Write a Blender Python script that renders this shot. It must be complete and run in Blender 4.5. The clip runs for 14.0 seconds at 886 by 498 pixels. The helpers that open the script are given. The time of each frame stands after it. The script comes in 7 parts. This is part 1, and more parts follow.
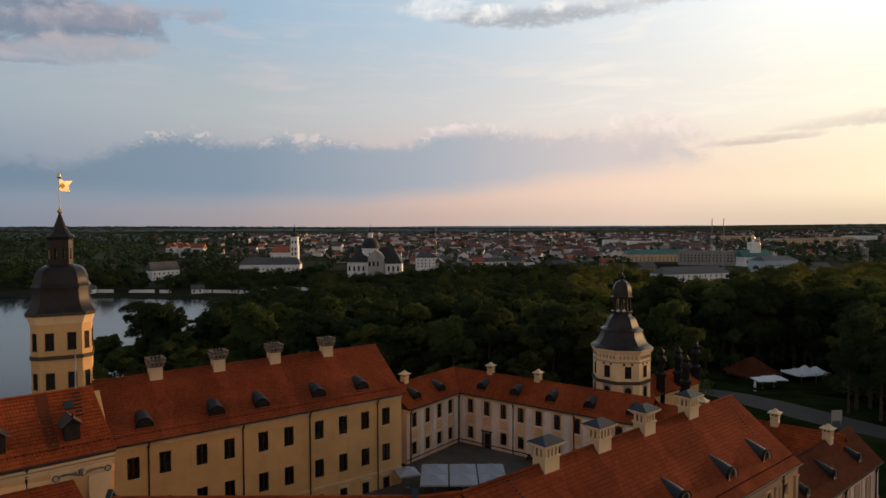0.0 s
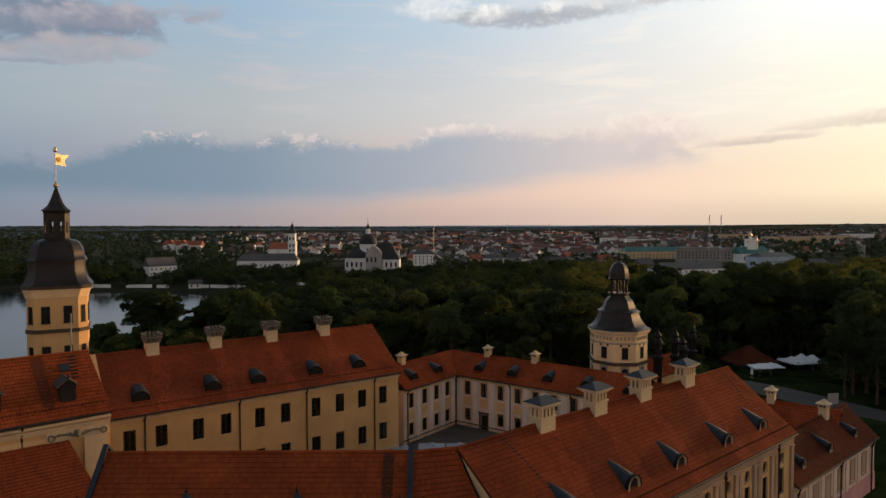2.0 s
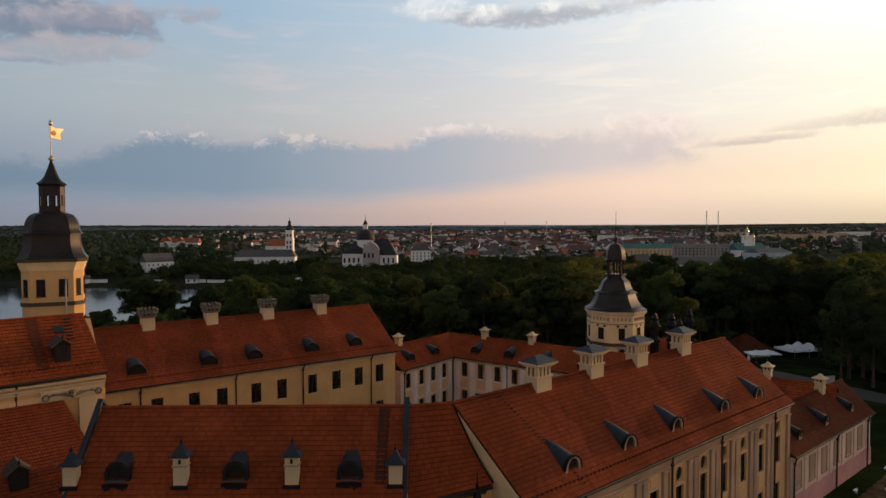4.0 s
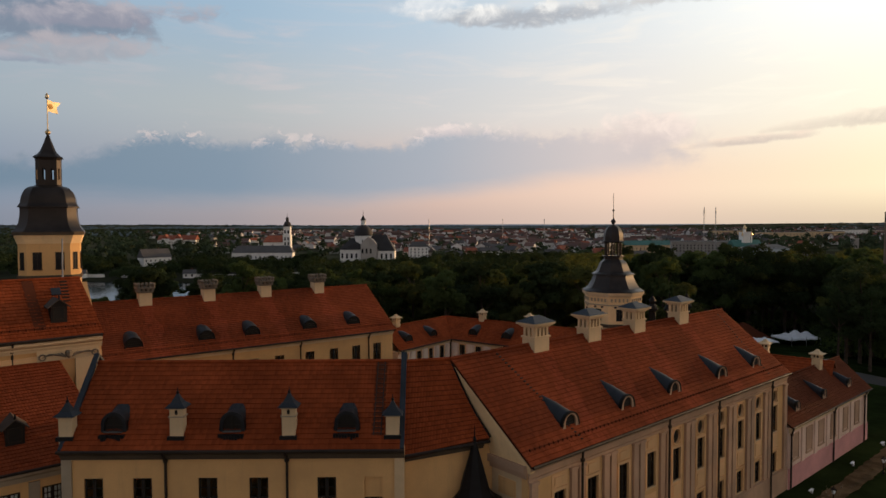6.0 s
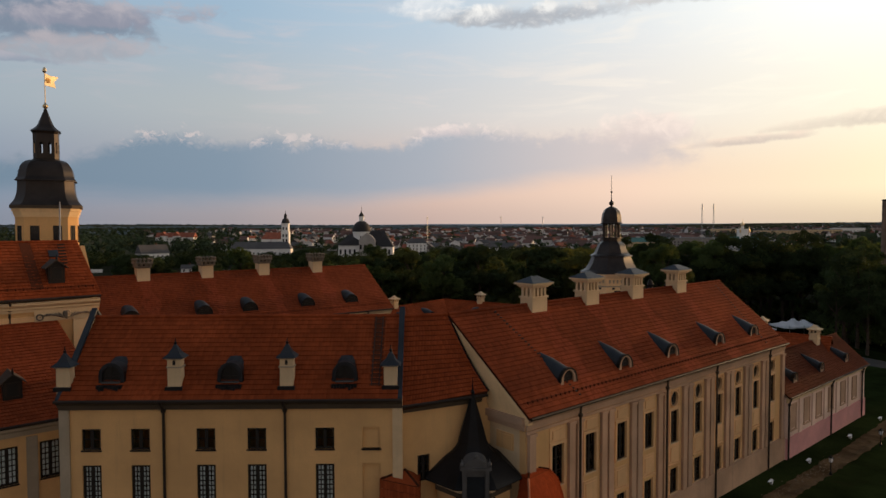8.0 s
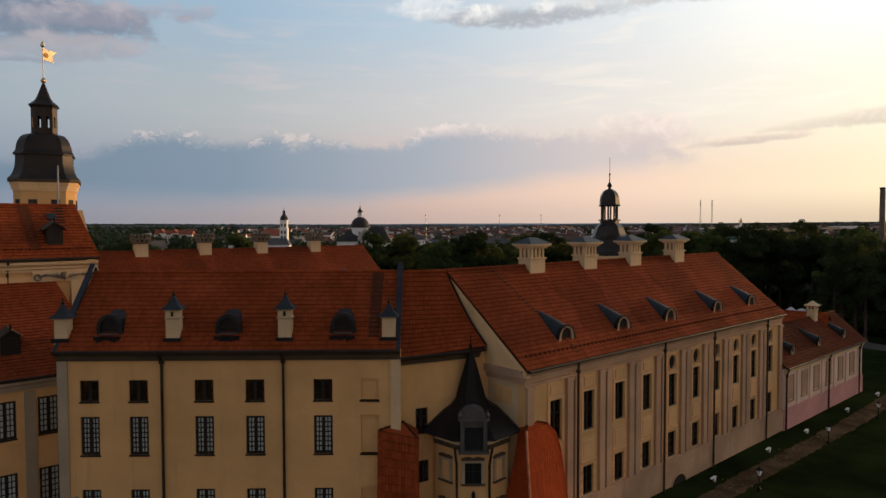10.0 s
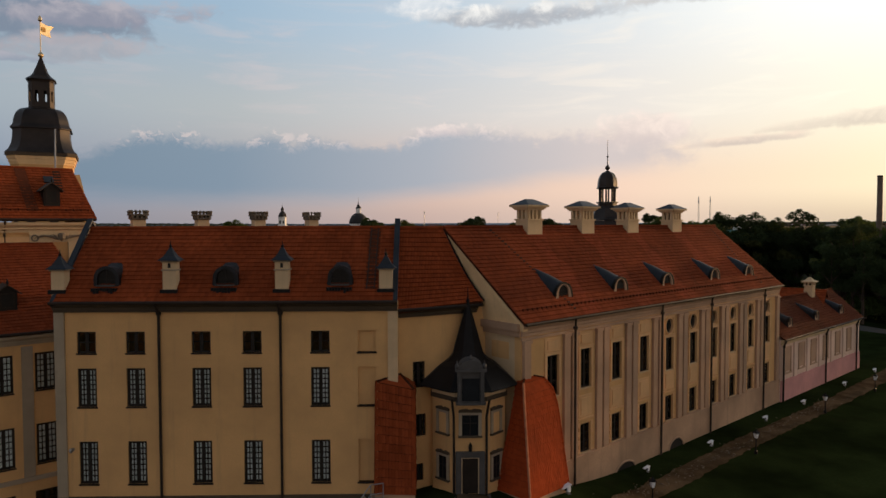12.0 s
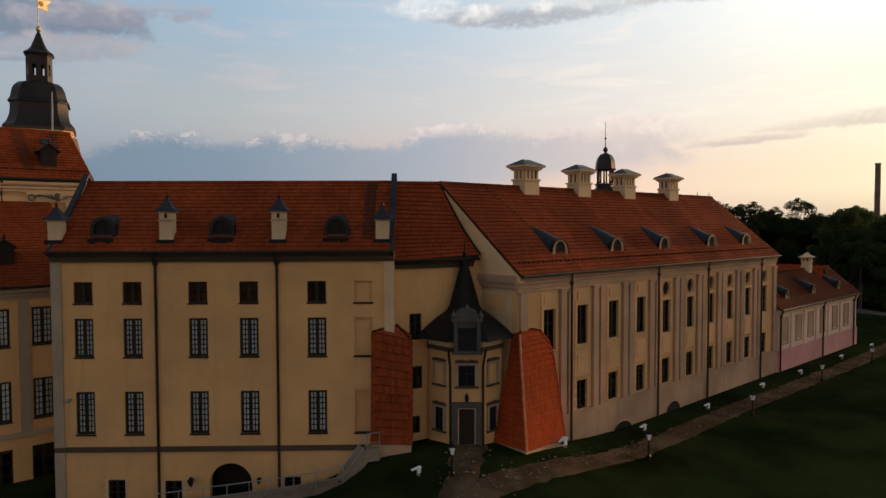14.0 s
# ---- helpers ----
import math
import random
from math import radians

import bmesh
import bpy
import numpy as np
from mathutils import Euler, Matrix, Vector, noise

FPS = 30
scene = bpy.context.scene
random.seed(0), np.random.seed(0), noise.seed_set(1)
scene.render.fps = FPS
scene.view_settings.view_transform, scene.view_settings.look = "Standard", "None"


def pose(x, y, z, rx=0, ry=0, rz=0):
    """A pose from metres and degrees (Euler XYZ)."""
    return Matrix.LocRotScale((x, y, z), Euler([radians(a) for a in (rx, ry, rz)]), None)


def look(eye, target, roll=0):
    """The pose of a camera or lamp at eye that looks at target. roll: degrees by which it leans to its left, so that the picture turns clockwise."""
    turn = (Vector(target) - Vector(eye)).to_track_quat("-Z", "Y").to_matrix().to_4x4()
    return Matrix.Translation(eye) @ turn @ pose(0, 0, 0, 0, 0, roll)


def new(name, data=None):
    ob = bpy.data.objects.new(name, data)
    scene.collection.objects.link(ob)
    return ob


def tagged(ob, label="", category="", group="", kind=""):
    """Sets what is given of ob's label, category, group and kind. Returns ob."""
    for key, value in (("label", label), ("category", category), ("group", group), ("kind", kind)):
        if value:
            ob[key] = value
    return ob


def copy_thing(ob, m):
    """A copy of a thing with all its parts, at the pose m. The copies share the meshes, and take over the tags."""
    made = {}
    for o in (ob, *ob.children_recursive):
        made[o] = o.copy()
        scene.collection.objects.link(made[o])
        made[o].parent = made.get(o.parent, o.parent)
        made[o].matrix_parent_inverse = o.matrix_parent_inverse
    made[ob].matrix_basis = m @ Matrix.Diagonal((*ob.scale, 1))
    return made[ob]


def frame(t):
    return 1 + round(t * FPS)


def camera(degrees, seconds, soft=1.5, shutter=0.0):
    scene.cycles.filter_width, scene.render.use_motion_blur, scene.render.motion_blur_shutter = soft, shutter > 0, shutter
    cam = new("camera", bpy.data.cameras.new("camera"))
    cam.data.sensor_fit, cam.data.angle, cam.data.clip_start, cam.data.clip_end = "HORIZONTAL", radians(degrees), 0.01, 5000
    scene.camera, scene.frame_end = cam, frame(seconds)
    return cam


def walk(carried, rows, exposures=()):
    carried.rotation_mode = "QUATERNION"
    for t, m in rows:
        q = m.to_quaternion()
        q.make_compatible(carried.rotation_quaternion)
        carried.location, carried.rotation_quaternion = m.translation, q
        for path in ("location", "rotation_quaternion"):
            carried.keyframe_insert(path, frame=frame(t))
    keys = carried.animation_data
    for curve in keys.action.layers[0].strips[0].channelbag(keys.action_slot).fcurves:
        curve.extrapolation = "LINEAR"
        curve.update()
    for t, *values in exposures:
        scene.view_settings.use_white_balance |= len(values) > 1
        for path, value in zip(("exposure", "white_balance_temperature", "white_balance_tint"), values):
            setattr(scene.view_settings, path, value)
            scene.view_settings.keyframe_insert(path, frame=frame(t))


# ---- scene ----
cam = camera(68.7, 14.0)
# seconds, eye x y z, yaw, pitch, roll of the sinking drone
PATH = [
    (0, -0.000, 0.000, 41.000, -0.063, -2.145, -0.170),
    (0.5, 0.019, -0.065, 40.090, -0.120, -2.152, -0.167),
    (1, 0.044, -0.118, 39.196, -0.171, -2.155, -0.166),
    (1.5, 0.077, -0.147, 38.315, -0.209, -2.147, -0.155),
    (2, 0.141, -0.154, 37.414, -0.250, -2.142, -0.147),
    (2.5, 0.190, -0.160, 36.484, -0.297, -2.144, -0.150),
    (3, 0.228, -0.168, 35.565, -0.352, -2.143, -0.157),
    (5.5, 0.293, -0.275, 31.054, -0.610, -2.148, -0.146),
    (6, 0.301, -0.293, 30.164, -0.651, -2.152, -0.135),
    (6.5, 0.320, -0.329, 29.266, -0.696, -2.158, -0.133),
    (7, 0.322, -0.365, 28.372, -0.739, -2.156, -0.135),
    (7.5, 0.316, -0.400, 27.476, -0.772, -2.147, -0.141),
    (8, 0.319, -0.449, 26.578, -0.799, -2.146, -0.146),
    (10.5, 0.369, -0.684, 22.222, -0.953, -2.144, -0.147),
    (11, 0.393, -0.729, 21.359, -0.986, -2.139, -0.143),
    (11.5, 0.407, -0.763, 20.470, -1.020, -2.141, -0.142),
    (12, 0.437, -0.804, 19.587, -1.053, -2.142, -0.144),
    (12.5, 0.488, -0.866, 18.699, -1.083, -2.144, -0.148),
    (13, 0.538, -0.912, 17.804, -1.108, -2.145, -0.157),
    (13.5, 0.580, -0.961, 16.897, -1.121, -2.146, -0.160),
    (14, 0.623, -1.004, 16.000, -1.131, -2.143, -0.162),
]
walk(cam, [(t, pose(x, y, z, 90 + pitch, 0, yaw) @ pose(0, 0, 0, 0, 0, roll)) for t, x, y, z, yaw, pitch, roll in PATH])
# ---------------------------------------------------------------- world and sun
SUN_AZ, SUN_EL = 53.3, 4.5          # degrees to the right of straight ahead, and up


class Nodes:
    """Short hand for node trees."""

    def __init__(self, tree):
        self.tree = tree

    def n(self, kind, **sets):
        node = self.tree.nodes.new(kind)
        for key, value in sets.items():
            setattr(node, key, value)
        return node

    def put(self, socket, value):
        if isinstance(value, bpy.types.NodeSocket):
            self.tree.links.new(value, socket)
        elif value is not None:
            if socket.type == "RGBA" and len(value) == 3:
                value = (*value, 1)
            socket.default_value = value

    def math(self, op, a, b=None, c=None, clamp=False):
        node = self.n("ShaderNodeMath", operation=op, use_clamp=clamp)
        for socket, value in zip(node.inputs, (a, b, c)):
            self.put(socket, value)
        return node.outputs[0]

    def mix(self, fac, a, b, blend="MIX"):
        node = self.n("ShaderNodeMix", data_type="RGBA", blend_type=blend)
        self.put(node.inputs[0], fac), self.put(node.inputs[6], a), self.put(node.inputs[7], b)
        return node.outputs[2]

    def ramp(self, fac, lo, hi, a=0.0, b=1.0, smooth=True):
        node = self.n("ShaderNodeMapRange", interpolation_type="SMOOTHSTEP" if smooth else "LINEAR")
        for socket, value in zip(node.inputs[:5], (fac, lo, hi, a, b)):
            self.put(socket, value)
        return node.outputs[0]

    def xyz(self, x, y, z=0.0):
        node = self.n("ShaderNodeCombineXYZ")
        for socket, value in zip(node.inputs, (x, y, z)):
            self.put(socket, value)
        return node.outputs[0]

    def noise(self, vector, scale, detail=4.0, rough=0.55, warp=0.0):
        node = self.n("ShaderNodeTexNoise")
        self.put(node.inputs["Vector"], vector), self.put(node.inputs["Scale"], scale)
        self.put(node.inputs["Detail"], detail), self.put(node.inputs["Roughness"], rough), self.put(node.inputs["Distortion"], warp)
        return node.outputs["Fac"]


def make_world():
    world = bpy.data.worlds.new("evening_sky")
    world.use_nodes = True
    scene.world = world
    k = Nodes(world.node_tree)
    world.node_tree.nodes.clear()
    sky = k.n("ShaderNodeTexSky", sky_type="NISHITA", sun_disc=False, sun_elevation=radians(SUN_EL), sun_rotation=radians(SUN_AZ),
              altitude=200.0, air_density=1.0, dust_density=2.5, ozone_density=1.5)
    way = k.n("ShaderNodeTexCoord").outputs["Generated"]
    part_of = k.n("ShaderNodeSeparateXYZ")
    k.put(part_of.inputs[0], way)
    x, y, z = part_of.outputs
    az, el = k.math("ARCTAN2", x, y), k.math("ARCSINE", z)

    def times(a, b):
        return k.math("MULTIPLY", a, b, clamp=True)

    round_ = k.math("DIVIDE", k.math("ADD", az, math.pi), 2 * math.pi)

    def compass(stops):
        """Colours by heading in radians from straight ahead, to the right."""
        node = k.n("ShaderNodeValToRGB")
        ramp = node.color_ramp
        for n, (a, c) in enumerate(stops):
            place = (a + math.pi) / (2 * math.pi)
            stop = ramp.elements[n] if n < 2 else ramp.elements.new(place)
            stop.position, stop.color = place, (*c, 1)
        k.put(node.inputs[0], round_)
        return node.outputs[0]

    east_low, east_mid, east_up, east_top = (0.72, 0.53, 0.40), (0.67, 0.51, 0.40), (0.53, 0.44, 0.39), (0.37, 0.35, 0.36)
    low = compass([(-3.14, east_low), (-1.5, (0.50, 0.42, 0.40)), (-0.68, (0.22, 0.27, 0.35)), (-0.3, (0.38, 0.34, 0.36)), (0.0, (0.62, 0.46, 0.41)), (0.3, (0.80, 0.61, 0.50)), (0.62, (0.72, 0.61, 0.46)), (1.6, (0.75, 0.52, 0.34)), (3.14, east_low)])
    mid = compass([(-3.14, east_mid), (-1.5, (0.52, 0.46, 0.46)), (-0.68, (0.24, 0.31, 0.42)), (-0.3, (0.42, 0.40, 0.44)), (0.0, (0.76, 0.55, 0.47)), (0.3, (0.98, 0.72, 0.57)), (0.62, (1.0, 0.88, 0.63)), (1.0, (1.25, 0.95, 0.55)), (1.7, (0.75, 0.55, 0.38)), (3.14, east_mid)])
    high = compass([(-3.14, east_up), (-1.5, (0.54, 0.52, 0.54)), (-0.68, (0.37, 0.44, 0.505)), (-0.3, (0.49, 0.525, 0.54)), (0.0, (0.67, 0.66, 0.66)), (0.3, (0.90, 0.84, 0.78)), (0.62, (1.08, 1.02, 0.84)), (1.0, (1.6, 1.35, 0.9)), (1.7, (0.65, 0.55, 0.46)), (3.14, east_up)])
    top = compass([(-3.14, east_top), (-1.5, (0.40, 0.44, 0.52)), (-0.68, (0.34, 0.46, 0.58)), (-0.3, (0.37, 0.515, 0.655)), (0.0, (0.53, 0.65, 0.76)), (0.3, (0.84, 0.88, 0.90)), (0.62, (1.25, 1.24, 1.16)), (1.0, (1.5, 1.4, 1.2)), (1.7, (0.5, 0.48, 0.46)), (3.14, east_top)])
    haze = k.mix(k.ramp(el, 0.0, 0.055), low, mid)
    haze = k.mix(k.ramp(el, 0.06, 0.18), haze, high)
    haze = k.mix(k.ramp(el, 0.16, 0.32), haze, top)
    haze = k.mix(k.ramp(el, 0.36, 0.95), haze, (0.175, 0.205, 0.25))
    base = k.n("ShaderNodeVectorMath", operation="SCALE")
    k.put(base.inputs[0], sky.outputs[0]), k.put(base.inputs["Scale"], SKY_GAIN)
    colour = k.mix(0.90, base.outputs[0], haze)

    fine = k.noise(k.xyz(k.math("MULTIPLY", az, 26.0), k.math("MULTIPLY", el, 34.0), 3.1), 1.0, 7.0, 0.60, 0.35)
    soft = k.noise(k.xyz(k.math("MULTIPLY", az, 5.0), k.math("MULTIPLY", el, 22.0), 7.7), 1.0, 5.0, 0.55, 0.3)
    wisp = k.noise(k.xyz(k.math("MULTIPLY", az, 6.0), k.math("MULTIPLY", el, 38.0), 1.4), 1.0, 5.0, 0.6, 0.6)
    curd = k.noise(k.xyz(k.math("MULTIPLY", az, 64.0), k.math("MULTIPLY", el, 80.0), 5.3), 1.0, 5.0, 0.6, 0.5)
    puff, drift, crumb = k.math("SUBTRACT", fine, 0.5), k.math("SUBTRACT", soft, 0.5), k.math("SUBTRACT", curd, 0.5)
    # thin high wisps, all round
    veil = times(times(k.ramp(wisp, 0.47, 0.75), k.ramp(el, 0.12, 0.18)), k.ramp(el, 0.42, 0.24))
    colour = k.mix(times(veil, 0.40), colour, compass([(-3.14, (0.40, 0.33, 0.30)), (-0.6, (0.50, 0.46, 0.50)), (-0.1, (0.74, 0.62, 0.60)), (0.5, (1.2, 1.1, 0.9)), (3.14, (0.40, 0.33, 0.30))]))
    # the long bank with a curdled top
    heaps = 0.0
    for a0, ra in ((-0.385, 0.055), (-0.24, 0.035), (-0.165, 0.035), (0.0, 0.04), (0.065, 0.06)):      # where the bank swells into lit heaps
        heaps = k.math("ADD", heaps, k.ramp(k.math("ABSOLUTE", k.math("SUBTRACT", az, a0)), ra * 1.5, ra * 0.2))
    crest = k.math("ADD", k.math("ADD", k.ramp(az, -0.55, -0.40, 0.092, 0.128), k.ramp(az, -0.12, 0.08, 0.0, 0.014)), k.math("ADD", k.math("MULTIPLY", heaps, 0.010), k.math("ADD", k.math("MULTIPLY", puff, 0.050), k.math("MULTIPLY", crumb, 0.036))))
    over = k.math("SUBTRACT", crest, el)
    foot = k.math("ADD", k.ramp(az, -0.1, 0.4, 0.040, 0.084), k.math("MULTIPLY", drift, 0.03))
    bank = times(times(k.ramp(over, -0.003, 0.022), k.ramp(k.math("SUBTRACT", el, foot), -0.020, 0.022)), k.ramp(k.math("ADD", az, k.math("MULTIPLY", puff, 0.2)), 0.42, 0.30))
    tone = compass([(-3.14, (0.30, 0.26, 0.27)), (-0.7, (0.15, 0.225, 0.30)), (-0.3, (0.205, 0.285, 0.37)), (0.0, (0.375, 0.42, 0.485)), (0.25, (0.64, 0.57, 0.56)), (3.14, (0.30, 0.26, 0.27))])
    tone = k.mix(times(times(k.ramp(over, 0.030, 0.004), k.ramp(k.math("ADD", k.math("MULTIPLY", fine, 0.35), k.math("MULTIPLY", curd, 0.65)), 0.47, 0.57)), k.ramp(heaps, -0.25, 0.8, 0.0, 0.95)), tone, compass([(-3.14, (0.5, 0.4, 0.36)), (-0.35, (0.88, 0.71, 0.65)), (0.2, (0.96, 0.81, 0.74)), (3.14, (0.5, 0.4, 0.36))]))
    colour = k.mix(times(bank, 0.90), colour, tone)
    # separate clouds: heading, height, half width, half height, rise, shade, light, how dense
    for a0, e0, ra, re, rise, dark, light, much in (
        (-0.62, 0.268, 0.25, 0.052, 0.06, (0.19, 0.235, 0.31), (0.36, 0.385, 0.44), 0.9),
        (-0.44, 0.282, 0.15, 0.018, 0.12, (0.28, 0.29, 0.36), (0.46, 0.43, 0.47), 0.85),
        (-0.50, 0.232, 0.10, 0.020, 0.10, (0.35, 0.355, 0.40), (0.50, 0.45, 0.47), 0.7),
        (-0.62, 0.212, 0.12, 0.007, 0.00, (0.26, 0.30, 0.38), (0.42, 0.42, 0.48), 0.7),
        (0.16, 0.308, 0.19, 0.019, 0.01, (0.40, 0.42, 0.46), (0.96, 0.94, 0.90), 0.9),
        (0.42, 0.322, 0.32, 0.020, -0.03, (0.58, 0.57, 0.57), (1.0, 0.96, 0.90), 0.85),
        (-0.01, 0.318, 0.06, 0.020, 0.05, (0.66, 0.70, 0.74), (0.96, 0.94, 0.92), 0.6),
        (0.60, 0.138, 0.14, 0.013, 0.08, (0.54, 0.46, 0.41), (0.92, 0.78, 0.64), 0.62),
        (0.46, 0.116, 0.12, 0.008, 0.06, (0.60, 0.51, 0.46), (0.94, 0.76, 0.62), 0.75),
        (0.31, 0.135, 0.075, 0.034, 0.05, (0.70, 0.60, 0.57), (0.98, 0.82, 0.73), 0.75),
        (0.02, 0.142, 0.06, 0.012, 0.00, (0.55, 0.50, 0.52), (0.88, 0.75, 0.70), 0.6),
    ):
        u = k.math("DIVIDE", k.math("SUBTRACT", az, a0), ra)
        v = k.math("DIVIDE", k.math("SUBTRACT", k.math("SUBTRACT", el, e0), k.math("MULTIPLY", k.math("SUBTRACT", az, a0), rise)), re)
        oval = k.math("SUBTRACT", 1.0, k.math("ADD", k.math("MULTIPLY", u, u), k.math("MULTIPLY", v, v)))
        shape = k.math("ADD", oval, k.math("ADD", k.math("MULTIPLY", puff, 2.6), k.math("MULTIPLY", drift, 2.2)))
        lit = k.ramp(k.math("ADD", k.math("MULTIPLY", puff, 1.6), k.math("MULTIPLY", v, 0.35)), -0.25, 0.40)
        colour = k.mix(times(k.ramp(shape, 0.0, 0.85), much), colour, k.mix(lit, dark, light))
    back = k.n("ShaderNodeBackground")
    k.put(back.inputs[0], colour), k.put(back.inputs[1], SKY_POWER)
    k.tree.links.new(back.outputs[0], k.n("ShaderNodeOutputWorld").inputs[0])


SKY_GAIN, SKY_POWER = 0.08, 1.0
make_world()
sun = new("sun", bpy.data.lights.new("sun", "SUN"))
sun.data.energy, sun.data.angle, sun.data.color = 3.2, radians(1.5), (1.0, 0.58, 0.27)
_a, _e = radians(SUN_AZ), radians(SUN_EL)
sun.matrix_world = look((0, 0, 300), Vector((0, 0, 300)) - Vector((math.sin(_a) * math.cos(_e), math.cos(_a) * math.cos(_e), math.sin(_e))))
scene.view_settings.exposure = 0.05
# ---------------------------------------------------------------- materials


def material(name, colour, rough=0.8, metal=0.0, spread=0.12, scale=1.5, fine=18.0, bump=0.15, island=0.0, piece=0.0, stain=None, streak=0.0, shine=0.25, leafy=0.0):
    """A worn surface: broad stains and fine grain on the colour, relief from the grain, and a tint of its own for each piece."""
    m = bpy.data.materials.new(name)
    m.use_nodes = True
    k = Nodes(m.node_tree)
    bsdf = m.node_tree.nodes["Principled BSDF"]
    where = k.n("ShaderNodeTexCoord").outputs["Object"]
    broad, grain = k.noise(where, scale * 0.3, 5.0, 0.6), k.noise(where, fine, 3.0, 0.6)
    dark = tuple(c * (1 - 2.2 * spread) for c in colour)
    light = tuple(min(1.0, c * (1 + 1.4 * spread)) for c in colour)
    tint = k.mix(k.ramp(broad, 0.3, 0.7), dark, light)
    tint = k.mix(k.math("MULTIPLY", k.ramp(grain, 0.35, 0.65), 0.35), tint, tuple(c * (1 - 1.5 * spread) for c in colour))
    if streak:
        flat = k.n("ShaderNodeMapping")
        k.put(flat.inputs["Vector"], where), k.put(flat.inputs["Scale"], (1.0, 1.0, 0.07))
        runs = k.ramp(k.noise(flat.outputs[0], 1.6, 6.0, 0.65), 0.52, 0.78)
        tint = k.mix(k.math("MULTIPLY", runs, streak), tint, stain or dark)
    elif stain:
        tint = k.mix(k.ramp(k.noise(where, scale * 0.8, 6.0, 0.7), 0.55, 0.75, 0.0, 0.6), tint, stain)
    if island:
        rnd = k.n("ShaderNodeNewGeometry").outputs["Random Per Island"]
        tint = k.mix(k.ramp(rnd, 0.0, 1.0, 0.0, 1.0, False), k.mix(island, tint, tuple(c * 0.45 for c in colour)), k.mix(island * 0.6, tint, tuple(min(1, c * 1.5) for c in colour)))
    if piece:
        rnd = k.n("ShaderNodeObjectInfo").outputs["Random"]
        tint = k.mix(k.ramp(rnd, 0.0, 1.0, 0.0, 1.0, False), k.mix(piece, tint, tuple(c * 0.5 for c in colour)), k.mix(piece * 0.6, tint, tuple(min(1, c * 1.5) for c in colour)))
    k.put(bsdf.inputs["Base Color"], tint)
    k.put(bsdf.inputs["Roughness"], k.ramp(broad, 0.2, 0.8, max(0.02, rough - 0.12), min(1.0, rough + 0.1)))
    bsdf.inputs["Metallic"].default_value = metal
    bsdf.inputs["Specular IOR Level"].default_value = shine
    if bump:
        node = k.n("ShaderNodeBump")
        node.inputs["Strength"].default_value, node.inputs["Distance"].default_value = bump, 0.02
        k.put(node.inputs["Height"], grain)
        k.put(bsdf.inputs["Normal"], node.outputs[0])
    if leafy:                                                 # thin leaves let light through
        through_leaf, blend = k.n("ShaderNodeBsdfTranslucent"), k.n("ShaderNodeMixShader")
        k.put(through_leaf.inputs[0], k.mix(1.0, tint, (1.7, 1.55, 0.8), "MULTIPLY")), k.put(blend.inputs[0], leafy)
        k.tree.links.new(bsdf.outputs[0], blend.inputs[1]), k.tree.links.new(through_leaf.outputs[0], blend.inputs[2])
        k.tree.links.new(blend.outputs[0], m.node_tree.nodes["Material Output"].inputs[0])
    return m


def glass_material(name):
    m = bpy.data.materials.new(name)
    m.use_nodes = True
    k = Nodes(m.node_tree)
    m.node_tree.nodes.clear()
    clear, shine, blend = k.n("ShaderNodeBsdfTransparent"), k.n("ShaderNodeBsdfGlossy"), k.n("ShaderNodeMixShader")
    clear.inputs[0].default_value, shine.inputs["Roughness"].default_value = (0.93, 0.95, 0.95, 1), 0.04
    fresnel = k.n("ShaderNodeFresnel")
    fresnel.inputs[0].default_value = 1.5
    k.put(blend.inputs[0], fresnel.outputs[0])
    k.tree.links.new(clear.outputs[0], blend.inputs[1]), k.tree.links.new(shine.outputs[0], blend.inputs[2])
    k.tree.links.new(blend.outputs[0], k.n("ShaderNodeOutputMaterial").inputs[0])
    return m


OCHRE = material("ochre_plaster", (0.67, 0.40, 0.17), 0.9, spread=0.07, scale=0.6, fine=9, bump=0.1, stain=(0.34, 0.23, 0.12), streak=0.35)
ROSE = material("rose_plaster", (0.76, 0.56, 0.44), 0.9, spread=0.08, scale=0.6, fine=9, bump=0.1, stain=(0.36, 0.27, 0.22), streak=0.35)
TOWERCREAM = material("yellow_cream_plaster", (0.80, 0.57, 0.31), 0.88, spread=0.08, scale=0.8, fine=9, bump=0.1, stain=(0.42, 0.32, 0.20), streak=0.3)
PALE = material("pale_pink_pilaster", (0.82, 0.68, 0.57), 0.88, spread=0.08, scale=0.8, fine=9, bump=0.1, stain=(0.45, 0.36, 0.29), streak=0.3)
SOOT = material("sooty_grey_crown", (0.20, 0.165, 0.125), 0.9, spread=0.2, scale=1.5, fine=9, bump=0.2)
PINK = material("pink_plinth", (0.62, 0.30, 0.28), 0.9, spread=0.1, scale=0.6, fine=9, bump=0.12, stain=(0.42, 0.24, 0.22), streak=0.4)
CREAM = material("cream_plaster", (0.64, 0.47, 0.28), 0.88, spread=0.08, scale=0.8, fine=9, bump=0.1, stain=(0.36, 0.29, 0.20), streak=0.35)
DARKTRIM = material("dark_brown_stucco", (0.085, 0.064, 0.043), 0.9, spread=0.12, scale=0.8, fine=9, bump=0.12)
TAN = material("tan_stucco", (0.47, 0.305, 0.20), 0.9, spread=0.1, scale=0.7, fine=9, bump=0.12, stain=(0.25, 0.19, 0.13), streak=0.4)
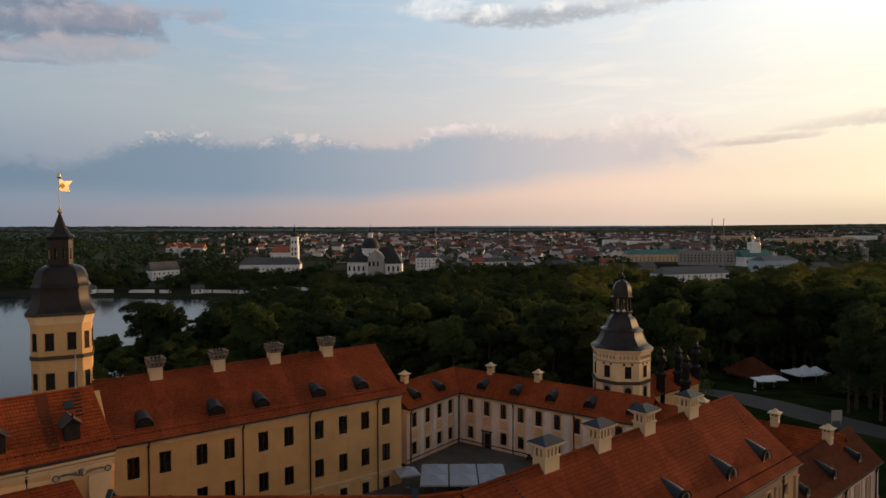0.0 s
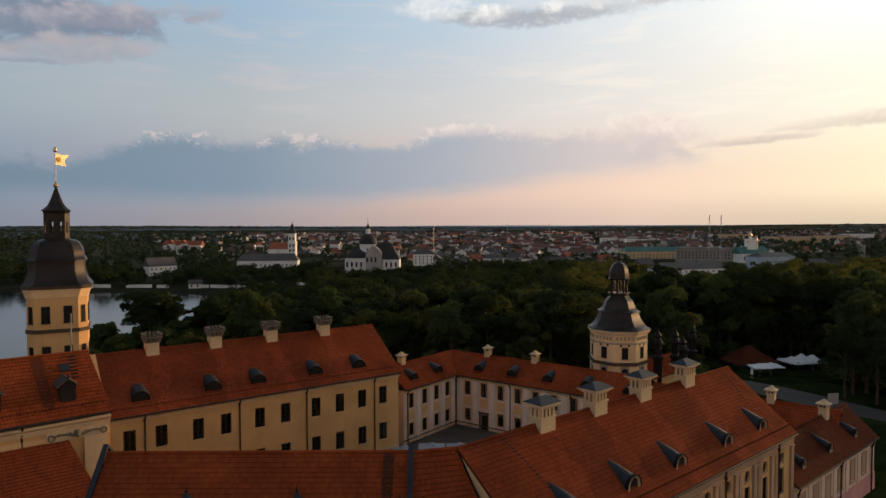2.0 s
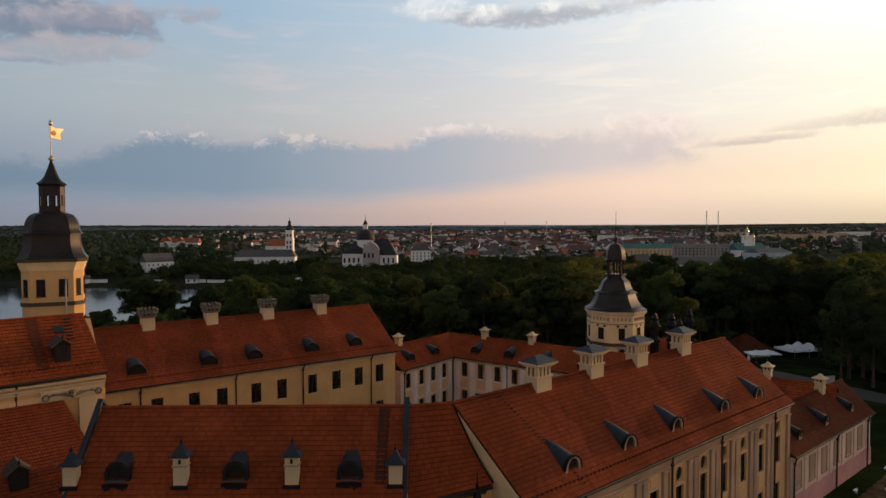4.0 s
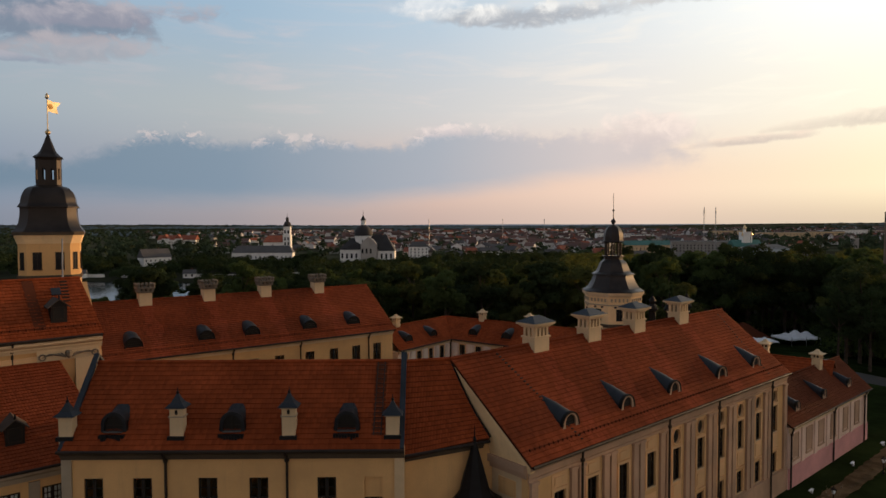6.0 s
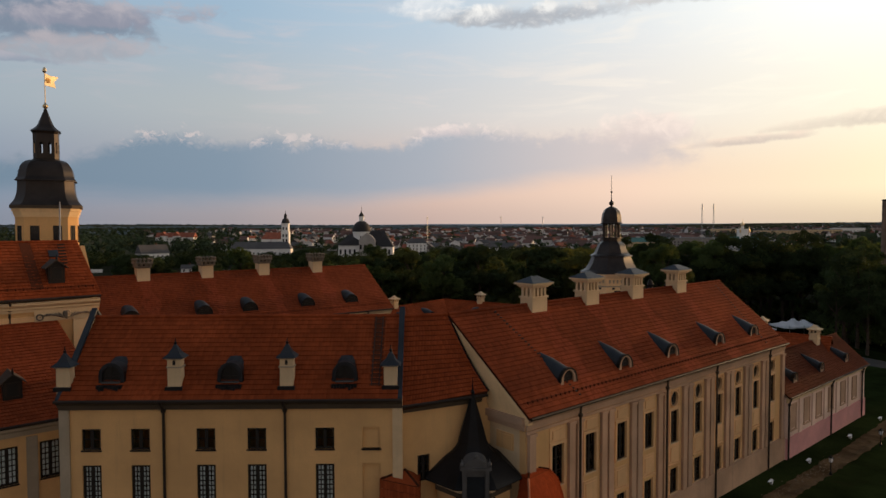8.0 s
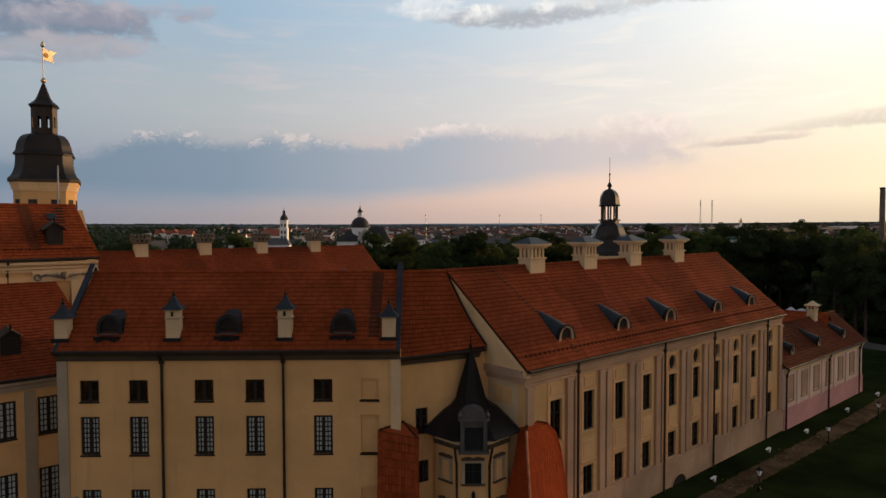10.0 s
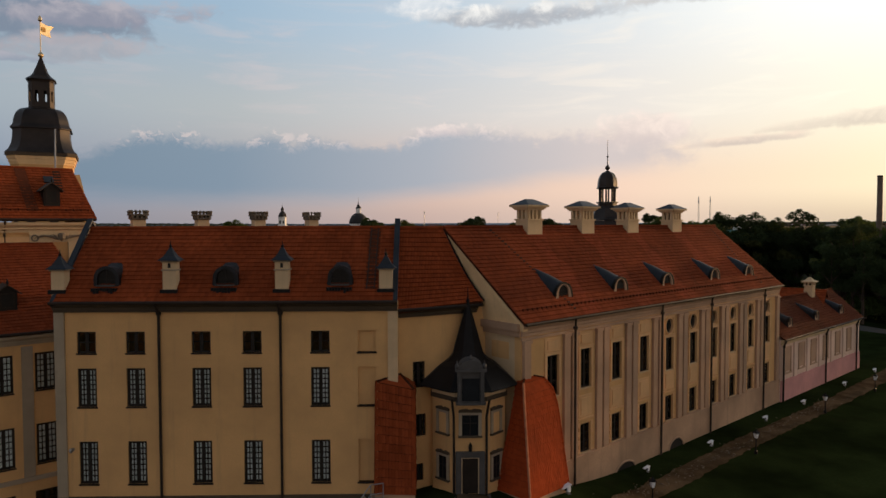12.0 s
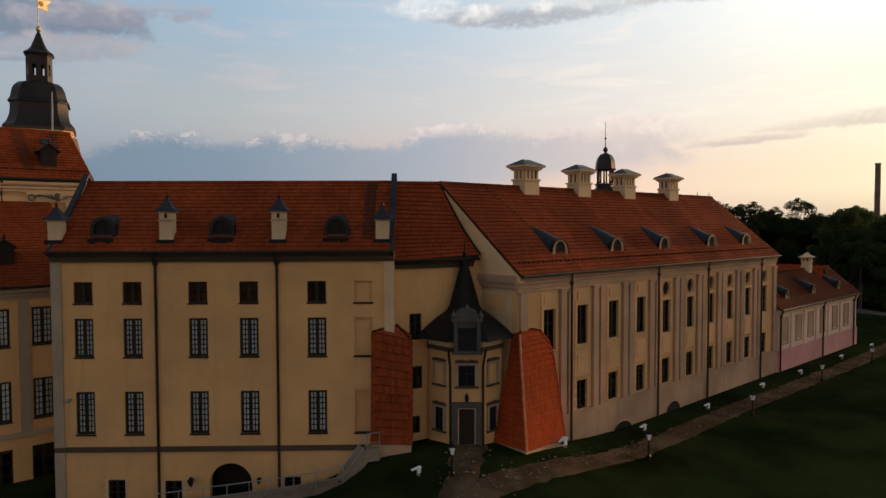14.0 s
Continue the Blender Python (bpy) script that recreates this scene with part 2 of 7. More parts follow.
DAMP = material("damp_tan_plaster", (0.47, 0.30, 0.19), 0.92, spread=0.14, scale=0.5, fine=8, bump=0.15, stain=(0.20, 0.15, 0.10), streak=0.5)
WARMTRIM = material("warm_ochre_trim", (0.74, 0.45, 0.22), 0.9, spread=0.08, scale=0.7, fine=9, bump=0.1, stain=(0.40, 0.27, 0.14), streak=0.3)
GREYTRIM = material("grey_stucco_trim", (0.38, 0.31, 0.22), 0.9, spread=0.1, scale=0.8, fine=9, bump=0.12, stain=(0.22, 0.20, 0.17), streak=0.3)
TILE = material("clay_roof_tiles", (0.285, 0.062, 0.021), 0.9, spread=0.22, scale=0.35, fine=5, bump=0.1, island=0.30, shine=0.02, stain=(0.13, 0.034, 0.016))
WASHEDTILE = material("rain_washed_tiles", (0.275, 0.062, 0.027), 0.9, spread=0.15, scale=0.3, fine=5, bump=0.1, island=0.2, shine=0.02)
BROWNTILE = material("brown_red_roof_tiles", (0.235, 0.055, 0.022), 0.92, spread=0.22, scale=0.3, fine=5, bump=0.1, island=0.28, shine=0.02, stain=(0.11, 0.033, 0.018))
# Dark brown tiles; on the low wing the shade is put into this colour.
DARKTILE = material("dark_brown_tiles", (0.118, 0.037, 0.019), 0.92, spread=0.2, scale=0.35, fine=5, bump=0.1, island=0.30, shine=0.02, stain=(0.08, 0.03, 0.017))
NEWTILE = material("bright_clay_tiles", (0.33, 0.055, 0.015), 0.85, spread=0.14, scale=0.6, fine=7, bump=0.1, island=0.2, stain=(0.20, 0.035, 0.011), shine=0.03)
FARTILE = material("far_clay_roof", (0.30, 0.095, 0.055), 0.8, spread=0.2, scale=0.6, fine=5, bump=0.1, piece=0.5)
DARKMETAL = material("dark_sheet_metal", (0.014, 0.013, 0.013), 0.5, metal=0.06, spread=0.2, scale=1.2, fine=12, bump=0.08, shine=0.12)
SLATEMETAL = material("worn_grey_sheet_metal", (0.026, 0.027, 0.031), 0.5, metal=0.2, spread=0.25, scale=2.0, fine=12, bump=0.1, stain=(0.05, 0.03, 0.02))
BROWNMETAL = material("brown_sheet_metal", (0.034, 0.027, 0.024), 0.42, metal=0.35, spread=0.2, scale=1.2, fine=12, bump=0.08)
LEAD = material("blue_grey_sheet_metal", (0.028, 0.035, 0.045), 0.55, metal=0.2, spread=0.2, scale=1.2, fine=12, bump=0.08)
PIPE = material("dark_brown_downpipe", (0.035, 0.024, 0.018), 0.7, metal=0.1, spread=0.2, scale=2, fine=12, bump=0.05)
FRAME = material("dark_brown_window_wood", (0.022, 0.016, 0.012), 0.6, spread=0.2, scale=3, fine=20, bump=0.1)
BLIND = material("pale_window_blind", (0.90, 0.96, 0.96), 0.9, spread=0.04, scale=2, fine=14, bump=0.05, piece=0.2)
# Near black: stands in for unlit depth in openings; also colours a few doors.
DARKFILL = material("dark_opening_fill", (0.02, 0.017, 0.014), 0.7, spread=0.2, scale=3, fine=14, bump=0.1)
STONE = material("grey_carved_stone", (0.085, 0.08, 0.076), 0.85, spread=0.15, scale=2, fine=16, bump=0.3)
OLDGILT = material("worn_dark_gilding", (0.36, 0.22, 0.08), 0.5, metal=0.9, spread=0.2, scale=3, fine=20, bump=0.1)
OLDBOARD = material("weathered_grey_boards", (0.075, 0.055, 0.042), 0.9, spread=0.25, scale=3, fine=14, bump=0.3)
GOLD = material("gilded_copper", (0.70, 0.54, 0.32), 0.42, metal=1.0, spread=0.06, scale=3, fine=20, bump=0.05)
# Distance haze is mixed into this leaf colour, making it lighter and bluer.
FARLEAF = material("hazed_far_foliage", (0.125, 0.160, 0.175), 0.9, spread=0.2, scale=0.004, fine=0.1, bump=0.0, island=0.12, shine=0.05)
TOWNLEAF = material("town_foliage", (0.048, 0.068, 0.034), 0.9, spread=0.3, scale=0.05, fine=0.6, bump=0.0, island=0.3, shine=0.05)
PARASOL = material("grey_parasol_canvas", (0.31, 0.33, 0.37), 0.85, spread=0.08, scale=1, fine=10, bump=0.05, piece=0.15)
GLASS = glass_material("window_glass")
# Dark underlay: its colour stands in for shade in the tile joints.
UNDER = material("dark_tile_underlay", (0.06, 0.025, 0.014), 0.95, spread=0.2, scale=1, fine=8, bump=0.1, shine=0.0)
CONCRETE = material("stained_concrete", (0.24, 0.19, 0.14), 0.9, spread=0.15, scale=1, fine=10, bump=0.2, stain=(0.14, 0.11, 0.08))
BARK = material("dark_bark", (0.07, 0.05, 0.035), 0.95, spread=0.2, scale=3, fine=10, bump=0.5)
LEAF = material("dark_green_leaves", (0.076, 0.104, 0.038), 0.9, spread=0.25, scale=0.3, fine=3, bump=0.0, island=0.16, piece=0.6, shine=0.05, leafy=0.4)
DEEPLEAF = material("deep_green_leaves", (0.042, 0.060, 0.026), 0.9, spread=0.25, scale=0.3, fine=3, bump=0.0, island=0.16, piece=0.5, shine=0.05, leafy=0.3)
GRASS = material("mown_grass", (0.019, 0.028, 0.009), 1.0, spread=0.28, scale=0.35, fine=4, bump=0.4, stain=(0.020, 0.019, 0.008), shine=0.0)
LAND = material("far_land", (0.060, 0.062, 0.040), 0.95, spread=0.4, scale=0.012, fine=0.15, bump=0.2, stain=(0.12, 0.11, 0.075), shine=0.0)
PATHSTUFF = material("gravel_path", (0.105, 0.072, 0.042), 0.95, spread=0.25, scale=1.0, fine=8, bump=0.5, stain=(0.022, 0.028, 0.010), shine=0.0)
ASPHALT = material("grey_paving", (0.085, 0.076, 0.064), 0.9, spread=0.2, scale=0.6, fine=12, bump=0.2)
ROADWAY = material("worn_grey_road", (0.060, 0.056, 0.052), 0.9, spread=0.15, scale=0.3, fine=6, bump=0.2)
CANVAS = material("white_canvas", (0.88, 0.89, 0.91), 0.85, spread=0.05, scale=1, fine=10, bump=0.05)
WHITE = material("white_render", (0.86, 0.84, 0.80), 0.9, spread=0.06, scale=0.4, fine=4, bump=0.08, piece=0.15)
GREYHOUSE = material("grey_render", (0.36, 0.33, 0.30), 0.9, spread=0.12, scale=0.4, fine=4, bump=0.08, piece=0.5)
DARKROOF = material("dark_slate_roof", (0.035, 0.032, 0.032), 0.7, spread=0.15, scale=0.4, fine=4, bump=0.1)
SLATE = material("grey_sheet_roof", (0.09, 0.085, 0.085), 0.7, spread=0.15, scale=0.4, fine=4, bump=0.1, piece=0.4)
GREENROOF = material("green_sheet_roof", (0.06, 0.17, 0.15), 0.55, spread=0.12, scale=0.4, fine=4, bump=0.1)
METAL = material("galvanised_steel", (0.34, 0.35, 0.36), 0.45, metal=0.6, spread=0.1, scale=2, fine=14, bump=0.05)
BRICK = material("red_brick_far", (0.16, 0.065, 0.045), 0.9, spread=0.15, scale=1, fine=9, bump=0.2)
PANEDARK = material("dark_far_window", (0.02, 0.022, 0.025), 0.15, spread=0.2, scale=1, fine=3, bump=0.0)


def water_material():
    m = material("lake_water", (0.012, 0.018, 0.022), 0.06, spread=0.1, scale=0.02, fine=0.9, bump=0.0)
    k = Nodes(m.node_tree)
    bsdf = m.node_tree.nodes["Principled BSDF"]
    bump = k.n("ShaderNodeBump")
    bump.inputs["Strength"].default_value, bump.inputs["Distance"].default_value = 0.35, 0.06
    k.put(bump.inputs["Height"], k.noise(k.n("ShaderNodeTexCoord").outputs["Object"], 0.8, 4.0, 0.6))
    k.put(bsdf.inputs["Normal"], bump.outputs[0])
    bsdf.inputs["Roughness"].default_value = 0.08
    return m


WATER = water_material()
# ---------------------------------------------------------------- builders


class Shape:
    """A mesh in the making: corners and faces, in metres."""

    def __init__(self):
        self.v, self.f = [], []

    def add(self, verts, faces):
        n = len(self.v)
        self.v += [tuple(p) for p in verts]
        self.f += [tuple(i + n for i in f) for f in faces]
        return self

    def box(self, x0, x1, y0, y1, z0, z1, taper=0.0):
        t = taper
        return self.add([(x0, y0, z0), (x1, y0, z0), (x1, y1, z0), (x0, y1, z0), (x0 + t, y0 + t, z1), (x1 - t, y0 + t, z1), (x1 - t, y1 - t, z1), (x0 + t, y1 - t, z1)],
                        [(3, 2, 1, 0), (4, 5, 6, 7), (0, 1, 5, 4), (1, 2, 6, 5), (2, 3, 7, 6), (3, 0, 4, 7)])

    def quad(self, a, b, c, d):
        return self.add([a, b, c, d], [(0, 1, 2, 3)])

    def prism(self, ring, z0, z1):
        """A flat ring of (x, y), counter-clockwise, raised from z0 to z1."""
        n = len(ring)
        return self.add([(x, y, z0) for x, y in ring] + [(x, y, z1) for x, y in ring],
                        [tuple(reversed(range(n))), tuple(range(n, 2 * n))] + [(i, (i + 1) % n, n + (i + 1) % n, n + i) for i in range(n)])

    def slab(self, ring, y0, y1):
        """A flat ring of (x, z), counter-clockwise as seen from -y, made thick from y0 (front) to y1."""
        n = len(ring)
        return self.add([(x, y0, z) for x, z in ring] + [(x, y1, z) for x, z in ring],
                        [tuple(range(n)), tuple(reversed(range(n, 2 * n)))] + [(i, n + i, n + (i + 1) % n, (i + 1) % n) for i in range(n)])

    def loft(self, rings, cap=True, closed=True):
        """Rings of (x, y, z) with the same count, skinned one to the next."""
        n = len(rings[0])
        faces = []
        for r in range(len(rings) - 1):
            for i in range(n if closed else n - 1):
                j = (i + 1) % n
                faces.append((r * n + i, r * n + j, (r + 1) * n + j, (r + 1) * n + i))
        if cap:
            faces += [tuple(reversed(range(n))), tuple(range((len(rings) - 1) * n, len(rings) * n))]
        return self.add([p for ring in rings for p in ring], faces)

    def lathe(self, profile, n=16, x=0.0, y=0.0, turn=0.0):
        """Profile of (radius, z), from below, turned round the upright at x, y."""
        rings = [[(x + r * math.cos(turn + 2 * math.pi * i / n), y + r * math.sin(turn + 2 * math.pi * i / n), z) for i in range(n)] for r, z in profile]
        return self.loft(rings)

    def tube(self, points, r, n=8):
        """A round bar along a line of points."""
        rings, points = [], [Vector(p) for p in points]
        for i, p in enumerate(points):
            way = (points[min(i + 1, len(points) - 1)] - points[max(i - 1, 0)]).normalized()
            side = way.cross(Vector((0.31, 0.2, 0.93))).normalized()
            up = side.cross(way)
            rr = r[i] if isinstance(r, (list, tuple)) else r
            rings.append([p + rr * (math.cos(2 * math.pi * k / n) * side + math.sin(2 * math.pi * k / n) * up) for k in range(n)])
        return self.loft(rings)

    def run(self, ring, x0, x1):
        """A moulding: ring of (y, z), drawn out along x."""
        n = len(ring)
        return self.add([(x0, a, b) for a, b in ring] + [(x1, a, b) for a, b in ring],
                        [tuple(range(n)), tuple(reversed(range(n, 2 * n)))] + [(i, n + i, n + (i + 1) % n, (i + 1) % n) for i in range(n)])

    def move(self, m):
        self.v = [tuple(m @ Vector(p)) for p in self.v]
        return self

    def join(self, other, m=None):
        return self.add([tuple(m @ Vector(p)) for p in other.v] if m else other.v, other.f)

    def data(self, name, mat, smooth=False):
        mesh = bpy.data.meshes.new(name)
        mesh.from_pydata(self.v, [], self.f)
        mesh.materials.append(mat)
        if smooth:
            mesh.polygons.foreach_set("use_smooth", [True] * len(mesh.polygons))
            mesh.set_sharp_from_angle(angle=radians(24))
        mesh.update()
        return mesh


def thing(name, at, label, category, group="", kind=""):
    ob = new(name)
    ob.empty_display_size = 0.1
    ob.matrix_world = at
    return tagged(ob, label, category, group, kind)


def part(name, shape, mat, parent, label="", at=None, smooth=False):
    """One mesh object under a thing or a part; shape is a Shape or a mesh that is shared."""
    ob = new(name, shape if isinstance(shape, bpy.types.Mesh) else shape.data(name, mat, smooth))
    ob.parent = parent
    if at is not None:
        ob.matrix_basis = at
    return tagged(ob, label) if label else ob


def solo(name, shape, mat, label, category, group="", kind="", at=None, smooth=False):
    ob = new(name, shape if isinstance(shape, bpy.types.Mesh) else shape.data(name, mat, smooth))
    if at is not None:
        ob.matrix_world = at
    return tagged(ob, label, category, group, kind)


def shift(x, y, z=0.0, turn=0.0):
    return pose(x, y, z, 0, 0, turn)


def pierced(shape, length, z0, z1, holes, thick=0.6, x0=0.0):
    """A wall along x with its face at y = 0, and holes (middle x, sill z, width, height) that go through it."""
    xs = sorted({x0, x0 + length, *(round(h[0] - h[2] / 2, 3) for h in holes), *(round(h[0] + h[2] / 2, 3) for h in holes)})
    zs = sorted({z0, z1, *(round(h[1], 3) for h in holes), *(round(h[1] + h[3], 3) for h in holes)})

    def open_at(x, z):
        return any(abs(x - h[0]) < h[2] / 2 and h[1] < z < h[1] + h[3] for h in holes)

    for a, b in zip(xs, xs[1:]):
        run = None
        for c, d in zip(zs, zs[1:]):
            if open_at((a + b) / 2, (c + d) / 2):
                if run is not None:
                    shape.box(a, b, 0, thick, run, c)
                run = None
            elif run is None:
                run = c
        if run is not None:
            shape.box(a, b, 0, thick, run, z1)
    return shape


def eased(profile, k=4):
    """A profile of (radius, z) with points added on a smooth curve through it."""
    out, n = [], len(profile)
    for i in range(n - 1):
        p0, p1, p2, p3 = profile[max(i - 1, 0)], profile[i], profile[i + 1], profile[min(i + 2, n - 1)]
        for j in range(k):
            t = j / k
            out.append(tuple(0.5 * (2 * b + (c - a) * t + (2 * a - 5 * b + 4 * c - d) * t * t + (3 * b - a - 3 * c + d) * t ** 3) for a, b, c, d in zip(p0, p1, p2, p3)))
    return out + [profile[-1]]


MESHES = {}


def window_meshes(w, h, cols, rows, blind):
    """Frame with glazing bars, one pane and a blind, built once for each kind of window."""
    key = (round(w, 2), round(h, 2), cols, rows, blind)
    if key not in MESHES:
        f = Shape()
        e, d = 0.17 if blind else 0.12, 0.10
        f.box(-w / 2, -w / 2 + e, 0, d, 0, h).box(w / 2 - e, w / 2, 0, d, 0, h).box(-w / 2 + e, w / 2 - e, 0, d, 0, e).box(-w / 2 + e, w / 2 - e, 0, d, h - e, h)
        if cols > 1:
            f.box(-0.12, 0.12, -0.01, d, e, h - e)
        half = (w - 2 * e - 0.24) / 2 if cols > 1 else w - 2 * e
        for side in ((-1, 1) if cols > 1 else (0,)):
            mid = side * (half / 2 + 0.12)
            for c in range(1, max(cols // 2, 1)):
                x = mid - half / 2 + half * c / max(cols // 2, 1)
                f.box(x - 0.035, x + 0.035, 0.01, 0.06, e, h - e)
            for r in range(1, rows):
                z = e + (h - 2 * e) * r / rows
                f.box(mid - half / 2, mid + half / 2, 0.012, 0.058, z - 0.038, z + 0.038)
        p = Shape().box(-w / 2 + e, w / 2 - e, 0.065, 0.075, e, h - e)
        b = Shape().box(-w / 2 + e, w / 2 - e, 0.085, 0.095, e, h - e)
        MESHES[key] = f.data("window", FRAME), p.data("pane", GLASS), b.data("blind", blind) if blind else None
    return MESHES[key]


def window(parent, x, z, w, h, cols=4, rows=6, blind=None, y=0.12, sill=None, name="window"):
    f, p, b = window_meshes(w, h, cols, rows, blind)
    ob = part(name, f, None, parent, at=shift(x, y, z))
    part("pane", p, None, ob, "dark reflecting glass").visible_shadow = False
    if b:
        part("blind", b, None, ob, "pale blind behind the glass")
    if sill:
        key = ("sill", round(w, 2), sill.name)
        if key not in MESHES:
            MESHES[key] = Shape().box(-w / 2 - 0.05, w / 2 + 0.05, -0.08, 0.2, -0.10, 0.0).data("sill", sill)
        part("sill", MESHES[key], None, ob, at=shift(0, -y, 0))
    return ob


def tile_rows(shape, x0, x1, foot, head, in0=0.0, in1=0.0, w=0.24, course=0.33, lift=0.052, rnd=None):
    """Clay tiles over a slope from its foot (y, z) to its head (y, z); in0 and in1: how far its ends draw in at the head."""
    (ya, za), (yb, zb) = foot, head
    run = math.hypot(yb - ya, zb - za)
    uy, uz = (yb - ya) / run, (zb - za) / run
    ny, nz = -uz * math.copysign(1, uy), abs(uy)
    rows_ = int(run / course)
    rnd = rnd or random.Random(5)
    V, F = shape.v, shape.f
    for r in range(rows_):
        a, b = r * run / rows_, (r + 0.99) * run / rows_
        fa = a / run
        lo, hi = x0 + in0 * fa, x1 - in1 * fa
        n = max(1, round((hi - lo) / w))
        step = (hi - lo) / n
        for i in range(n):
            xa, xb = lo + i * step + 0.002, lo + (i + 1) * step - 0.002
            up = lift + rnd.uniform(-0.012, 0.014)
            k = len(V)
            y1, z1 = ya + uy * a, za + uz * a
            y2, z2 = ya + uy * b, za + uz * b
            m = (xa + xb) / 2
            V += [(xa, y1, z1), (xb, y1, z1), (xa, y1 + ny * up, z1 + nz * up), (m, y1 + ny * (up + 0.012), z1 + nz * (up + 0.012)), (xb, y1 + ny * up, z1 + nz * up),
                  (xa, y2, z2), (m, y2 + ny * 0.012, z2 + nz * 0.012), (xb, y2, z2)]
            F += [(k, k + 1, k + 4, k + 3, k + 2), (k + 2, k + 3, k + 6, k + 5), (k + 3, k + 4, k + 7, k + 6), (k, k + 2, k + 5), (k + 1, k + 7, k + 4)]
    return shape


def tile_patch(shape, a, b, c, d, w=0.3, course=0.42, lift=0.05, seed=2):
    """Tiles over a sloping four-sided face: a and b below, c over b, d over a, counter-clockwise from outside."""
    a, b, c, d = (Vector(p) for p in (a, b, c, d))
    out = (b - a).cross(d - a).normalized()
    rows_ = max(1, round((((d - a).length + (c - b).length) / 2) / course))
    rnd = random.Random(seed)
    for r in range(rows_):
        # Each course stops short, so the dark underlay draws a shadow line.
        f, g = r / rows_, (r + 0.92) / rows_
        p, q, p2, q2 = a.lerp(d, f), b.lerp(c, f), a.lerp(d, g), b.lerp(c, g)
        n = max(1, round((q - p).length / w))
        for i in range(n):
            u, v = (i + 0.03) / n, (i + 0.97) / n
            up = lift + rnd.uniform(-0.012, 0.012)
            lo0, lo1, hi0, hi1 = p.lerp(q, u), p.lerp(q, v), p2.lerp(q2, u), p2.lerp(q2, v)
            mid_lo, mid_hi = (lo0 + lo1) / 2 + out * (up + 0.014), (hi0 + hi1) / 2 + out * 0.014
            shape.add([lo0, lo1, lo0 + out * up, mid_lo, lo1 + out * up, hi0 + out * 0.004, mid_hi, hi1 + out * 0.004],
                      [(0, 1, 4, 3, 2), (2, 3, 6, 5), (3, 4, 7, 6), (0, 2, 5), (1, 7, 4)])
    return shape


def ridge_caps(shape, a, b, r=0.16, step=0.42):
    a, b = Vector(a), Vector(b)
    n = max(1, int((b - a).length / step))
    for i in range(n):
        p, q = a.lerp(b, i / n), a.lerp(b, (i + 1.08) / n)
        shape.tube([p, q], [r * 1.08, r * 0.95], 7)
    return shape


def gable_roof(parent, length, foot_z, ridge_z, foot_y, ridge_y, back_y, x0=0.0, in0=0.0, in1=0.0, tile=0.27, course=0.40, mat=None, back=True, caps=True, washed=()):
    """A tiled roof over a wing: deck, tiles on both slopes and ridge caps."""
    mat = mat or TILE
    deck = Shape()
    x1 = x0 + length
    t = 0.16
    deck.add([(x0, foot_y, foot_z - t), (x1, foot_y, foot_z - t), (x1 - in1, ridge_y, ridge_z - t), (x0 + in0, ridge_y, ridge_z - t), (x0, back_y, foot_z - t), (x1, back_y, foot_z - t),
              (x0, foot_y, foot_z), (x1, foot_y, foot_z), (x1 - in1, ridge_y, ridge_z), (x0 + in0, ridge_y, ridge_z), (x0, back_y, foot_z), (x1, back_y, foot_z)],
             [(6, 7, 8, 9), (9, 8, 11, 10), (0, 3, 2, 1), (3, 4, 5, 2), (0, 1, 7, 6), (4, 10, 11, 5), (0, 6, 9, 3), (3, 9, 10, 4), (1, 2, 8, 7), (2, 5, 11, 8)])
    roof = part("roof", deck, UNDER, parent)
    tiles = tile_rows(Shape(), x0, x1, (foot_y - 0.03, foot_z + 0.012), (ridge_y, ridge_z + 0.012), in0, in1, tile, course)
    if back:
        tile_rows(tiles, x0, x1, (back_y + 0.03, foot_z + 0.012), (ridge_y, ridge_z + 0.012), in0, in1, tile * 1.6, course * 1.4)
    laid = tagged(part("tiles", tiles, mat, roof), kind="stuff")
    if washed:                                                # strips rinsed clean by the rain below the chimneys
        laid.data.materials.append(WASHEDTILE)
        rnd = random.Random(9)
        for poly in laid.data.polygons:
            c = poly.center
            if c.y < ridge_y and any(abs(c.x - w) < 0.95 + 0.35 * math.sin(2.1 * c.z) for w in washed) and rnd.random() < 0.8:
                poly.material_index = 1
    if caps:
        part("ridge_tiles", ridge_caps(Shape(), (x0 + in0, ridge_y, ridge_z + 0.03), (x1 - in1, ridge_y, ridge_z + 0.03)), mat, roof)
    return roof


def gutter_and_pipes(parent, length, y, z, ground, pipes, x0=0.0, wall_y=-0.12):
    g = Shape()
    # Thick and dark, so the gutter also stands in for the eaves' shadow.
    g.tube([(x0, y, z), (x0 + length, y, z)], 0.12, 8)
    part("gutter", g, PIPE, parent)
    for x in pipes:
        p = Shape().tube([(x, y, z), (x, y + 0.05, z - 0.25), (x, wall_y, z - 0.8), (x, wall_y, ground + 0.1)], 0.10, 8)
        p.lathe([(0.17, z - 0.95), (0.2, z - 0.75), (0.2, z - 0.7)], 8, x, wall_y)
        for k in range(4):
            zz = ground + 1.5 + k * (z - ground - 2.5) / 4
            p.lathe([(0.125, zz), (0.125, zz + 0.08)], 8, x, wall_y)
        part("downpipe", p, PIPE, parent)


def arch_ring(w, h, n=8, x=0.0, z=0.0):
    """Outline (x, z) of a round-headed opening, counter-clockwise as seen from -y."""
    r = w / 2
    return [(x - r, z), (x + r, z)] + [(x + r * math.cos(math.pi * i / n), z + h - r + r * math.sin(math.pi * i / n)) for i in range(n + 1)]
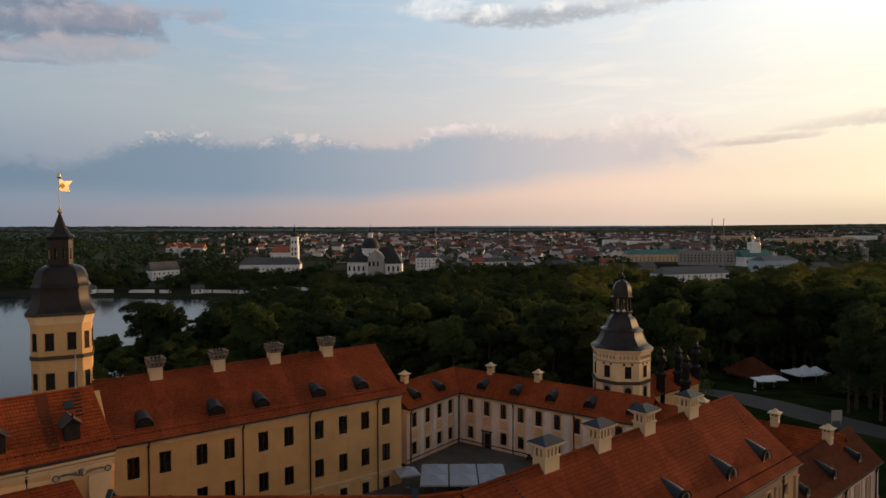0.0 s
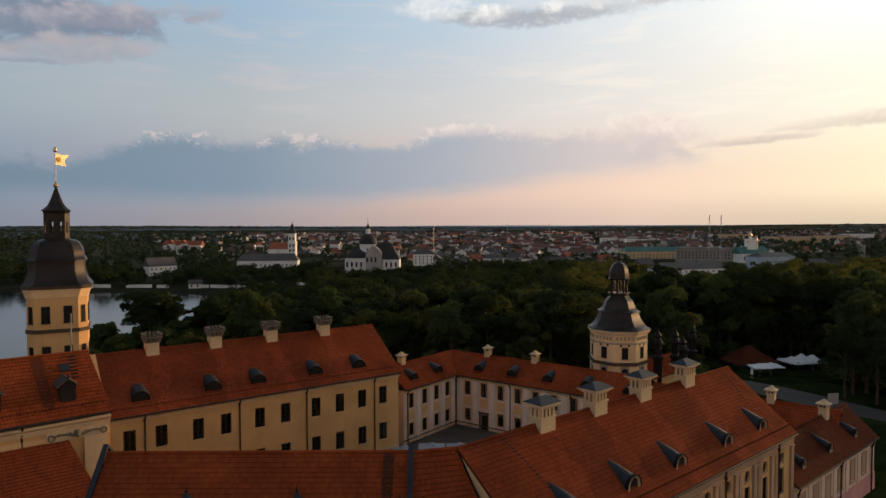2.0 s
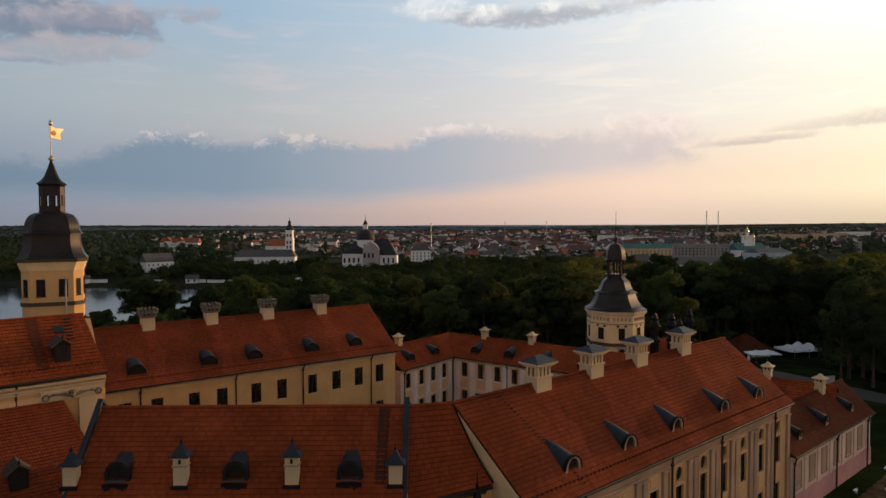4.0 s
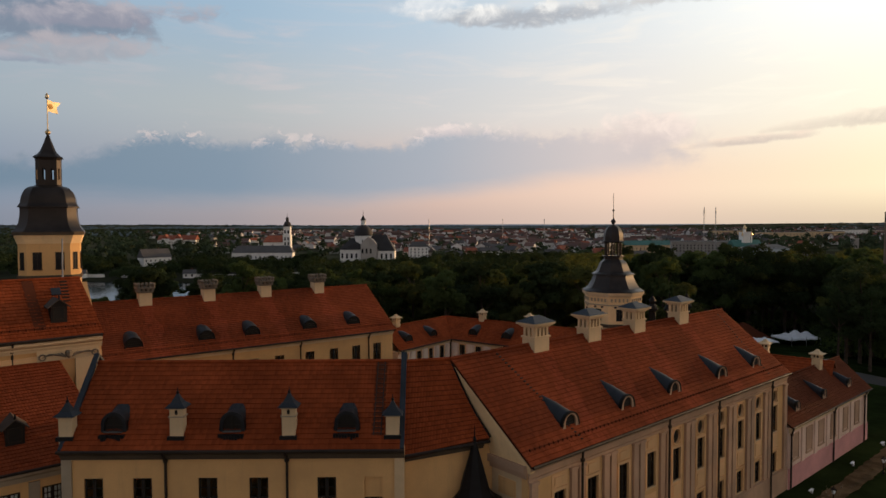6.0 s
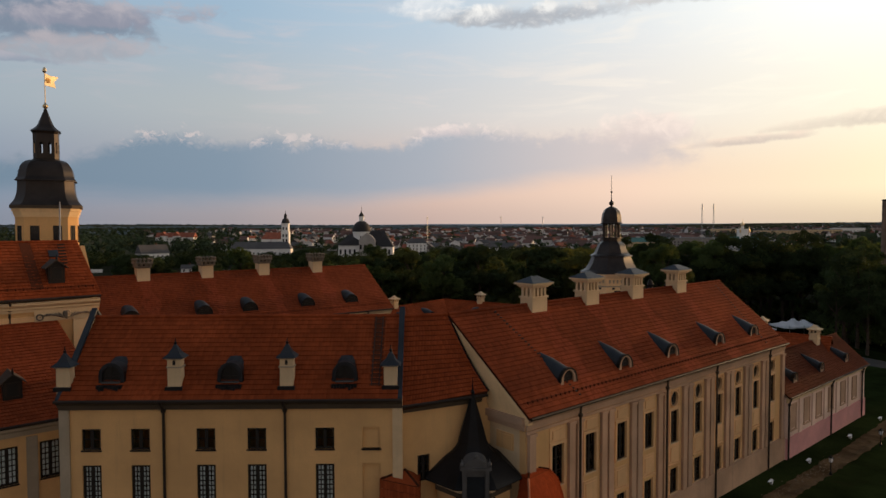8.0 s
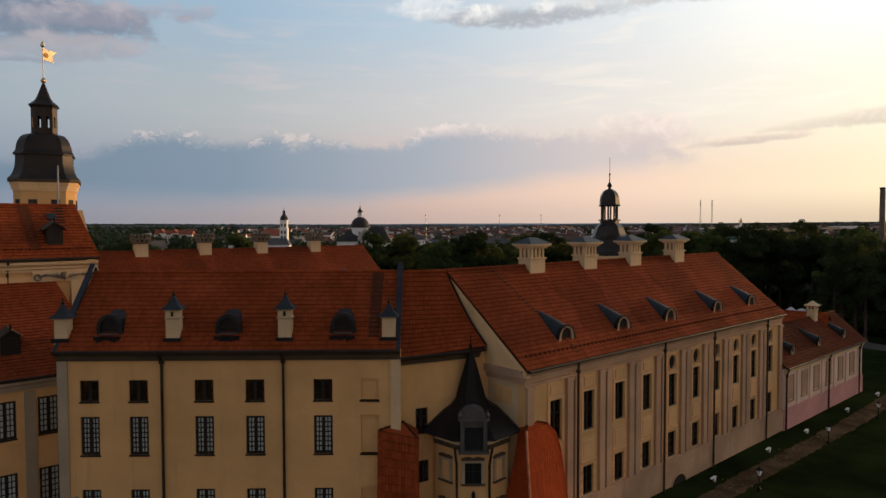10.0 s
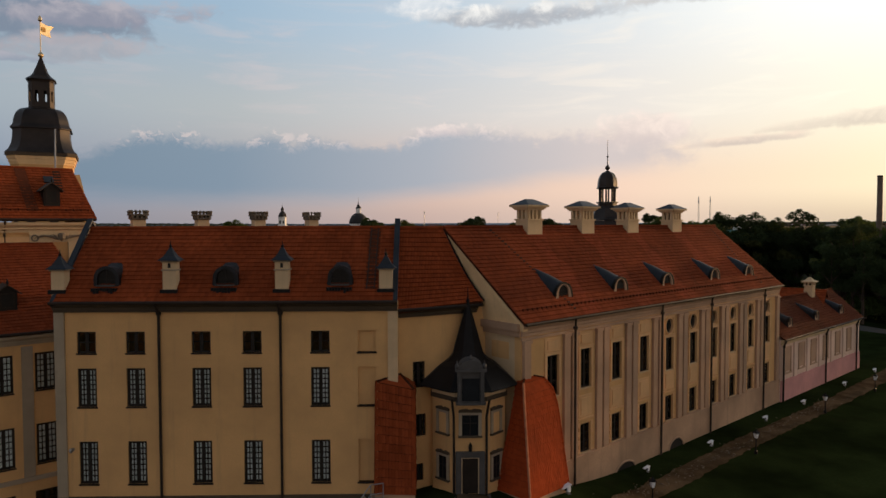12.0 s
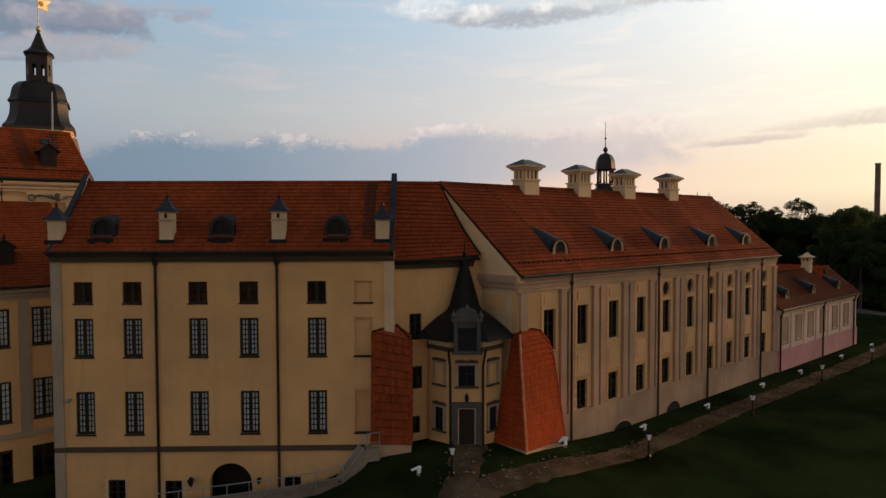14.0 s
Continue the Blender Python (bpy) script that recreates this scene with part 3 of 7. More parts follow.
# ---------------------------------------------------------------- the castle
# Each wing has its own axes: x along its face, y into the house, z up; the face is at y = 0.


def box_walls(parent, length, depth, z0, z1, mat, x0=0.0, thick=0.6, gable=None):
    """Back wall and both ends of a wing; gable: (ridge y, ridge z)."""
    part("back_wall", Shape().box(x0, x0 + length, depth - thick, depth, z0, z1), mat, parent)
    for x in (x0, x0 + length - thick):
        s = Shape()
        if gable:
            ring = [(thick, z0), (depth - thick, z0), (depth - thick, z1), (gable[0], gable[1]), (thick, z1)]
            n = len(ring)
            s.add([(x, a, b) for a, b in ring] + [(x + thick, a, b) for a, b in ring],
                  [tuple(reversed(range(n))), tuple(range(n, 2 * n))] + [(i, (i + 1) % n, n + (i + 1) % n, n + i) for i in range(n)])
        else:
            s.box(x, x + thick, thick, depth - thick, z0, z1)
        part("end_wall", s, mat, parent)
    part("floor", Shape().box(x0 + thick, x0 + length - thick, thick, depth - thick, z0, z0 + 0.2), FRAME, parent)


def cornice(parent, length, z, mat, x0=0.0, out=0.35, high=0.7, name="cornice"):
    ring = [(0.0, z), (-out * 0.35, z), (-out * 0.35, z + 0.25 * high), (-out * 0.6, z + 0.3 * high), (-out * 0.6, z + 0.5 * high), (-out * 0.85, z + 0.62 * high), (-out, z + 0.75 * high), (-out, z + high - 0.004), (0.0, z + high - 0.004)]
    s = Shape().run(ring, x0, x0 + length)
    return part(name, s, mat, parent)


def band(parent, length, z, high, out, mat, x0=0.0, name="string_course"):
    return part(name, Shape().box(x0, x0 + length, -out, 0, z, z + high), mat, parent)


def pinnacle_chimney(parent, x, y, z, high=2.05, collar=True):
    """Plastered stack at the eaves with a dark flared hood and a finial."""
    w, d = 0.48, 0.34
    c = part("chimney", Shape().box(-w, w, -d, d, -1.2, high), CREAM, parent, at=shift(x, y, z))
    if collar:
        part("collar", Shape().box(-w - 0.07, w + 0.07, -d - 0.07, d + 0.07, high - 0.72, high - 0.62), GREYTRIM, c)
        part("vent", Shape().slab(arch_ring(0.2, 0.36, 6, 0, high - 0.52), -d - 0.012, -d + 0.05), DARKFILL, c)
    part("eave_moulding", Shape().box(-w - 0.1, w + 0.1, -d - 0.1, d + 0.1, high - 0.1, high + 0.02), GREYTRIM, c)
    rings = []
    for r, h in ((1.0, 0.0), (0.93, 0.07), (0.55, 0.32), (0.30, 0.65), (0.10, 0.95)):
        a, b = r * 0.74, r * 0.60
        rings.append([(-a, -b, high + h), (a, -b, high + h), (a, b, high + h), (-a, b, high + h)])
    part("hood", Shape().loft(rings), LEAD, c, "dark metal hood")
    part("finial", Shape().lathe([(0.05, high + 0.9), (0.11, high + 1.02), (0.11, high + 1.08), (0.04, high + 1.16), (0.02, high + 1.42)], 8), DARKMETAL, c)
    part("flashing", Shape().box(-w - 0.14, w + 0.14, -d - 0.2, d + 0.1, -0.32, -0.02), DARKMETAL, c)
    return c


def stack_chimney(parent, x, y, z, w=2.0, d=1.45, high=1.05, turn=0.0, name="chimney"):
    """Broad stack with rows of round-headed smoke holes, a heavy cornice and a hipped metal cap."""
    a, b = w / 2, d / 2
    c = part(name, Shape().box(-a, a, -b, b, -1.8, high), CREAM, parent, at=shift(x, y, z, turn))
    part("moulding", Shape().box(-a - 0.1, a + 0.1, -b - 0.1, b + 0.1, high, high + 0.16), CREAM, c)
    pier = Shape().box(-0.13, 0.13, -0.13, 0.13, high + 0.16, high + 0.95).data("pier", CREAM)
    for i in range(4):
        for side in (-1, 1):
            part("pier", pier, None, c, at=shift(-a + w * (i + 0.5) / 4, side * (b - 0.14)))
    for i in range(3):
        for side in (-1, 1):
            part("pier", pier, None, c, at=shift(side * (a - 0.14), -b + d * (i + 0.5) / 3))
    # A near-black block takes the place of the dark hollow between the piers.
    part("flue", Shape().box(-a + 0.32, a - 0.32, -b + 0.32, b - 0.32, high + 0.16, high + 0.95), DARKFILL, c, "dark block filling the gaps behind the piers")
    cap = Shape()
    for k, (o, z0, z1) in enumerate(((0.10, 0.95, 1.08), (0.24, 1.08, 1.22), (0.42, 1.22, 1.40))):
        cap.box(-a - o, a + o, -b - o, b + o, high + z0, high + z1 - 0.003)
    part("cap", cap, CREAM, c)
    o = 0.45
    part("cap_roof", Shape().loft([[(-a - o, -b - o, high + 1.40), (a + o, -b - o, high + 1.40), (a + o, b + o, high + 1.40), (-a - o, b + o, high + 1.40)],
                                   [(-a + 0.5, -0.06, high + 1.95), (a - 0.5, -0.06, high + 1.95), (a - 0.5, 0.06, high + 1.95), (-a + 0.5, 0.06, high + 1.95)]]), LEAD, c, "grey metal hipped cap")
    part("flashing", Shape().box(-a - 0.12, a + 0.12, -b - 0.35, b + 0.35, -1.5, -0.75 + 0.1), DARKMETAL, c)
    return c


def crown_chimney(parent, x, y, z, w=1.72, high=1.5, turn=0.0):
    """Square stack with a cornice and a ragged crown of smoke pots."""
    a = w / 2
    c = part("chimney", Shape().box(-a, a, -a, a, -1.6, high), CREAM, parent, at=shift(x, y, z, turn))
    s = Shape()
    for o, z0, z1 in ((0.1, 0.0, 0.12), (0.22, 0.12, 0.26), (0.36, 0.62, 0.80)):
        s.box(-a - o, a + o, -a - o, a + o, high + z0, high + z1)
    for i in range(4):
        for j in range(4):
            if i in (0, 3) or j in (0, 3):
                px, py = -a - 0.05 + (w + 0.1) * i / 3, -a - 0.05 + (w + 0.1) * j / 3
                s.box(px - 0.16, px + 0.16, py - 0.16, py + 0.16, high + 0.26, high + 0.62)
    part("cap", s, SOOT, c)
    pots = Shape()
    for i in range(5):
        for j in range(5):
            if i in (0, 4) or j in (0, 4):
                px, py = -a - 0.15 + (w + 0.3) * i / 4, -a - 0.15 + (w + 0.3) * j / 4
                pots.lathe([(0.17, high + 0.8), (0.12, high + 0.98), (0.24, high + 1.2 + 0.1 * ((i + j) % 2)), (0.06, high + 1.42)], 6, px * 1.05, py * 1.05)
    part("crown", pots, SOOT, c, "grey crown of clay pots")
    part("flue", Shape().box(-a + 0.25, a - 0.25, -a + 0.25, a - 0.25, high + 0.3, high + 0.85), DARKFILL, c)
    part("flashing", Shape().box(-a - 0.12, a + 0.12, -a - 0.12, a + 0.12, -1.5, -0.95), DARKMETAL, c)
    return c


def small_chimney(parent, x, y, z, turn=0.0, w=0.55):
    c = part("chimney", Shape().box(-w, w, -w, w, -1.4, 1.3), CREAM, parent, at=shift(x, y, z, turn))
    s = Shape()
    for o, z0, z1 in ((0.08, 0.5, 0.62), (0.1, 1.3, 1.42), (0.26, 1.85, 2.0)):
        s.box(-w - o, w + o, -w - o, w + o, z0, z1)
    for i in (-1, 0, 1):
        for j in (-1, 0, 1):
            if i or j:
                s.box(i * w * 0.9 - 0.1, i * w * 0.9 + 0.1, j * w * 0.9 - 0.1, j * w * 0.9 + 0.1, 1.42, 1.85)
    part("cap", s, CREAM, c)
    part("flue", Shape().box(-w + 0.2, w - 0.2, -w + 0.2, w - 0.2, 1.42, 1.85), DARKFILL, c)
    rings = [[(-r, -r, 2.0 + h), (r, -r, 2.0 + h), (r, r, 2.0 + h), (-r, r, 2.0 + h)] for r, h in ((0.95, 0.0), (0.45, 0.22), (0.12, 0.62))]
    part("hood", Shape().loft(rings), CREAM, c)
    return c


def cone_dormer(parent, x, y, z, slope, w=1.25, h=1.35, back=3.9, lean=0.0, mat=None, face=None):
    """Half-cone of sheet metal that runs back into the slope from a round-headed front with a dark opening."""
    ring = arch_ring(w, h, 10)[2:]
    front = [(px, 0.0, pz) for px, pz in [(w / 2, -0.2)] + ring + [(-w / 2, -0.2)]]
    middle = [(px * 0.74 + lean * 0.42, back * 0.5, max(pz * 0.86, 0.0) + back * slope * 0.34) for px, _, pz in front]
    rear = [(lean, back, back * slope + 0.02) for _ in front]
    d = part("dormer", Shape().loft([front, middle, rear], cap=False, closed=False), mat or LEAD, parent, "dark sheet-metal dormer", at=shift(x, y, z), smooth=True)
    outer, inner = arch_ring(w, h, 10), arch_ring(w * 0.66, h * 0.76, 10, z=0.22)
    s = Shape()
    n = len(outer)
    s.add([(px, -0.05, pz) for px, pz in outer] + [(px, -0.05, pz) for px, pz in inner] + [(px, 0.10, pz) for px, pz in inner],
          [(i, (i + 1) % n, n + (i + 1) % n, n + i) for i in range(n)] + [(n + i, n + (i + 1) % n, 2 * n + (i + 1) % n, 2 * n + i) for i in range(n)])
    part("dormer_front", s, face or TAN, d)
    rim = Shape()
    big = arch_ring(w + 0.22, h + 0.13, 10)
    rim.add([(px, -0.10, pz) for px, pz in big[1:]] + [(px, -0.10, pz) for px, pz in outer[1:]] + [(px, 0.2, pz) for px, pz in big[1:]],
            [(i, i + 1, n - 1 + i + 1, n - 1 + i) for i in range(n - 2)] + [(i + 1, i, 2 * n - 2 + i, 2 * n - 2 + i + 1) for i in range(n - 2)])
    part("dormer_hood", rim, DARKMETAL, d)
    # Near-black slab in place of an unlit dormer interior.
    part("opening", Shape().slab(inner, 0.10, 0.14), DARKFILL, d, "dark louvred opening")
    for k in range(1, 3):
        part("louvre", Shape().box(-w * 0.30, w * 0.30, 0.06, 0.09, 0.24 + 0.27 * k, 0.28 + 0.27 * k), FRAME, d)
    return d


def hump_dormer(parent, x, y, z, slope, w, h):
    """Half-barrel of dark sheet metal lying on the slope, with a dark louvred mouth."""
    back = h / slope + 1.1
    arch = arch_ring(w, h, 10)[2:]
    front = [(px, 0.0, pz) for px, pz in [(w / 2, -0.3)] + arch + [(-w / 2, -0.3)]]
    rings = [[(px * k, back * f, max(pz * k + back * f * slope * 0.5, back * f * slope - 0.25)) for px, _, pz in front] for f, k in ((0.0, 1.0), (0.3, 1.02), (0.65, 0.92), (1.0, 0.62))]
    d = part("dormer", Shape().loft(rings, cap=False, closed=False), SLATEMETAL, parent, "dark half-barrel metal dormer", at=shift(x, y, z), smooth=True)
    # The mouth is closed by a near-black slab for its unlit inside.
    part("opening", Shape().slab(arch_ring(w * 0.98, h * 0.98, 10), 0.06, 0.12), DARKFILL, d)
    part("dormer_rim", Shape().tube([(px, 0.0, pz) for px, _, pz in front], 0.07, 6), DARKMETAL, d)
    for k in range(1, 4):
        part("louvre", Shape().box(-w * 0.36, w * 0.36, -0.02, 0.05, h * 0.2 * k, h * 0.2 * k + 0.06), FRAME, d)
    part("dormer_sill", Shape().box(-w * 0.55, w * 0.55, -0.3, 0.1, -0.3, -0.02), DARKTILE, d)
    return d


def barrel_dormer(parent, x, y, z, slope, w=1.7, h=1.15):
    """Round-backed dormer in dark metal, open at its front, with a worn sill."""
    back = h / slope + 0.5
    outer = arch_ring(w, h, 12)[2:]
    s = Shape()
    a = [(px, 0.0, pz) for px, pz in [(w / 2, -0.3)] + outer + [(-w / 2, -0.3)]]
    m = [(px * 0.97, back * 0.5, pz * 0.98 + 0.08) for px, _, pz in a]
    b = [(px * 0.80, back, max(pz * 0.98, back * slope * 0.88) + 0.08) for px, _, pz in a]
    s.loft([a, m, b], cap=False, closed=False)
    d = part("dormer", s, SLATEMETAL, parent, "worn sheet-metal dormer", at=shift(x, y, z))
    ring, hole = arch_ring(w + 0.16, h + 0.08, 12), arch_ring(w * 0.80, h * 0.80, 12, z=0.10)
    n = len(ring)
    f = Shape().add([(px, -0.06, pz) for px, pz in ring] + [(px, -0.06, pz) for px, pz in hole] + [(px, 0.12, pz) for px, pz in hole] + [(px, 0.1, pz) for px, pz in ring],
                    [(i, (i + 1) % n, n + (i + 1) % n, n + i) for i in range(n)] + [(n + i, n + (i + 1) % n, 2 * n + (i + 1) % n, 2 * n + i) for i in range(n)]
                    + [((i + 1) % n, i, 3 * n + i, 3 * n + (i + 1) % n) for i in range(n)])
    part("dormer_front", f, SLATEMETAL, d)
    # Darkness inside is only this near-black slab.
    part("opening", Shape().slab(hole, 0.10, 0.15), DARKFILL, d)
    part("dormer_bar", Shape().box(-0.03, 0.03, -0.05, -0.004, 0.14, h * 0.84), FRAME, d)
    part("dormer_bar", Shape().box(-w * 0.36, w * 0.36, -0.045, -0.003, 0.45, 0.5), FRAME, d)
    part("dormer_sill", Shape().box(-w * 0.40, w * 0.40, -0.26, 0.1, 0.0, 0.09), STONE, d, "weathered grey sill board")
    rag = random.Random(round(x * 10))
    for k in range(9):
        a = -w / 2 - 0.1 + (w + 0.2) * k / 9
        part("flashing", Shape().box(a, a + (w + 0.2) / 9 - 0.03, -0.42 - rag.uniform(0, 0.16), 0.05, -0.36 - rag.uniform(0, 0.2), -0.12), DARKMETAL, d, "ragged dark flashing below the dormer")
    for sx in (-1, 1):
        part("cheek", Shape().add([(sx * w * 0.5, -0.05, -0.3), (sx * (w * 0.5 + 0.22), 0.1, -0.2), (sx * (w * 0.5 + 0.05), 0.3, h * 0.55), (sx * w * 0.5, -0.05, h * 0.6)], [(0, 1, 2, 3), (3, 2, 1, 0)]), DARKMETAL, d)
    return d


def gabled_dormer(parent, x, y, z, slope, w=1.3, h=1.5):
    """Small upright dormer with a peaked roof and a dark window."""
    back = (h + 0.6) / slope + 0.2
    d = part("dormer", Shape().box(-w / 2, w / 2, 0, back * 0.8, -0.4, h), FRAME, parent, "weathered wooden dormer", at=shift(x, y, z))
    r = Shape()
    for sx in (-1, 1):
        r.add([(0, -0.25, h + 0.62), (sx * (w / 2 + 0.28), -0.25, h - 0.12), (sx * (w / 2 + 0.28), back, h - 0.12), (0, back, h + 0.62),
               (0, -0.25, h + 0.52), (sx * (w / 2 + 0.28), -0.25, h - 0.22), (sx * (w / 2 + 0.28), back, h - 0.22), (0, back, h + 0.52)],
              [(0, 1, 2, 3), (7, 6, 5, 4), (0, 4, 5, 1), (1, 5, 6, 2), (2, 6, 7, 3)])
    part("dormer_roof", r, OLDBOARD, d, "grey weathered board roof")
    part("dormer_gable", Shape().slab([(-w / 2, h), (w / 2, h), (0, h + 0.5)], -0.02, 0.1), FRAME, d)
    f = Shape()
    f.box(-w * 0.38, -w * 0.30, -0.05, 0.02, 0.25, h - 0.1).box(w * 0.30, w * 0.38, -0.05, 0.02, 0.25, h - 0.1).box(-w * 0.3, w * 0.3, -0.05, 0.02, h - 0.18, h - 0.1).box(-w * 0.3, w * 0.3, -0.05, 0.02, 0.25, 0.33)
    part("dormer_frame", f, PIPE, d)
    # Near-black sheet for the unlit room behind the frame.
    part("opening", Shape().box(-w * 0.3, w * 0.3, -0.03, 0.01, 0.33, h - 0.18), DARKFILL, d)
    part("finial", Shape().lathe([(0.05, h + 0.55), (0.1, h + 0.75), (0.02, h + 1.05)], 6, 0, -0.15), DARKMETAL, d)
    return d


def snow_guard(parent, x0, x1, foot, slope, up, step=0.55):
    """A rail of small brackets low on a roof."""
    s = Shape()
    y, z = foot[0] + up, foot[1] + up * slope
    n = int((x1 - x0) / step)
    for i in range(n + 1):
        x = x0 + (x1 - x0) * i / n
        s.box(x - 0.03, x + 0.03, y - 0.05, y + 0.12, z - 0.02, z + 0.24)
    s.tube([(x0, y - 0.03, z + 0.2), (x1, y - 0.03, z + 0.2)], 0.02, 5)
    part("snow_guard", s, DARKTILE, parent, "rusty snow guard")


def surround(x, z0, z1, w, e=0.24, out=0.07):
    """A flat frame round three sides of an opening."""
    a, b = w / 2 + 0.002, w / 2 + e
    return Shape().slab([(x - b, z0), (x - a, z0), (x - a, z1 + 0.002), (x + a, z1 + 0.002), (x + a, z0), (x + b, z0), (x + b, z1 + e), (x - b, z1 + e)], -out, 0)


# ---- front wing, ochre, four storeys -------------------------------------------------
FW = thing("front_palace_wing", shift(-26.6, 46.0), "ochre plastered four-storey palace wing with red tiled roof", "building")
FW_L, FW_D = 24.6, 10.2
FW_X = (2.22, 5.72, 10.42, 14.08, 18.98)
holes = [(x, 10.40, 1.36, 1.55) for x in FW_X] + [(x, 6.50, 1.36, 2.80) for x in FW_X] + [(x, 0.85, 1.36, 3.12) for x in FW_X]
holes += [(4.35, -4.0, 1.25, 1.5), (8.45, -4.2, 1.25, 1.6), (17.1, -3.4, 1.2, 1.0)]
NICHES = [(22.35, z, 1.3, h) for z, h in ((10.4, 1.55), (6.5, 2.8), (0.85, 3.12))]
wall = pierced(Shape(), FW_L, -6.5, 14.05, holes + NICHES + [(12.6, -6.2, 3.1, 4.85)])
part("front_wall", wall, OCHRE, FW)
box_walls(FW, FW_L, FW_D, -6.5, 13.6, OCHRE, gable=(4.9, 18.7))
cornice(FW, FW_L, 13.38, DARKTRIM, out=0.55, high=0.72)
band(FW, FW_L, -0.42, 0.36, 0.16, DARKTRIM)
for x in (0.0, FW_L - 0.72):
    part("corner_pilaster", Shape().box(x, x + 0.72, -0.14, 0, -6.5, 13.38), GREYTRIM if x == 0 else CREAM, FW, "pale corner pilaster")
for i, x in enumerate(FW_X):
    window(FW, x, 10.40, 1.36, 1.55, 2, 2, None, sill=FRAME)
    window(FW, x, 6.50, 1.36, 2.80, 4, 7, BLIND, sill=FRAME)
    window(FW, x, 0.85, 1.36, 3.12, 4, 7, BLIND, sill=FRAME)
for x, z, h in ((4.35, -4.0, 1.5), (8.45, -4.2, 1.6), (17.1, -3.4, 1.0)):
    window(FW, x, z, 1.25 if x < 16 else 1.2, h, 2, 3, None)
    for k in range(7):
        zz, hh = z - 0.15 + k * (h + 0.2) / 7, (h + 0.2) / 7 - 0.03
        o = 0.16 if k % 2 else 0.30
        part("quoin", Shape().box(x - 0.625 - o, x - 0.627, -0.05, 0, zz, zz + hh), CREAM, FW)
        part("quoin", Shape().box(x + 0.627, x + 0.625 + o, -0.05, 0, zz, zz + hh), CREAM, FW)
for z, h in ((10.4, 1.55), (6.5, 2.8), (0.85, 3.12)):        # blind panels
    s = Shape()
    x, w = 22.35, 1.3
    s.box(x - w / 2, x + w / 2, 0.22, 0.5, z, z + h)
    ob = part("blind_panel", s, OCHRE, FW)
    part("sill", Shape().box(x - w / 2 - 0.08, x + w / 2 + 0.08, -0.10, 0.2, z - 0.11, z), FRAME, ob)
# round-headed gateway under the wing
n = 14
rim = [(12.6 + 1.552 * math.cos(math.pi * i / n), y, -2.905 + 1.552 * math.sin(math.pi * i / n)) for i in range(n + 1) for y in (0.004, 0.59)]
corners = [(12.6 + 1.55 * side, y, -1.35) for side in (1, -1) for y in (0.004, 0.59)]
faces = []
for i in range(n):
    c, j = 2 * n + 2 + (0 if i < n / 2 else 2), 2 * i
    faces += [(j, c, j + 2), (j + 1, j + 3, c + 1), (j, j + 2, j + 3, j + 1)]
gate = Shape().add(rim + corners, faces)
part("gateway_arch", gate, OCHRE, FW)
# A dark sheet across the passage stands in for its shade.
part("passage_shade", Shape().box(11.05, 14.15, 1.6, 1.7, -6.4, -1.4), DARKFILL, FW, "dark sheet standing in for the unlit gateway passage")
gable_roof(FW, FW_L - 0.6, 14.18, 19.35, -0.62, 4.75, 10.8, x0=0.3)
SL = 5.17 / 5.37
for x in (0.0, FW_L - 0.42):                                  # raised verges with metal coping
    s = Shape().add([(x, -0.55, 13.9), (x + 0.42, -0.55, 13.9), (x + 0.42, 4.75, 19.85), (x, 4.75, 19.85), (x, -0.55, 14.25), (x + 0.42, -0.55, 14.25), (x + 0.42, 4.75, 20.1), (x, 4.75, 20.1),
                     (x, 10.6, 13.9), (x + 0.42, 10.6, 13.9), (x, 10.6, 14.2), (x + 0.42, 10.6, 14.2)],
                    [(0, 1, 2, 3), (4, 5, 6, 7), (0, 4, 7, 3), (1, 2, 6, 5), (0, 1, 5, 4), (3, 2, 9, 8), (7, 6, 11, 10), (3, 8, 10, 7), (2, 6, 11, 9), (8, 9, 11, 10)])
    part("verge_coping", s, LEAD, FW, "dark blue-grey metal coping")
for x in (0.25, 8.2, 16.25, 23.75):
    pinnacle_chimney(FW, x, 0.42, 15.0, 1.45 if x in (0.25, 23.75) else 2.05, x not in (0.25, 23.75))
for x in (3.55, 12.1, 20.4):
    barrel_dormer(FW, x, 0.42, 15.2, SL, 1.65, 1.38)
gutter_and_pipes(FW, FW_L, -0.72, 14.1, -6.0, (7.45, 16.15))
s = Shape()
for k in range(16):                                           # roof ladder
    y = 0.2 + k * 0.3
    s.box(22.35, 22.95, y, y + 0.06, 14.18 + (y + 0.62) * SL + 0.10, 14.18 + (y + 0.62) * SL + 0.15)
for x in (22.35, 22.9):
    s.tube([(x, 0.1, 14.18 + 0.72 * SL + 0.12), (x, 4.7, 14.18 + 5.32 * SL + 0.12)], 0.04, 5)
part("roof_ladder", s, PIPE, FW, "dark metal roof ladder")
part("ladder_board", Shape().add([(x, y, 14.18 + (y + 0.62) * SL + h) for h in (0.02, 0.085) for x, y in ((22.2, 0.1), (23.1, 0.1), (23.1, 4.72), (22.2, 4.72))],
                                  [(3, 2, 1, 0), (4, 5, 6, 7), (0, 1, 5, 4), (1, 2, 6, 5), (2, 3, 7, 6), (3, 0, 4, 7)]), DARKTILE, FW, "strip of darker tiles under the ladder")
part("security_camera", Shape().box(1.05, 1.25, -0.45, -0.1, 3.35, 3.55).lathe([(0.09, 3.3), (0.12, 3.45), (0.05, 3.6)], 8, 1.15, -0.4), METAL, FW)

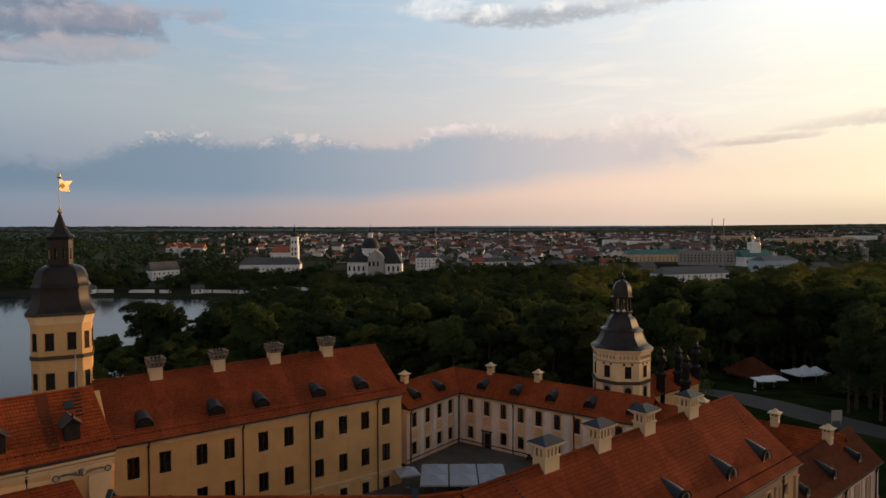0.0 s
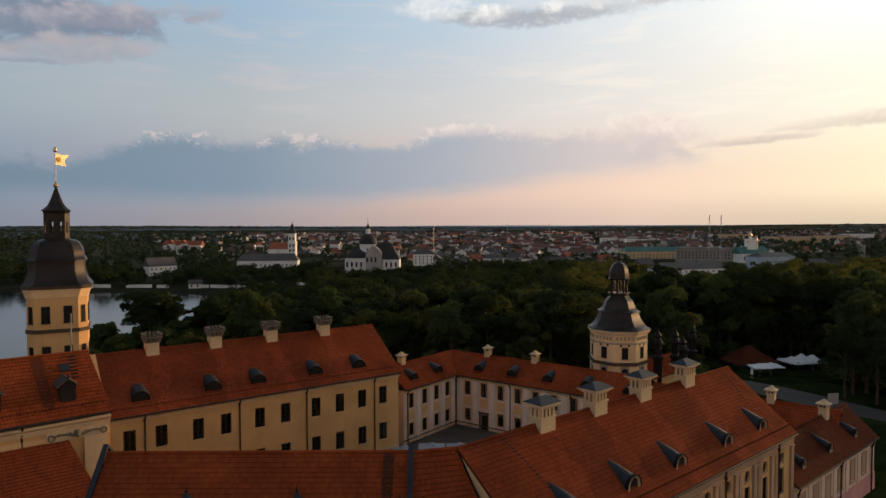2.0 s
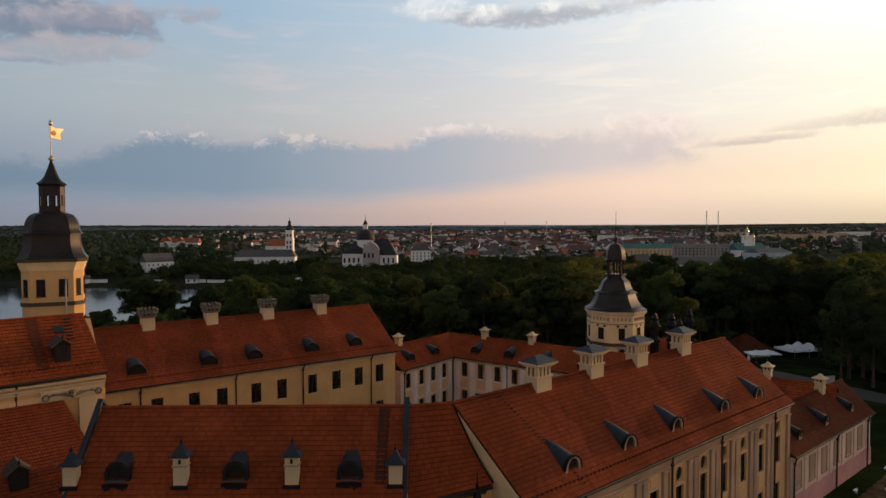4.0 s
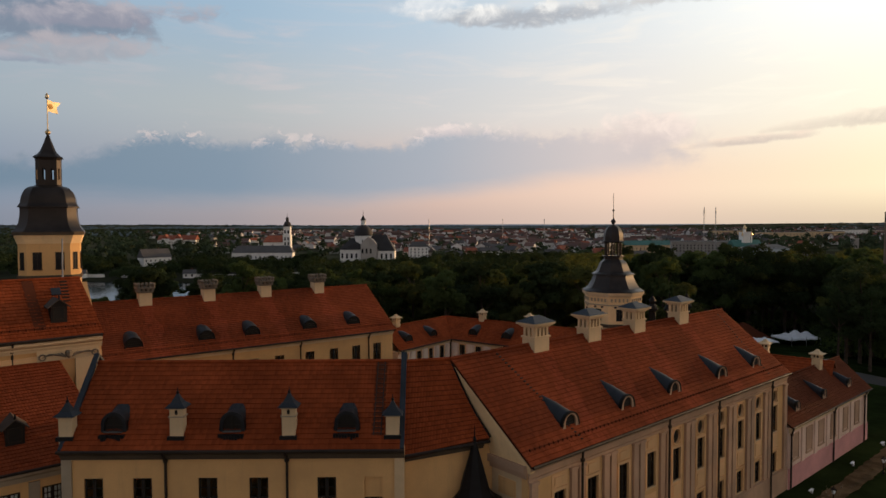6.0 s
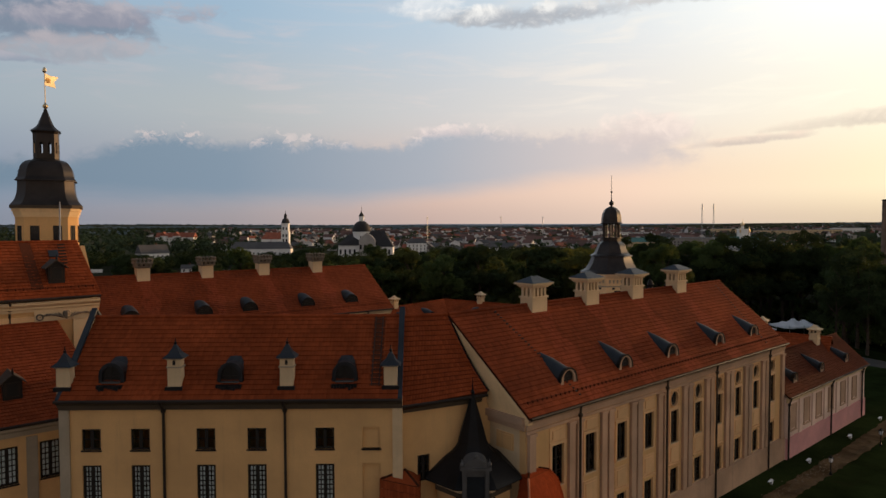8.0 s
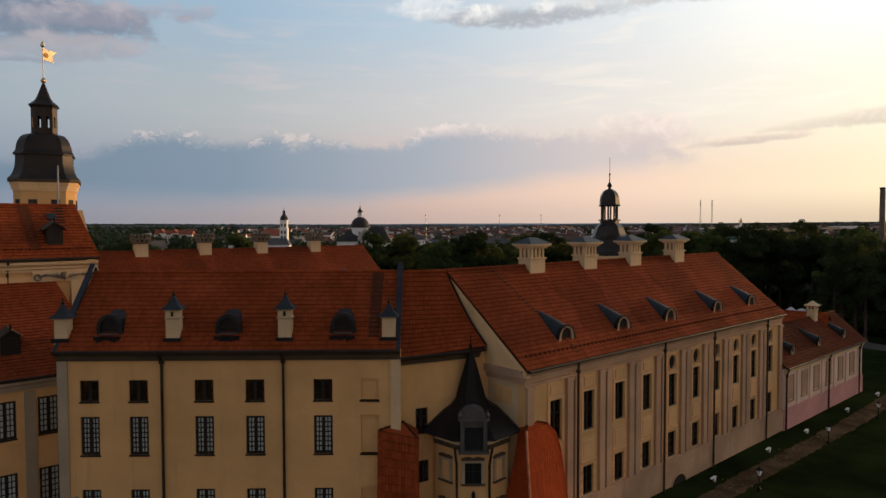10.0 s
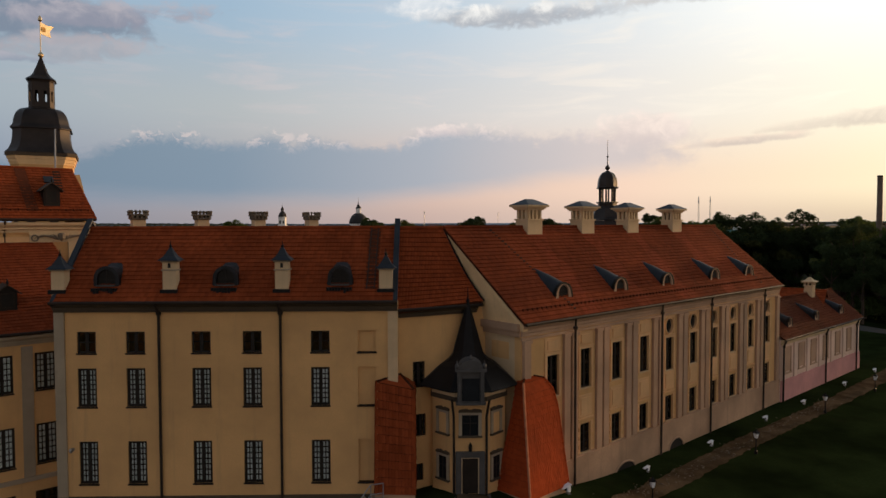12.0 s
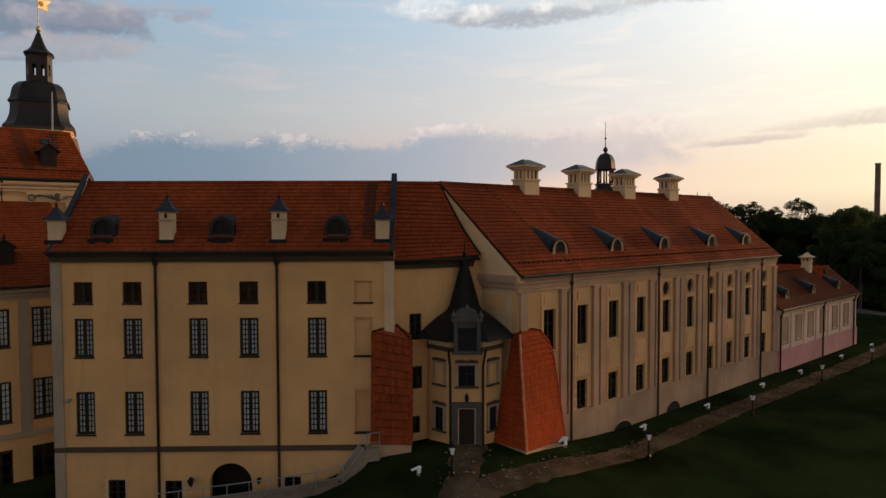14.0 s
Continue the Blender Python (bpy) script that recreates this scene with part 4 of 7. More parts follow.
# ---- short link between the front wing and the right wing --------------------------------
LK = thing("corner_link", shift(-2.35, 46.8, 0, 26.0), "ochre plastered corner link with red tiled roof", "building")
part("front_wall", pierced(Shape(), 9.0, -2.5, 13.5, [(2.05, 7.3, 1.0, 2.0), (2.2, 3.6, 0.8, 1.7), (2.0, 0.2, 0.8, 1.3)]), OCHRE, LK)
box_walls(LK, 9.0, 9.5, -2.5, 13.3, OCHRE)
cornice(LK, 7.0, 12.72, DARKTRIM, out=0.45, high=0.62)
for z, w, h in ((7.3, 1.0, 2.0),):
    window(LK, 2.05, z, w, h, 2, 3, None)
window(LK, 2.2, 3.6, 0.8, 1.7, 2, 3, None)
window(LK, 2.0, 0.2, 0.8, 1.3, 2, 2, None)
# its roof flares at the eaves and narrows to the short ridge that meets the great wing
tiles, deck, cap = Shape(), Shape(), Shape()


def link_roof(u, v):
    """A point of the flared front slope: u along the eaves, v up to the ridge, in the link's own axes."""
    low, high = Vector((-0.15 + 7.4 * u, -0.62 - 0.08 * u, 13.36 + 0.3 * u)), Vector((2.05 + 3.45 * u, 3.45 - 0.72 * u, 19.3 + 0.02 * u))
    p = low.lerp(high, v)
    p.z -= 0.42 * math.sin(math.pi * v) * (0.35 + 0.65 * u)
    return p


for k in range(6):
    a, b = k / 6, (k + 1) / 6
    tile_patch(tiles, link_roof(0, a), link_roof(1, a), link_roof(1, b), link_roof(0, b), 0.25, 0.40, 0.05, 40 + k)
    for dz in (-0.12, -0.28):
        deck.quad(*[p + Vector((0, 0, dz)) for p in (link_roof(0, a), link_roof(1, a), link_roof(1, b), link_roof(0, b))])
ends = [link_roof(0, 1), link_roof(1, 1), Vector((9.6, 10.5, 13.4)), Vector((-0.2, 10.5, 13.4))]
deck.quad(*[ends[i] for i in (0, 1, 2, 3)])
rf = part("roof", deck, UNDER, LK)
tagged(part("tiles", tile_patch(tiles, ends[2], ends[3], ends[0], ends[1], 0.4, 0.55), TILE, rf), kind="stuff")
part("ridge_tiles", ridge_caps(cap, ends[0] + Vector((0, 0, 0.03)), ends[1] + Vector((0, 0, 0.03))), TILE, rf)
# A dark tube draws the line along the verge.
part("verge_line", Shape().tube([link_roof(1, k / 12) + Vector((0.05, 0, 0.02)) for k in range(13)], 0.10, 6), DARKMETAL, rf, "dark line along the roof verge")
gutter_and_pipes(LK, 7.2, -0.72, 13.36, 0, ())

# ---- right wing: tall pilastered front --------------------------------------------------
RW_S0, RW_N, ANG = 35.9, -31.7, 40.0
_c, _s = math.cos(radians(ANG)), math.sin(radians(ANG))


def along(s, n, z=0.0, turn=ANG):
    """Pose at s metres along and n metres out from the axis of the great wing."""
    return shift(s * _c + n * _s, s * _s - n * _c, z, turn)


RW = thing("right_palace_wing", along(RW_S0, RW_N), "tall ochre palace wing with pilasters and red tiled roof", "building")
RW_L, RW_D = 46.6, 14.0
RW_X = [s - RW_S0 for s in (39.6, 43.85, 48.3, 52.65, 57.1, 61.7, 66.0, 70.4, 74.8, 79.2)]
holes = []
for i, x in enumerate(RW_X):
    holes += [(x, 5.55, 1.4, 3.15) if i > 3 else (x, 6.05, 1.45, 3.28)]
    holes += [(x, 0.62, 1.42, 2.4)]
    if i > 3:
        holes += [(x, 9.0, 1.5, 1.6)]
part("front_wall", pierced(Shape(), RW_L, -3.2, 11.6, holes), OCHRE, RW)
box_walls(RW, RW_L, RW_D, -3.2, 11.6, CREAM)
cornice(RW, RW_L, 11.15, TAN, out=0.36, high=1.0)
band(RW, RW_L, 10.85, 0.22, 0.12, TAN, name="frieze")
for i, x in enumerate(RW_X):
    z0, hh, w0 = (5.55, 3.15, 1.4) if i > 3 else (6.05, 3.28, 1.45)
    window(RW, x, z0, w0, hh, 2, 3, None, sill=CREAM)
    window(RW, x, 0.62, 1.42, 2.4, 2, 3, None, sill=CREAM)
    part("window_surround", surround(x, z0 - 0.1, z0 + hh, w0, 0.26, 0.12), WARMTRIM, RW, "warm ochre plaster surround")
    part("window_hood", Shape().box(x - w0 / 2 - 0.3, x + w0 / 2 + 0.3, -0.16, 0, 3.42, 3.54), WARMTRIM, RW)
    for k in range(7):                                        # toothed quoins beside the lower window
        o = 0.16 if k % 2 else 0.30
        for sx in (-1, 1):
            part("quoin", Shape().box(min(sx * 0.712, sx * (0.71 + o)) + x, max(sx * 0.712, sx * (0.71 + o)) + x, -0.09, 0, 0.64 + 0.36 * k, 0.97 + 0.36 * k), WARMTRIM, RW)
    s = Shape()                                               # panel between the storeys
    s.box(x - 0.92, x + 0.92, -0.06, 0, 3.6, 5.44).box(x - 0.66, x + 0.66, -0.12, -0.06, 3.85, 5.2)
    part("apron_panel", s, WARMTRIM, RW)
    if i > 3:
        n, r = 20, 0.62
        o = Shape()
        pts = [(math.cos(2 * math.pi * k / n), math.sin(2 * math.pi * k / n)) for k in range(n)]
        cz = 9.8
        o.add([(x + a * 0.66, -0.09, cz + b * 0.72) for a, b in pts] + [(x + a * 0.77, -0.09, cz + b * 0.84) for a, b in pts] + [(x + a * 0.77, 0.03, cz + b * 0.84) for a, b in pts] + [(x + a * 0.66, 0.16, cz + b * 0.72) for a, b in pts],
              [((k + 1) % n, k, n + k, n + (k + 1) % n) for k in range(n)] + [((k + 1) % n + n, n + k, 2 * n + k, 2 * n + (k + 1) % n) for k in range(n)] + [(k, (k + 1) % n, 3 * n + (k + 1) % n, 3 * n + k) for k in range(n)])
        part("oval_field", surround(x, 8.97, 10.62, 1.62, 0.1, 0.05), WARMTRIM, RW)
        ob = part("oval_window", o, WARMTRIM, RW)
        part("pane", Shape().slab([(x + a * 0.70, cz + b * 0.76) for a, b in pts], 0.16, 0.19), PANEDARK, ob)
        part("wall_fill", Shape().add([(x + a * 0.70, 0.02, cz + b * 0.77) for a, b in pts] + [(x + max(-0.76, min(0.76, a * 1.3)), 0.02, cz + max(-0.81, min(0.81, b * 1.4))) for a, b in pts],
                                      [((k + 1) % n, k, n + k, n + (k + 1) % n) for k in range(n)]), OCHRE, ob)
    else:
        s = Shape().box(x - 0.96, x + 0.96, -0.05, 0, 9.62, 10.72).box(x - 0.66, x + 0.66, -0.13, -0.05, 9.82, 10.5)
        part("upper_panel", s, WARMTRIM, RW)
# pilasters between the windows
mids = [0.55] + [(a + b) / 2 for a, b in zip(RW_X, RW_X[1:])] + [RW_L - 0.55]
for i, x in enumerate(mids):
    for dx in ((-0.5, 0.5) if 0 < i < len(mids) - 1 else (0.0,)):
        s = Shape().box(x + dx - 0.36, x + dx + 0.36, -0.26, 0, 0.56, 10.6)
        s.box(x + dx - 0.44, x + dx + 0.44, -0.34, 0, 10.604, 10.845)
        part("pilaster", s, TAN, RW)
part("plinth", Shape().box(0, RW_L, -0.30, 0, -3.2, 0.5).box(0, RW_L, -0.36, 0, 0.5, 0.56), DAMP, RW, "bare tan plastered plinth")
for s0, r, top in ((49.4, 1.7, -1.45), (58.1, 1.5, -1.25)):           # cellar arches low in the plinth
    ring = [(s0 - RW_S0 + r * math.cos(math.pi * i / 12), -3.0 + (top + 3.0) * math.sin(math.pi * i / 12) ** 0.7) for i in range(13)]
    # Flat dark slab on the plinth face stands in for the unlit arch.
    ob = part("cellar_arch", Shape().slab(ring, -0.312, -0.304), DARKFILL, RW, "dark cellar arch in the plinth")
    part("arch_rim", Shape().tube([(x, -0.33, z) for x, z in ring], 0.09, 6), TAN, ob)
gable_roof(RW, RW_L + 0.12, 12.2, 19.35, -0.45, 6.85, 14.3, x0=-0.12, in0=-1.55, in1=2.6, mat=BROWNTILE, washed=[s0 - RW_S0 for s0 in (44.6, 52.5, 60.4, 69.4)])
SLR = 7.15 / 7.3
for s0 in (42.15, 50.3, 58.4, 68.1, 76.4):
    cone_dormer(RW, s0 - RW_S0, 0.95, 13.35, SLR, w=2.0, h=1.4, back=2.8, lean=-1.1)
for s0 in (44.6, 52.5, 60.4, 69.4):
    stack_chimney(RW, s0 - RW_S0, 6.85, 18.9)
gutter_and_pipes(RW, RW_L, -0.58, 12.1, -2.6, [s0 - RW_S0 for s0 in (41.9, 55.05, 64.7, 77.5)], wall_y=-0.50)
snow_guard(RW, 0.6, RW_L - 0.6, (-0.45, 12.2), SLR, 0.75)
# stone hip line of stepped ridge tiles on the near end of the slope
step_mesh = Shape().box(-0.12, 0.12, 0, 0.2, 0.02, 0.17).data("roof_step", PIPE)
for k in range(28):
    f = k / 27
    part("roof_step", step_mesh, None, RW, "dark iron roof step", at=shift(3.4 + 3.2 * (1 - f), 6.5 * f, 12.65 + 6.5 * f * SLR))
for k in range(24):
    f = k / 23
    part("roof_step", step_mesh, None, RW, "dark iron roof step", at=shift(RW_L - 4.9 + 0.4 * f, 6.3 * f, 12.65 + 6.3 * f * SLR))
# raised gable wall on the near end
g = Shape()
ring = [(-0.05, -0.30, 11.6), (-0.05, 13.9, 11.6), (-0.05, 13.9, 12.0), (-1.55, 6.85, 19.05), (-0.05, -0.30, 12.05)]
g.add(ring + [(x + 0.5, y, z) for x, y, z in ring], [tuple(reversed(range(5))), tuple(range(5, 10))] + [(i, (i + 1) % 5, 5 + (i + 1) % 5, 5 + i) for i in range(5)])
part("gable_wall", g, TOWERCREAM, RW, "pale plastered gable")
part("far_gable", Shape().run([(0.3, 11.6), (13.7, 11.6), (6.85, 18.2)], RW_L - 2.9, RW_L - 2.4), CREAM, RW)
for z0, z1, o in ((11.15, 11.6, 0.2), (11.6, 12.15, 0.42)):
    part("end_cornice", Shape().box(-o, -0.06, 0.0, 7.0, z0, z1 - 0.004), TAN, RW)
part("end_panel", Shape().box(-0.05, 0, 1.2, 3.0, 9.3, 10.6).box(-0.09, -0.05, 1.35, 2.85, 9.45, 10.45), OCHRE, RW)

# ---- low wing beyond it ------------------------------------------------------------------
LW = thing("low_wing", along(82.5, -31.3), "low cream wing with pink plinth and red tiled roof", "building")
LW_L, LW_D = 28.6, 9.0
LW_X = [s - 82.5 for s in (84.55, 88.9, 92.95, 97.3, 101.95, 106.6)]
part("front_wall", pierced(Shape(), LW_L, -3.2, 5.4, []), ROSE, LW)
box_walls(LW, LW_L, LW_D, -3.2, 5.2, ROSE)
part("pink_base", Shape().box(0, LW_L + 0.14, -0.14, 0, -3.2, 0.4), PINK, LW, "pink plastered base")
part("pink_base", Shape().box(LW_L, LW_L + 0.14, 0.0, LW_D, -3.2, 0.4), PINK, LW, "pink plastered base")
cornice(LW, LW_L, 4.75, CREAM, out=0.4, high=0.65)
for x in LW_X:
    s = Shape().box(x - 0.8, x + 0.8, -0.05, 0, 1.35, 4.3).box(x - 0.95, x - 0.80, -0.12, 0, 1.2, 4.42).box(x + 0.80, x + 0.95, -0.12, 0, 1.2, 4.42).box(x - 0.80, x + 0.80, -0.12, 0, 4.30, 4.42).box(x - 1.05, x + 1.05, -0.18, 0, 1.05, 1.198)
    part("blind_window", s, TAN, LW, "blind window panel")
for x in [0.5] + [(a + b) / 2 for a, b in zip(LW_X, LW_X[1:])] + [LW_L - 0.9]:
    part("pilaster", Shape().box(x - 0.42, x + 0.42, -0.16, 0, 0.404, 4.74), ROSE, LW)
# The darker tile puts this roof's shade into its colour.
gable_roof(LW, LW_L + 0.6, 5.5, 9.3, -0.4, 4.5, 9.4, in1=-1.2, mat=DARKTILE)
for s0 in (87.1, 96.1, 105.7):
    cone_dormer(LW, s0 - 82.5, 0.75, 6.5, 3.85 / 4.9, w=1.15, h=1.15, back=2.7, lean=-0.3)
small_chimney(LW, 103.5 - 82.5, 4.3, 9.1)
gutter_and_pipes(LW, LW_L + 0.5, -0.52, 5.42, -2.6, [s0 - 82.5 for s0 in (82.8, 97.0, 109.4)], wall_y=-0.26)

# ---- wing that closes the court towards the gate tower ------------------------------------
EW = thing("east_wing", shift(62.0, 98.5, 0, 141.0), "low palace wing with red tiled roof closing the court", "building")
part("front_wall", pierced(Shape(), 31.0, -3.2, 6.0, []), ROSE, EW)
box_walls(EW, 31.0, 9.0, -3.2, 5.8, ROSE)
gable_roof(EW, 32.0, 6.0, 9.6, -0.5, 4.5, 9.5, x0=-0.5)
for x in (9.0, 20.0):
    small_chimney(EW, x, 4.5, 9.4)
cone_dormer(EW, 6.0, 0.8, 6.9, 0.72, w=1.2, h=1.2, back=3.2)

# ---- back wing across the court -------------------------------------------------------
BA = 36.5
_bc, _bs = math.cos(radians(BA)), math.sin(radians(BA))


def back_at(s, n, z=0.0):
    return shift(s * _bc + n * _bs, s * _bs - n * _bc, z, BA)


BW_S0, BW_N = 13.0, -91.85
BW = thing("back_palace_wing", back_at(BW_S0, BW_N), "long ochre palace wing with red tiled roof and crowned chimneys", "building")
BW_L, BW_D = 46.2, 18.8
BW_X = [s - BW_S0 for s in (17.35, 21.3, 26.15, 30.0, 35.0, 39.0, 44.0, 48.15, 52.2, 56.15)]
holes = [(x, 7.65, 1.5, 2.85) for x in BW_X] + [(x, 1.6, 1.5, 2.8) for x in BW_X] + [(x, -3.4, 1.3, 2.2) for x in BW_X]
part("front_wall", pierced(Shape(), BW_L, -4.5, 12.2, holes), OCHRE, BW)
box_walls(BW, BW_L, BW_D, -4.5, 12.2, OCHRE, gable=(9.4, 18.6))
cornice(BW, BW_L, 11.7, CREAM, out=0.45, high=0.65)
band(BW, BW_L, -0.35, 0.4, 0.14, CREAM)
for i, x in enumerate(BW_X):
    window(BW, x, 7.65, 1.5, 2.85, 2, 4, None, sill=CREAM)
    window(BW, x, 1.6, 1.5, 2.8, 2, 4, None, sill=CREAM)
    window(BW, x, -3.4, 1.3, 2.2, 2, 3, None, sill=CREAM)
    if i > 6:
        part("window_surround", surround(x, -3.5, -1.18, 1.3, 0.3), CREAM, BW)
        part("window_hood", Shape().box(x - 1.05, x + 1.05, -0.22, 0, -0.86, -0.62), CREAM, BW)
gable_roof(BW, BW_L + 0.4, 12.5, 19.3, -0.5, 9.2, 19.2, tile=0.3, course=0.4, mat=BROWNTILE, washed=[s0 - BW_S0 for s0 in (22.2, 31.3, 40.3, 49.7)])
SLB = 6.8 / 9.7
for s0 in (19.1, 28.7, 35.4, 44.7, 52.5):
    hump_dormer(BW, s0 - BW_S0, 1.3, 13.7, SLB, w=2.2, h=1.45)
for s0 in (22.2, 31.3, 40.3, 49.7):
    crown_chimney(BW, s0 - BW_S0, 8.9, 18.9)
gutter_and_pipes(BW, BW_L, -0.62, 12.42, -4.0, [s0 - BW_S0 for s0 in (19.2, 31.95, 42.4, 54.5)])
snow_guard(BW, 0.6, BW_L - 0.6, (-0.5, 12.5), SLB, 1.0, 0.8)

# ---- gate wings round the far side of the court -------------------------------------------


def gate_wing(at, length, xs, roof_in, doors=()):
    g = thing("gate_wing", at, "two-storey rose plastered wing with white pilasters and red tiled roof", "building", "gate wings")
    low = [x for x in xs if x not in doors]
    part("front_wall", pierced(Shape(), length, -3.6, 6.8, [(x, 3.4, 1.3, 2.75) for x in xs] + [(x, -1.75, 1.3, 2.35) for x in low] + [(x, -3.3, 1.5, 3.2) for x in doors]), ROSE, g)
    box_walls(g, length, 9.0, -3.6, 6.8, ROSE)
    cornice(g, length, 6.4, CREAM, out=0.35, high=0.6)
    band(g, length, -2.45, 0.18, 0.10, DARKTRIM)
    for x in xs:
        window(g, x, 3.4, 1.3, 2.75, 2, 4, None)
        part("window_surround", surround(x, 3.3, 6.15, 1.3, 0.2, 0.06), WARMTRIM, g)
        if x in low:
            window(g, x, -1.75, 1.3, 2.35, 2, 3, None)
            part("window_surround", surround(x, -1.85, 0.6, 1.3, 0.2, 0.06), WARMTRIM, g)
            part("cellar_panel", Shape().box(x - 0.8, x + 0.8, -0.05, 0, -3.3, -2.75), WARMTRIM, g)
        else:
            part("door", Shape().box(x - 0.75, x + 0.75, 0.3, 0.38, -3.3, -0.1), DARKFILL, g, "dark wooden doors")
            part("door_surround", Shape().box(x - 1.05, x - 0.76, -0.15, 0, -3.4, 0.1).box(x + 0.76, x + 1.05, -0.15, 0, -3.4, 0.1).box(x - 1.2, x + 1.2, -0.3, 0, 0.1, 0.4), STONE, g)
        part("panel", Shape().box(x - 0.85, x + 0.85, -0.05, 0, 1.25, 3.0), WARMTRIM, g)
    step = (xs[1] - xs[0]) / 2
    for x in [xs[0] - step] + [x + step for x in xs]:
        if 0.3 < x < length - 0.3:
            part("pilaster", Shape().box(x - 0.62, x + 0.62, -0.10, 0, -2.26, 6.39), PALE, g, "pale pink pilaster")
            part("pilaster_face", Shape().box(x - 0.34, x + 0.34, -0.17, -0.1, -2.2, 6.39), PALE, g, "pale pink pilaster")
    gable_roof(g, length + 0.2, 7.15, 10.75, -0.45, 4.5, 9.5, in0=roof_in[0], in1=roof_in[1], tile=0.3, course=0.4)
    gutter_and_pipes(g, length, -0.55, 7.07, -3.2, [length * 0.33, length * 0.66] if length > 20 else [1.0, length - 0.3])
    for x in xs[::2]:
        hump_dormer(g, x + step, 0.8, 8.05, 0.73, w=1.9, h=1.35)
    return g


GL = gate_wing(shift(-6.6, 117.6, 0, 51.8), 16.0, (2.1, 6.0, 9.6, 13.1), (0.0, -4.5))
GR = gate_wing(shift(3.4, 130.2, 0, -36.3), 38.0, (2.75, 6.55, 10.35, 14.15, 17.95, 21.75, 25.6, 29.5, 33.4), (-4.5, 0.0), (6.55,))
small_chimney(GL, 4.6, 4.6, 10.35)
small_chimney(GR, 4.6, 4.6, 10.35)
small_chimney(GR, 15.4, 4.6, 10.35)

# ---- main block with the high roof and the wing before it ---------------------------------
MB = thing("main_palace_block", along(-14.0, -66.0), "high ochre main palace block with red tiled roof", "building")
MB_L = 29.0
part("front_wall", pierced(Shape(), MB_L, -6.5, 19.6, []), OCHRE, MB)
box_walls(MB, MB_L, 10.4, -6.5, 19.6, OCHRE, gable=(5.2, 24.6))
cornice(MB, MB_L, 19.0, CREAM, out=0.6, high=0.9)
band(MB, MB_L, 18.1, 0.5, 0.2, WARMTRIM, name="architrave")
part("corner_pilaster", Shape().box(MB_L - 2.2, MB_L - 0.3, -0.28, 0, 9.0, 18.1), CREAM, MB)
relief = part("frieze_relief", Shape().lathe([(0.05, 18.2), (0.3, 18.45), (0.34, 18.8), (0.2, 18.95)], 8, MB_L - 2.7, -0.28), SOOT, MB, "carved plaster relief")
for sx in (-1, 1):                                            # spread wings and scrolls round a shield
    for k in range(7):
        x0, x1 = MB_L - 2.7 + sx * (0.25 + 0.12 * k), MB_L - 2.7 + sx * (0.7 + 0.24 * k)
        part("wing_feather", Shape().tube([(x0, -0.32, 18.35 + 0.05 * k), ((x0 + x1) / 2, -0.38, 18.62 + 0.02 * k), (x1, -0.30, 18.82 - 0.06 * k)], [0.08, 0.07, 0.02], 5), SOOT, relief)
    part("scroll", Shape().tube([(MB_L - 2.7 + sx * 2.1 + 0.26 * math.cos(a), -0.32, 18.5 + 0.26 * math.sin(a)) for a in [2 * math.pi * i / 9 for i in range(10)]], 0.07, 5), SOOT, relief)
part("relief_panel", Shape().box(MB_L - 5.2, MB_L - 0.2, -0.26, -0.2, 18.12, 19.0), CREAM, MB)
gable_roof(MB, MB_L + 0.1, 20.2, 25.0, -0.6, 5.2, 11.0, in1=0.75)
gabled_dormer(MB, 25.75, 0.7, 21.4, 0.83)
gabled_dormer(MB, 20.0, 0.7, 21.4, 0.83)
part("skylight", Shape().box(-0.4, 0.4, 0, 0.9, 0, 0.1).move(pose(26.05, 3.4, 23.62, 40, 0, 0)), LEAD, MB)
s = Shape()
for k in range(7):
    y = 2.7 + k * 0.34
    s.box(26.45 + 0.02 * k, 27.05 + 0.02 * k, y, y + 0.12, 20.2 + (y + 0.6) * 0.83 + 0.04, 20.2 + (y + 0.6) * 0.83 + 0.2)
part("roof_ladder", s, PIPE, MB, "dark iron roof steps")
part("tile_strip", Shape().add([(x, y, 20.2 + (y + 0.6) * 0.828 + h) for h in (0.02, 0.09) for x, y in ((23.75, 0.2), (24.65, 0.2), (24.35, 5.1), (23.45, 5.1))],
                               [(3, 2, 1, 0), (4, 5, 6, 7), (0, 1, 5, 4), (1, 2, 6, 5), (2, 3, 7, 6), (3, 0, 4, 7)]), DARKTILE, MB, "strip of blackened tiles")
gutter_and_pipes(MB, MB_L, -0.72, 20.12, 18.0, (22.0,))
part("roof_pole", Shape().tube([(26.9, 5.2, 24.8), (26.95, 5.2, 28.9)], [0.09, 0.06], 6), METAL, MB, "thin pale pole on the ridge")
snow_guard(MB, 0.6, MB_L - 0.4, (-0.6, 20.2), 0.83, 0.8, 0.6)

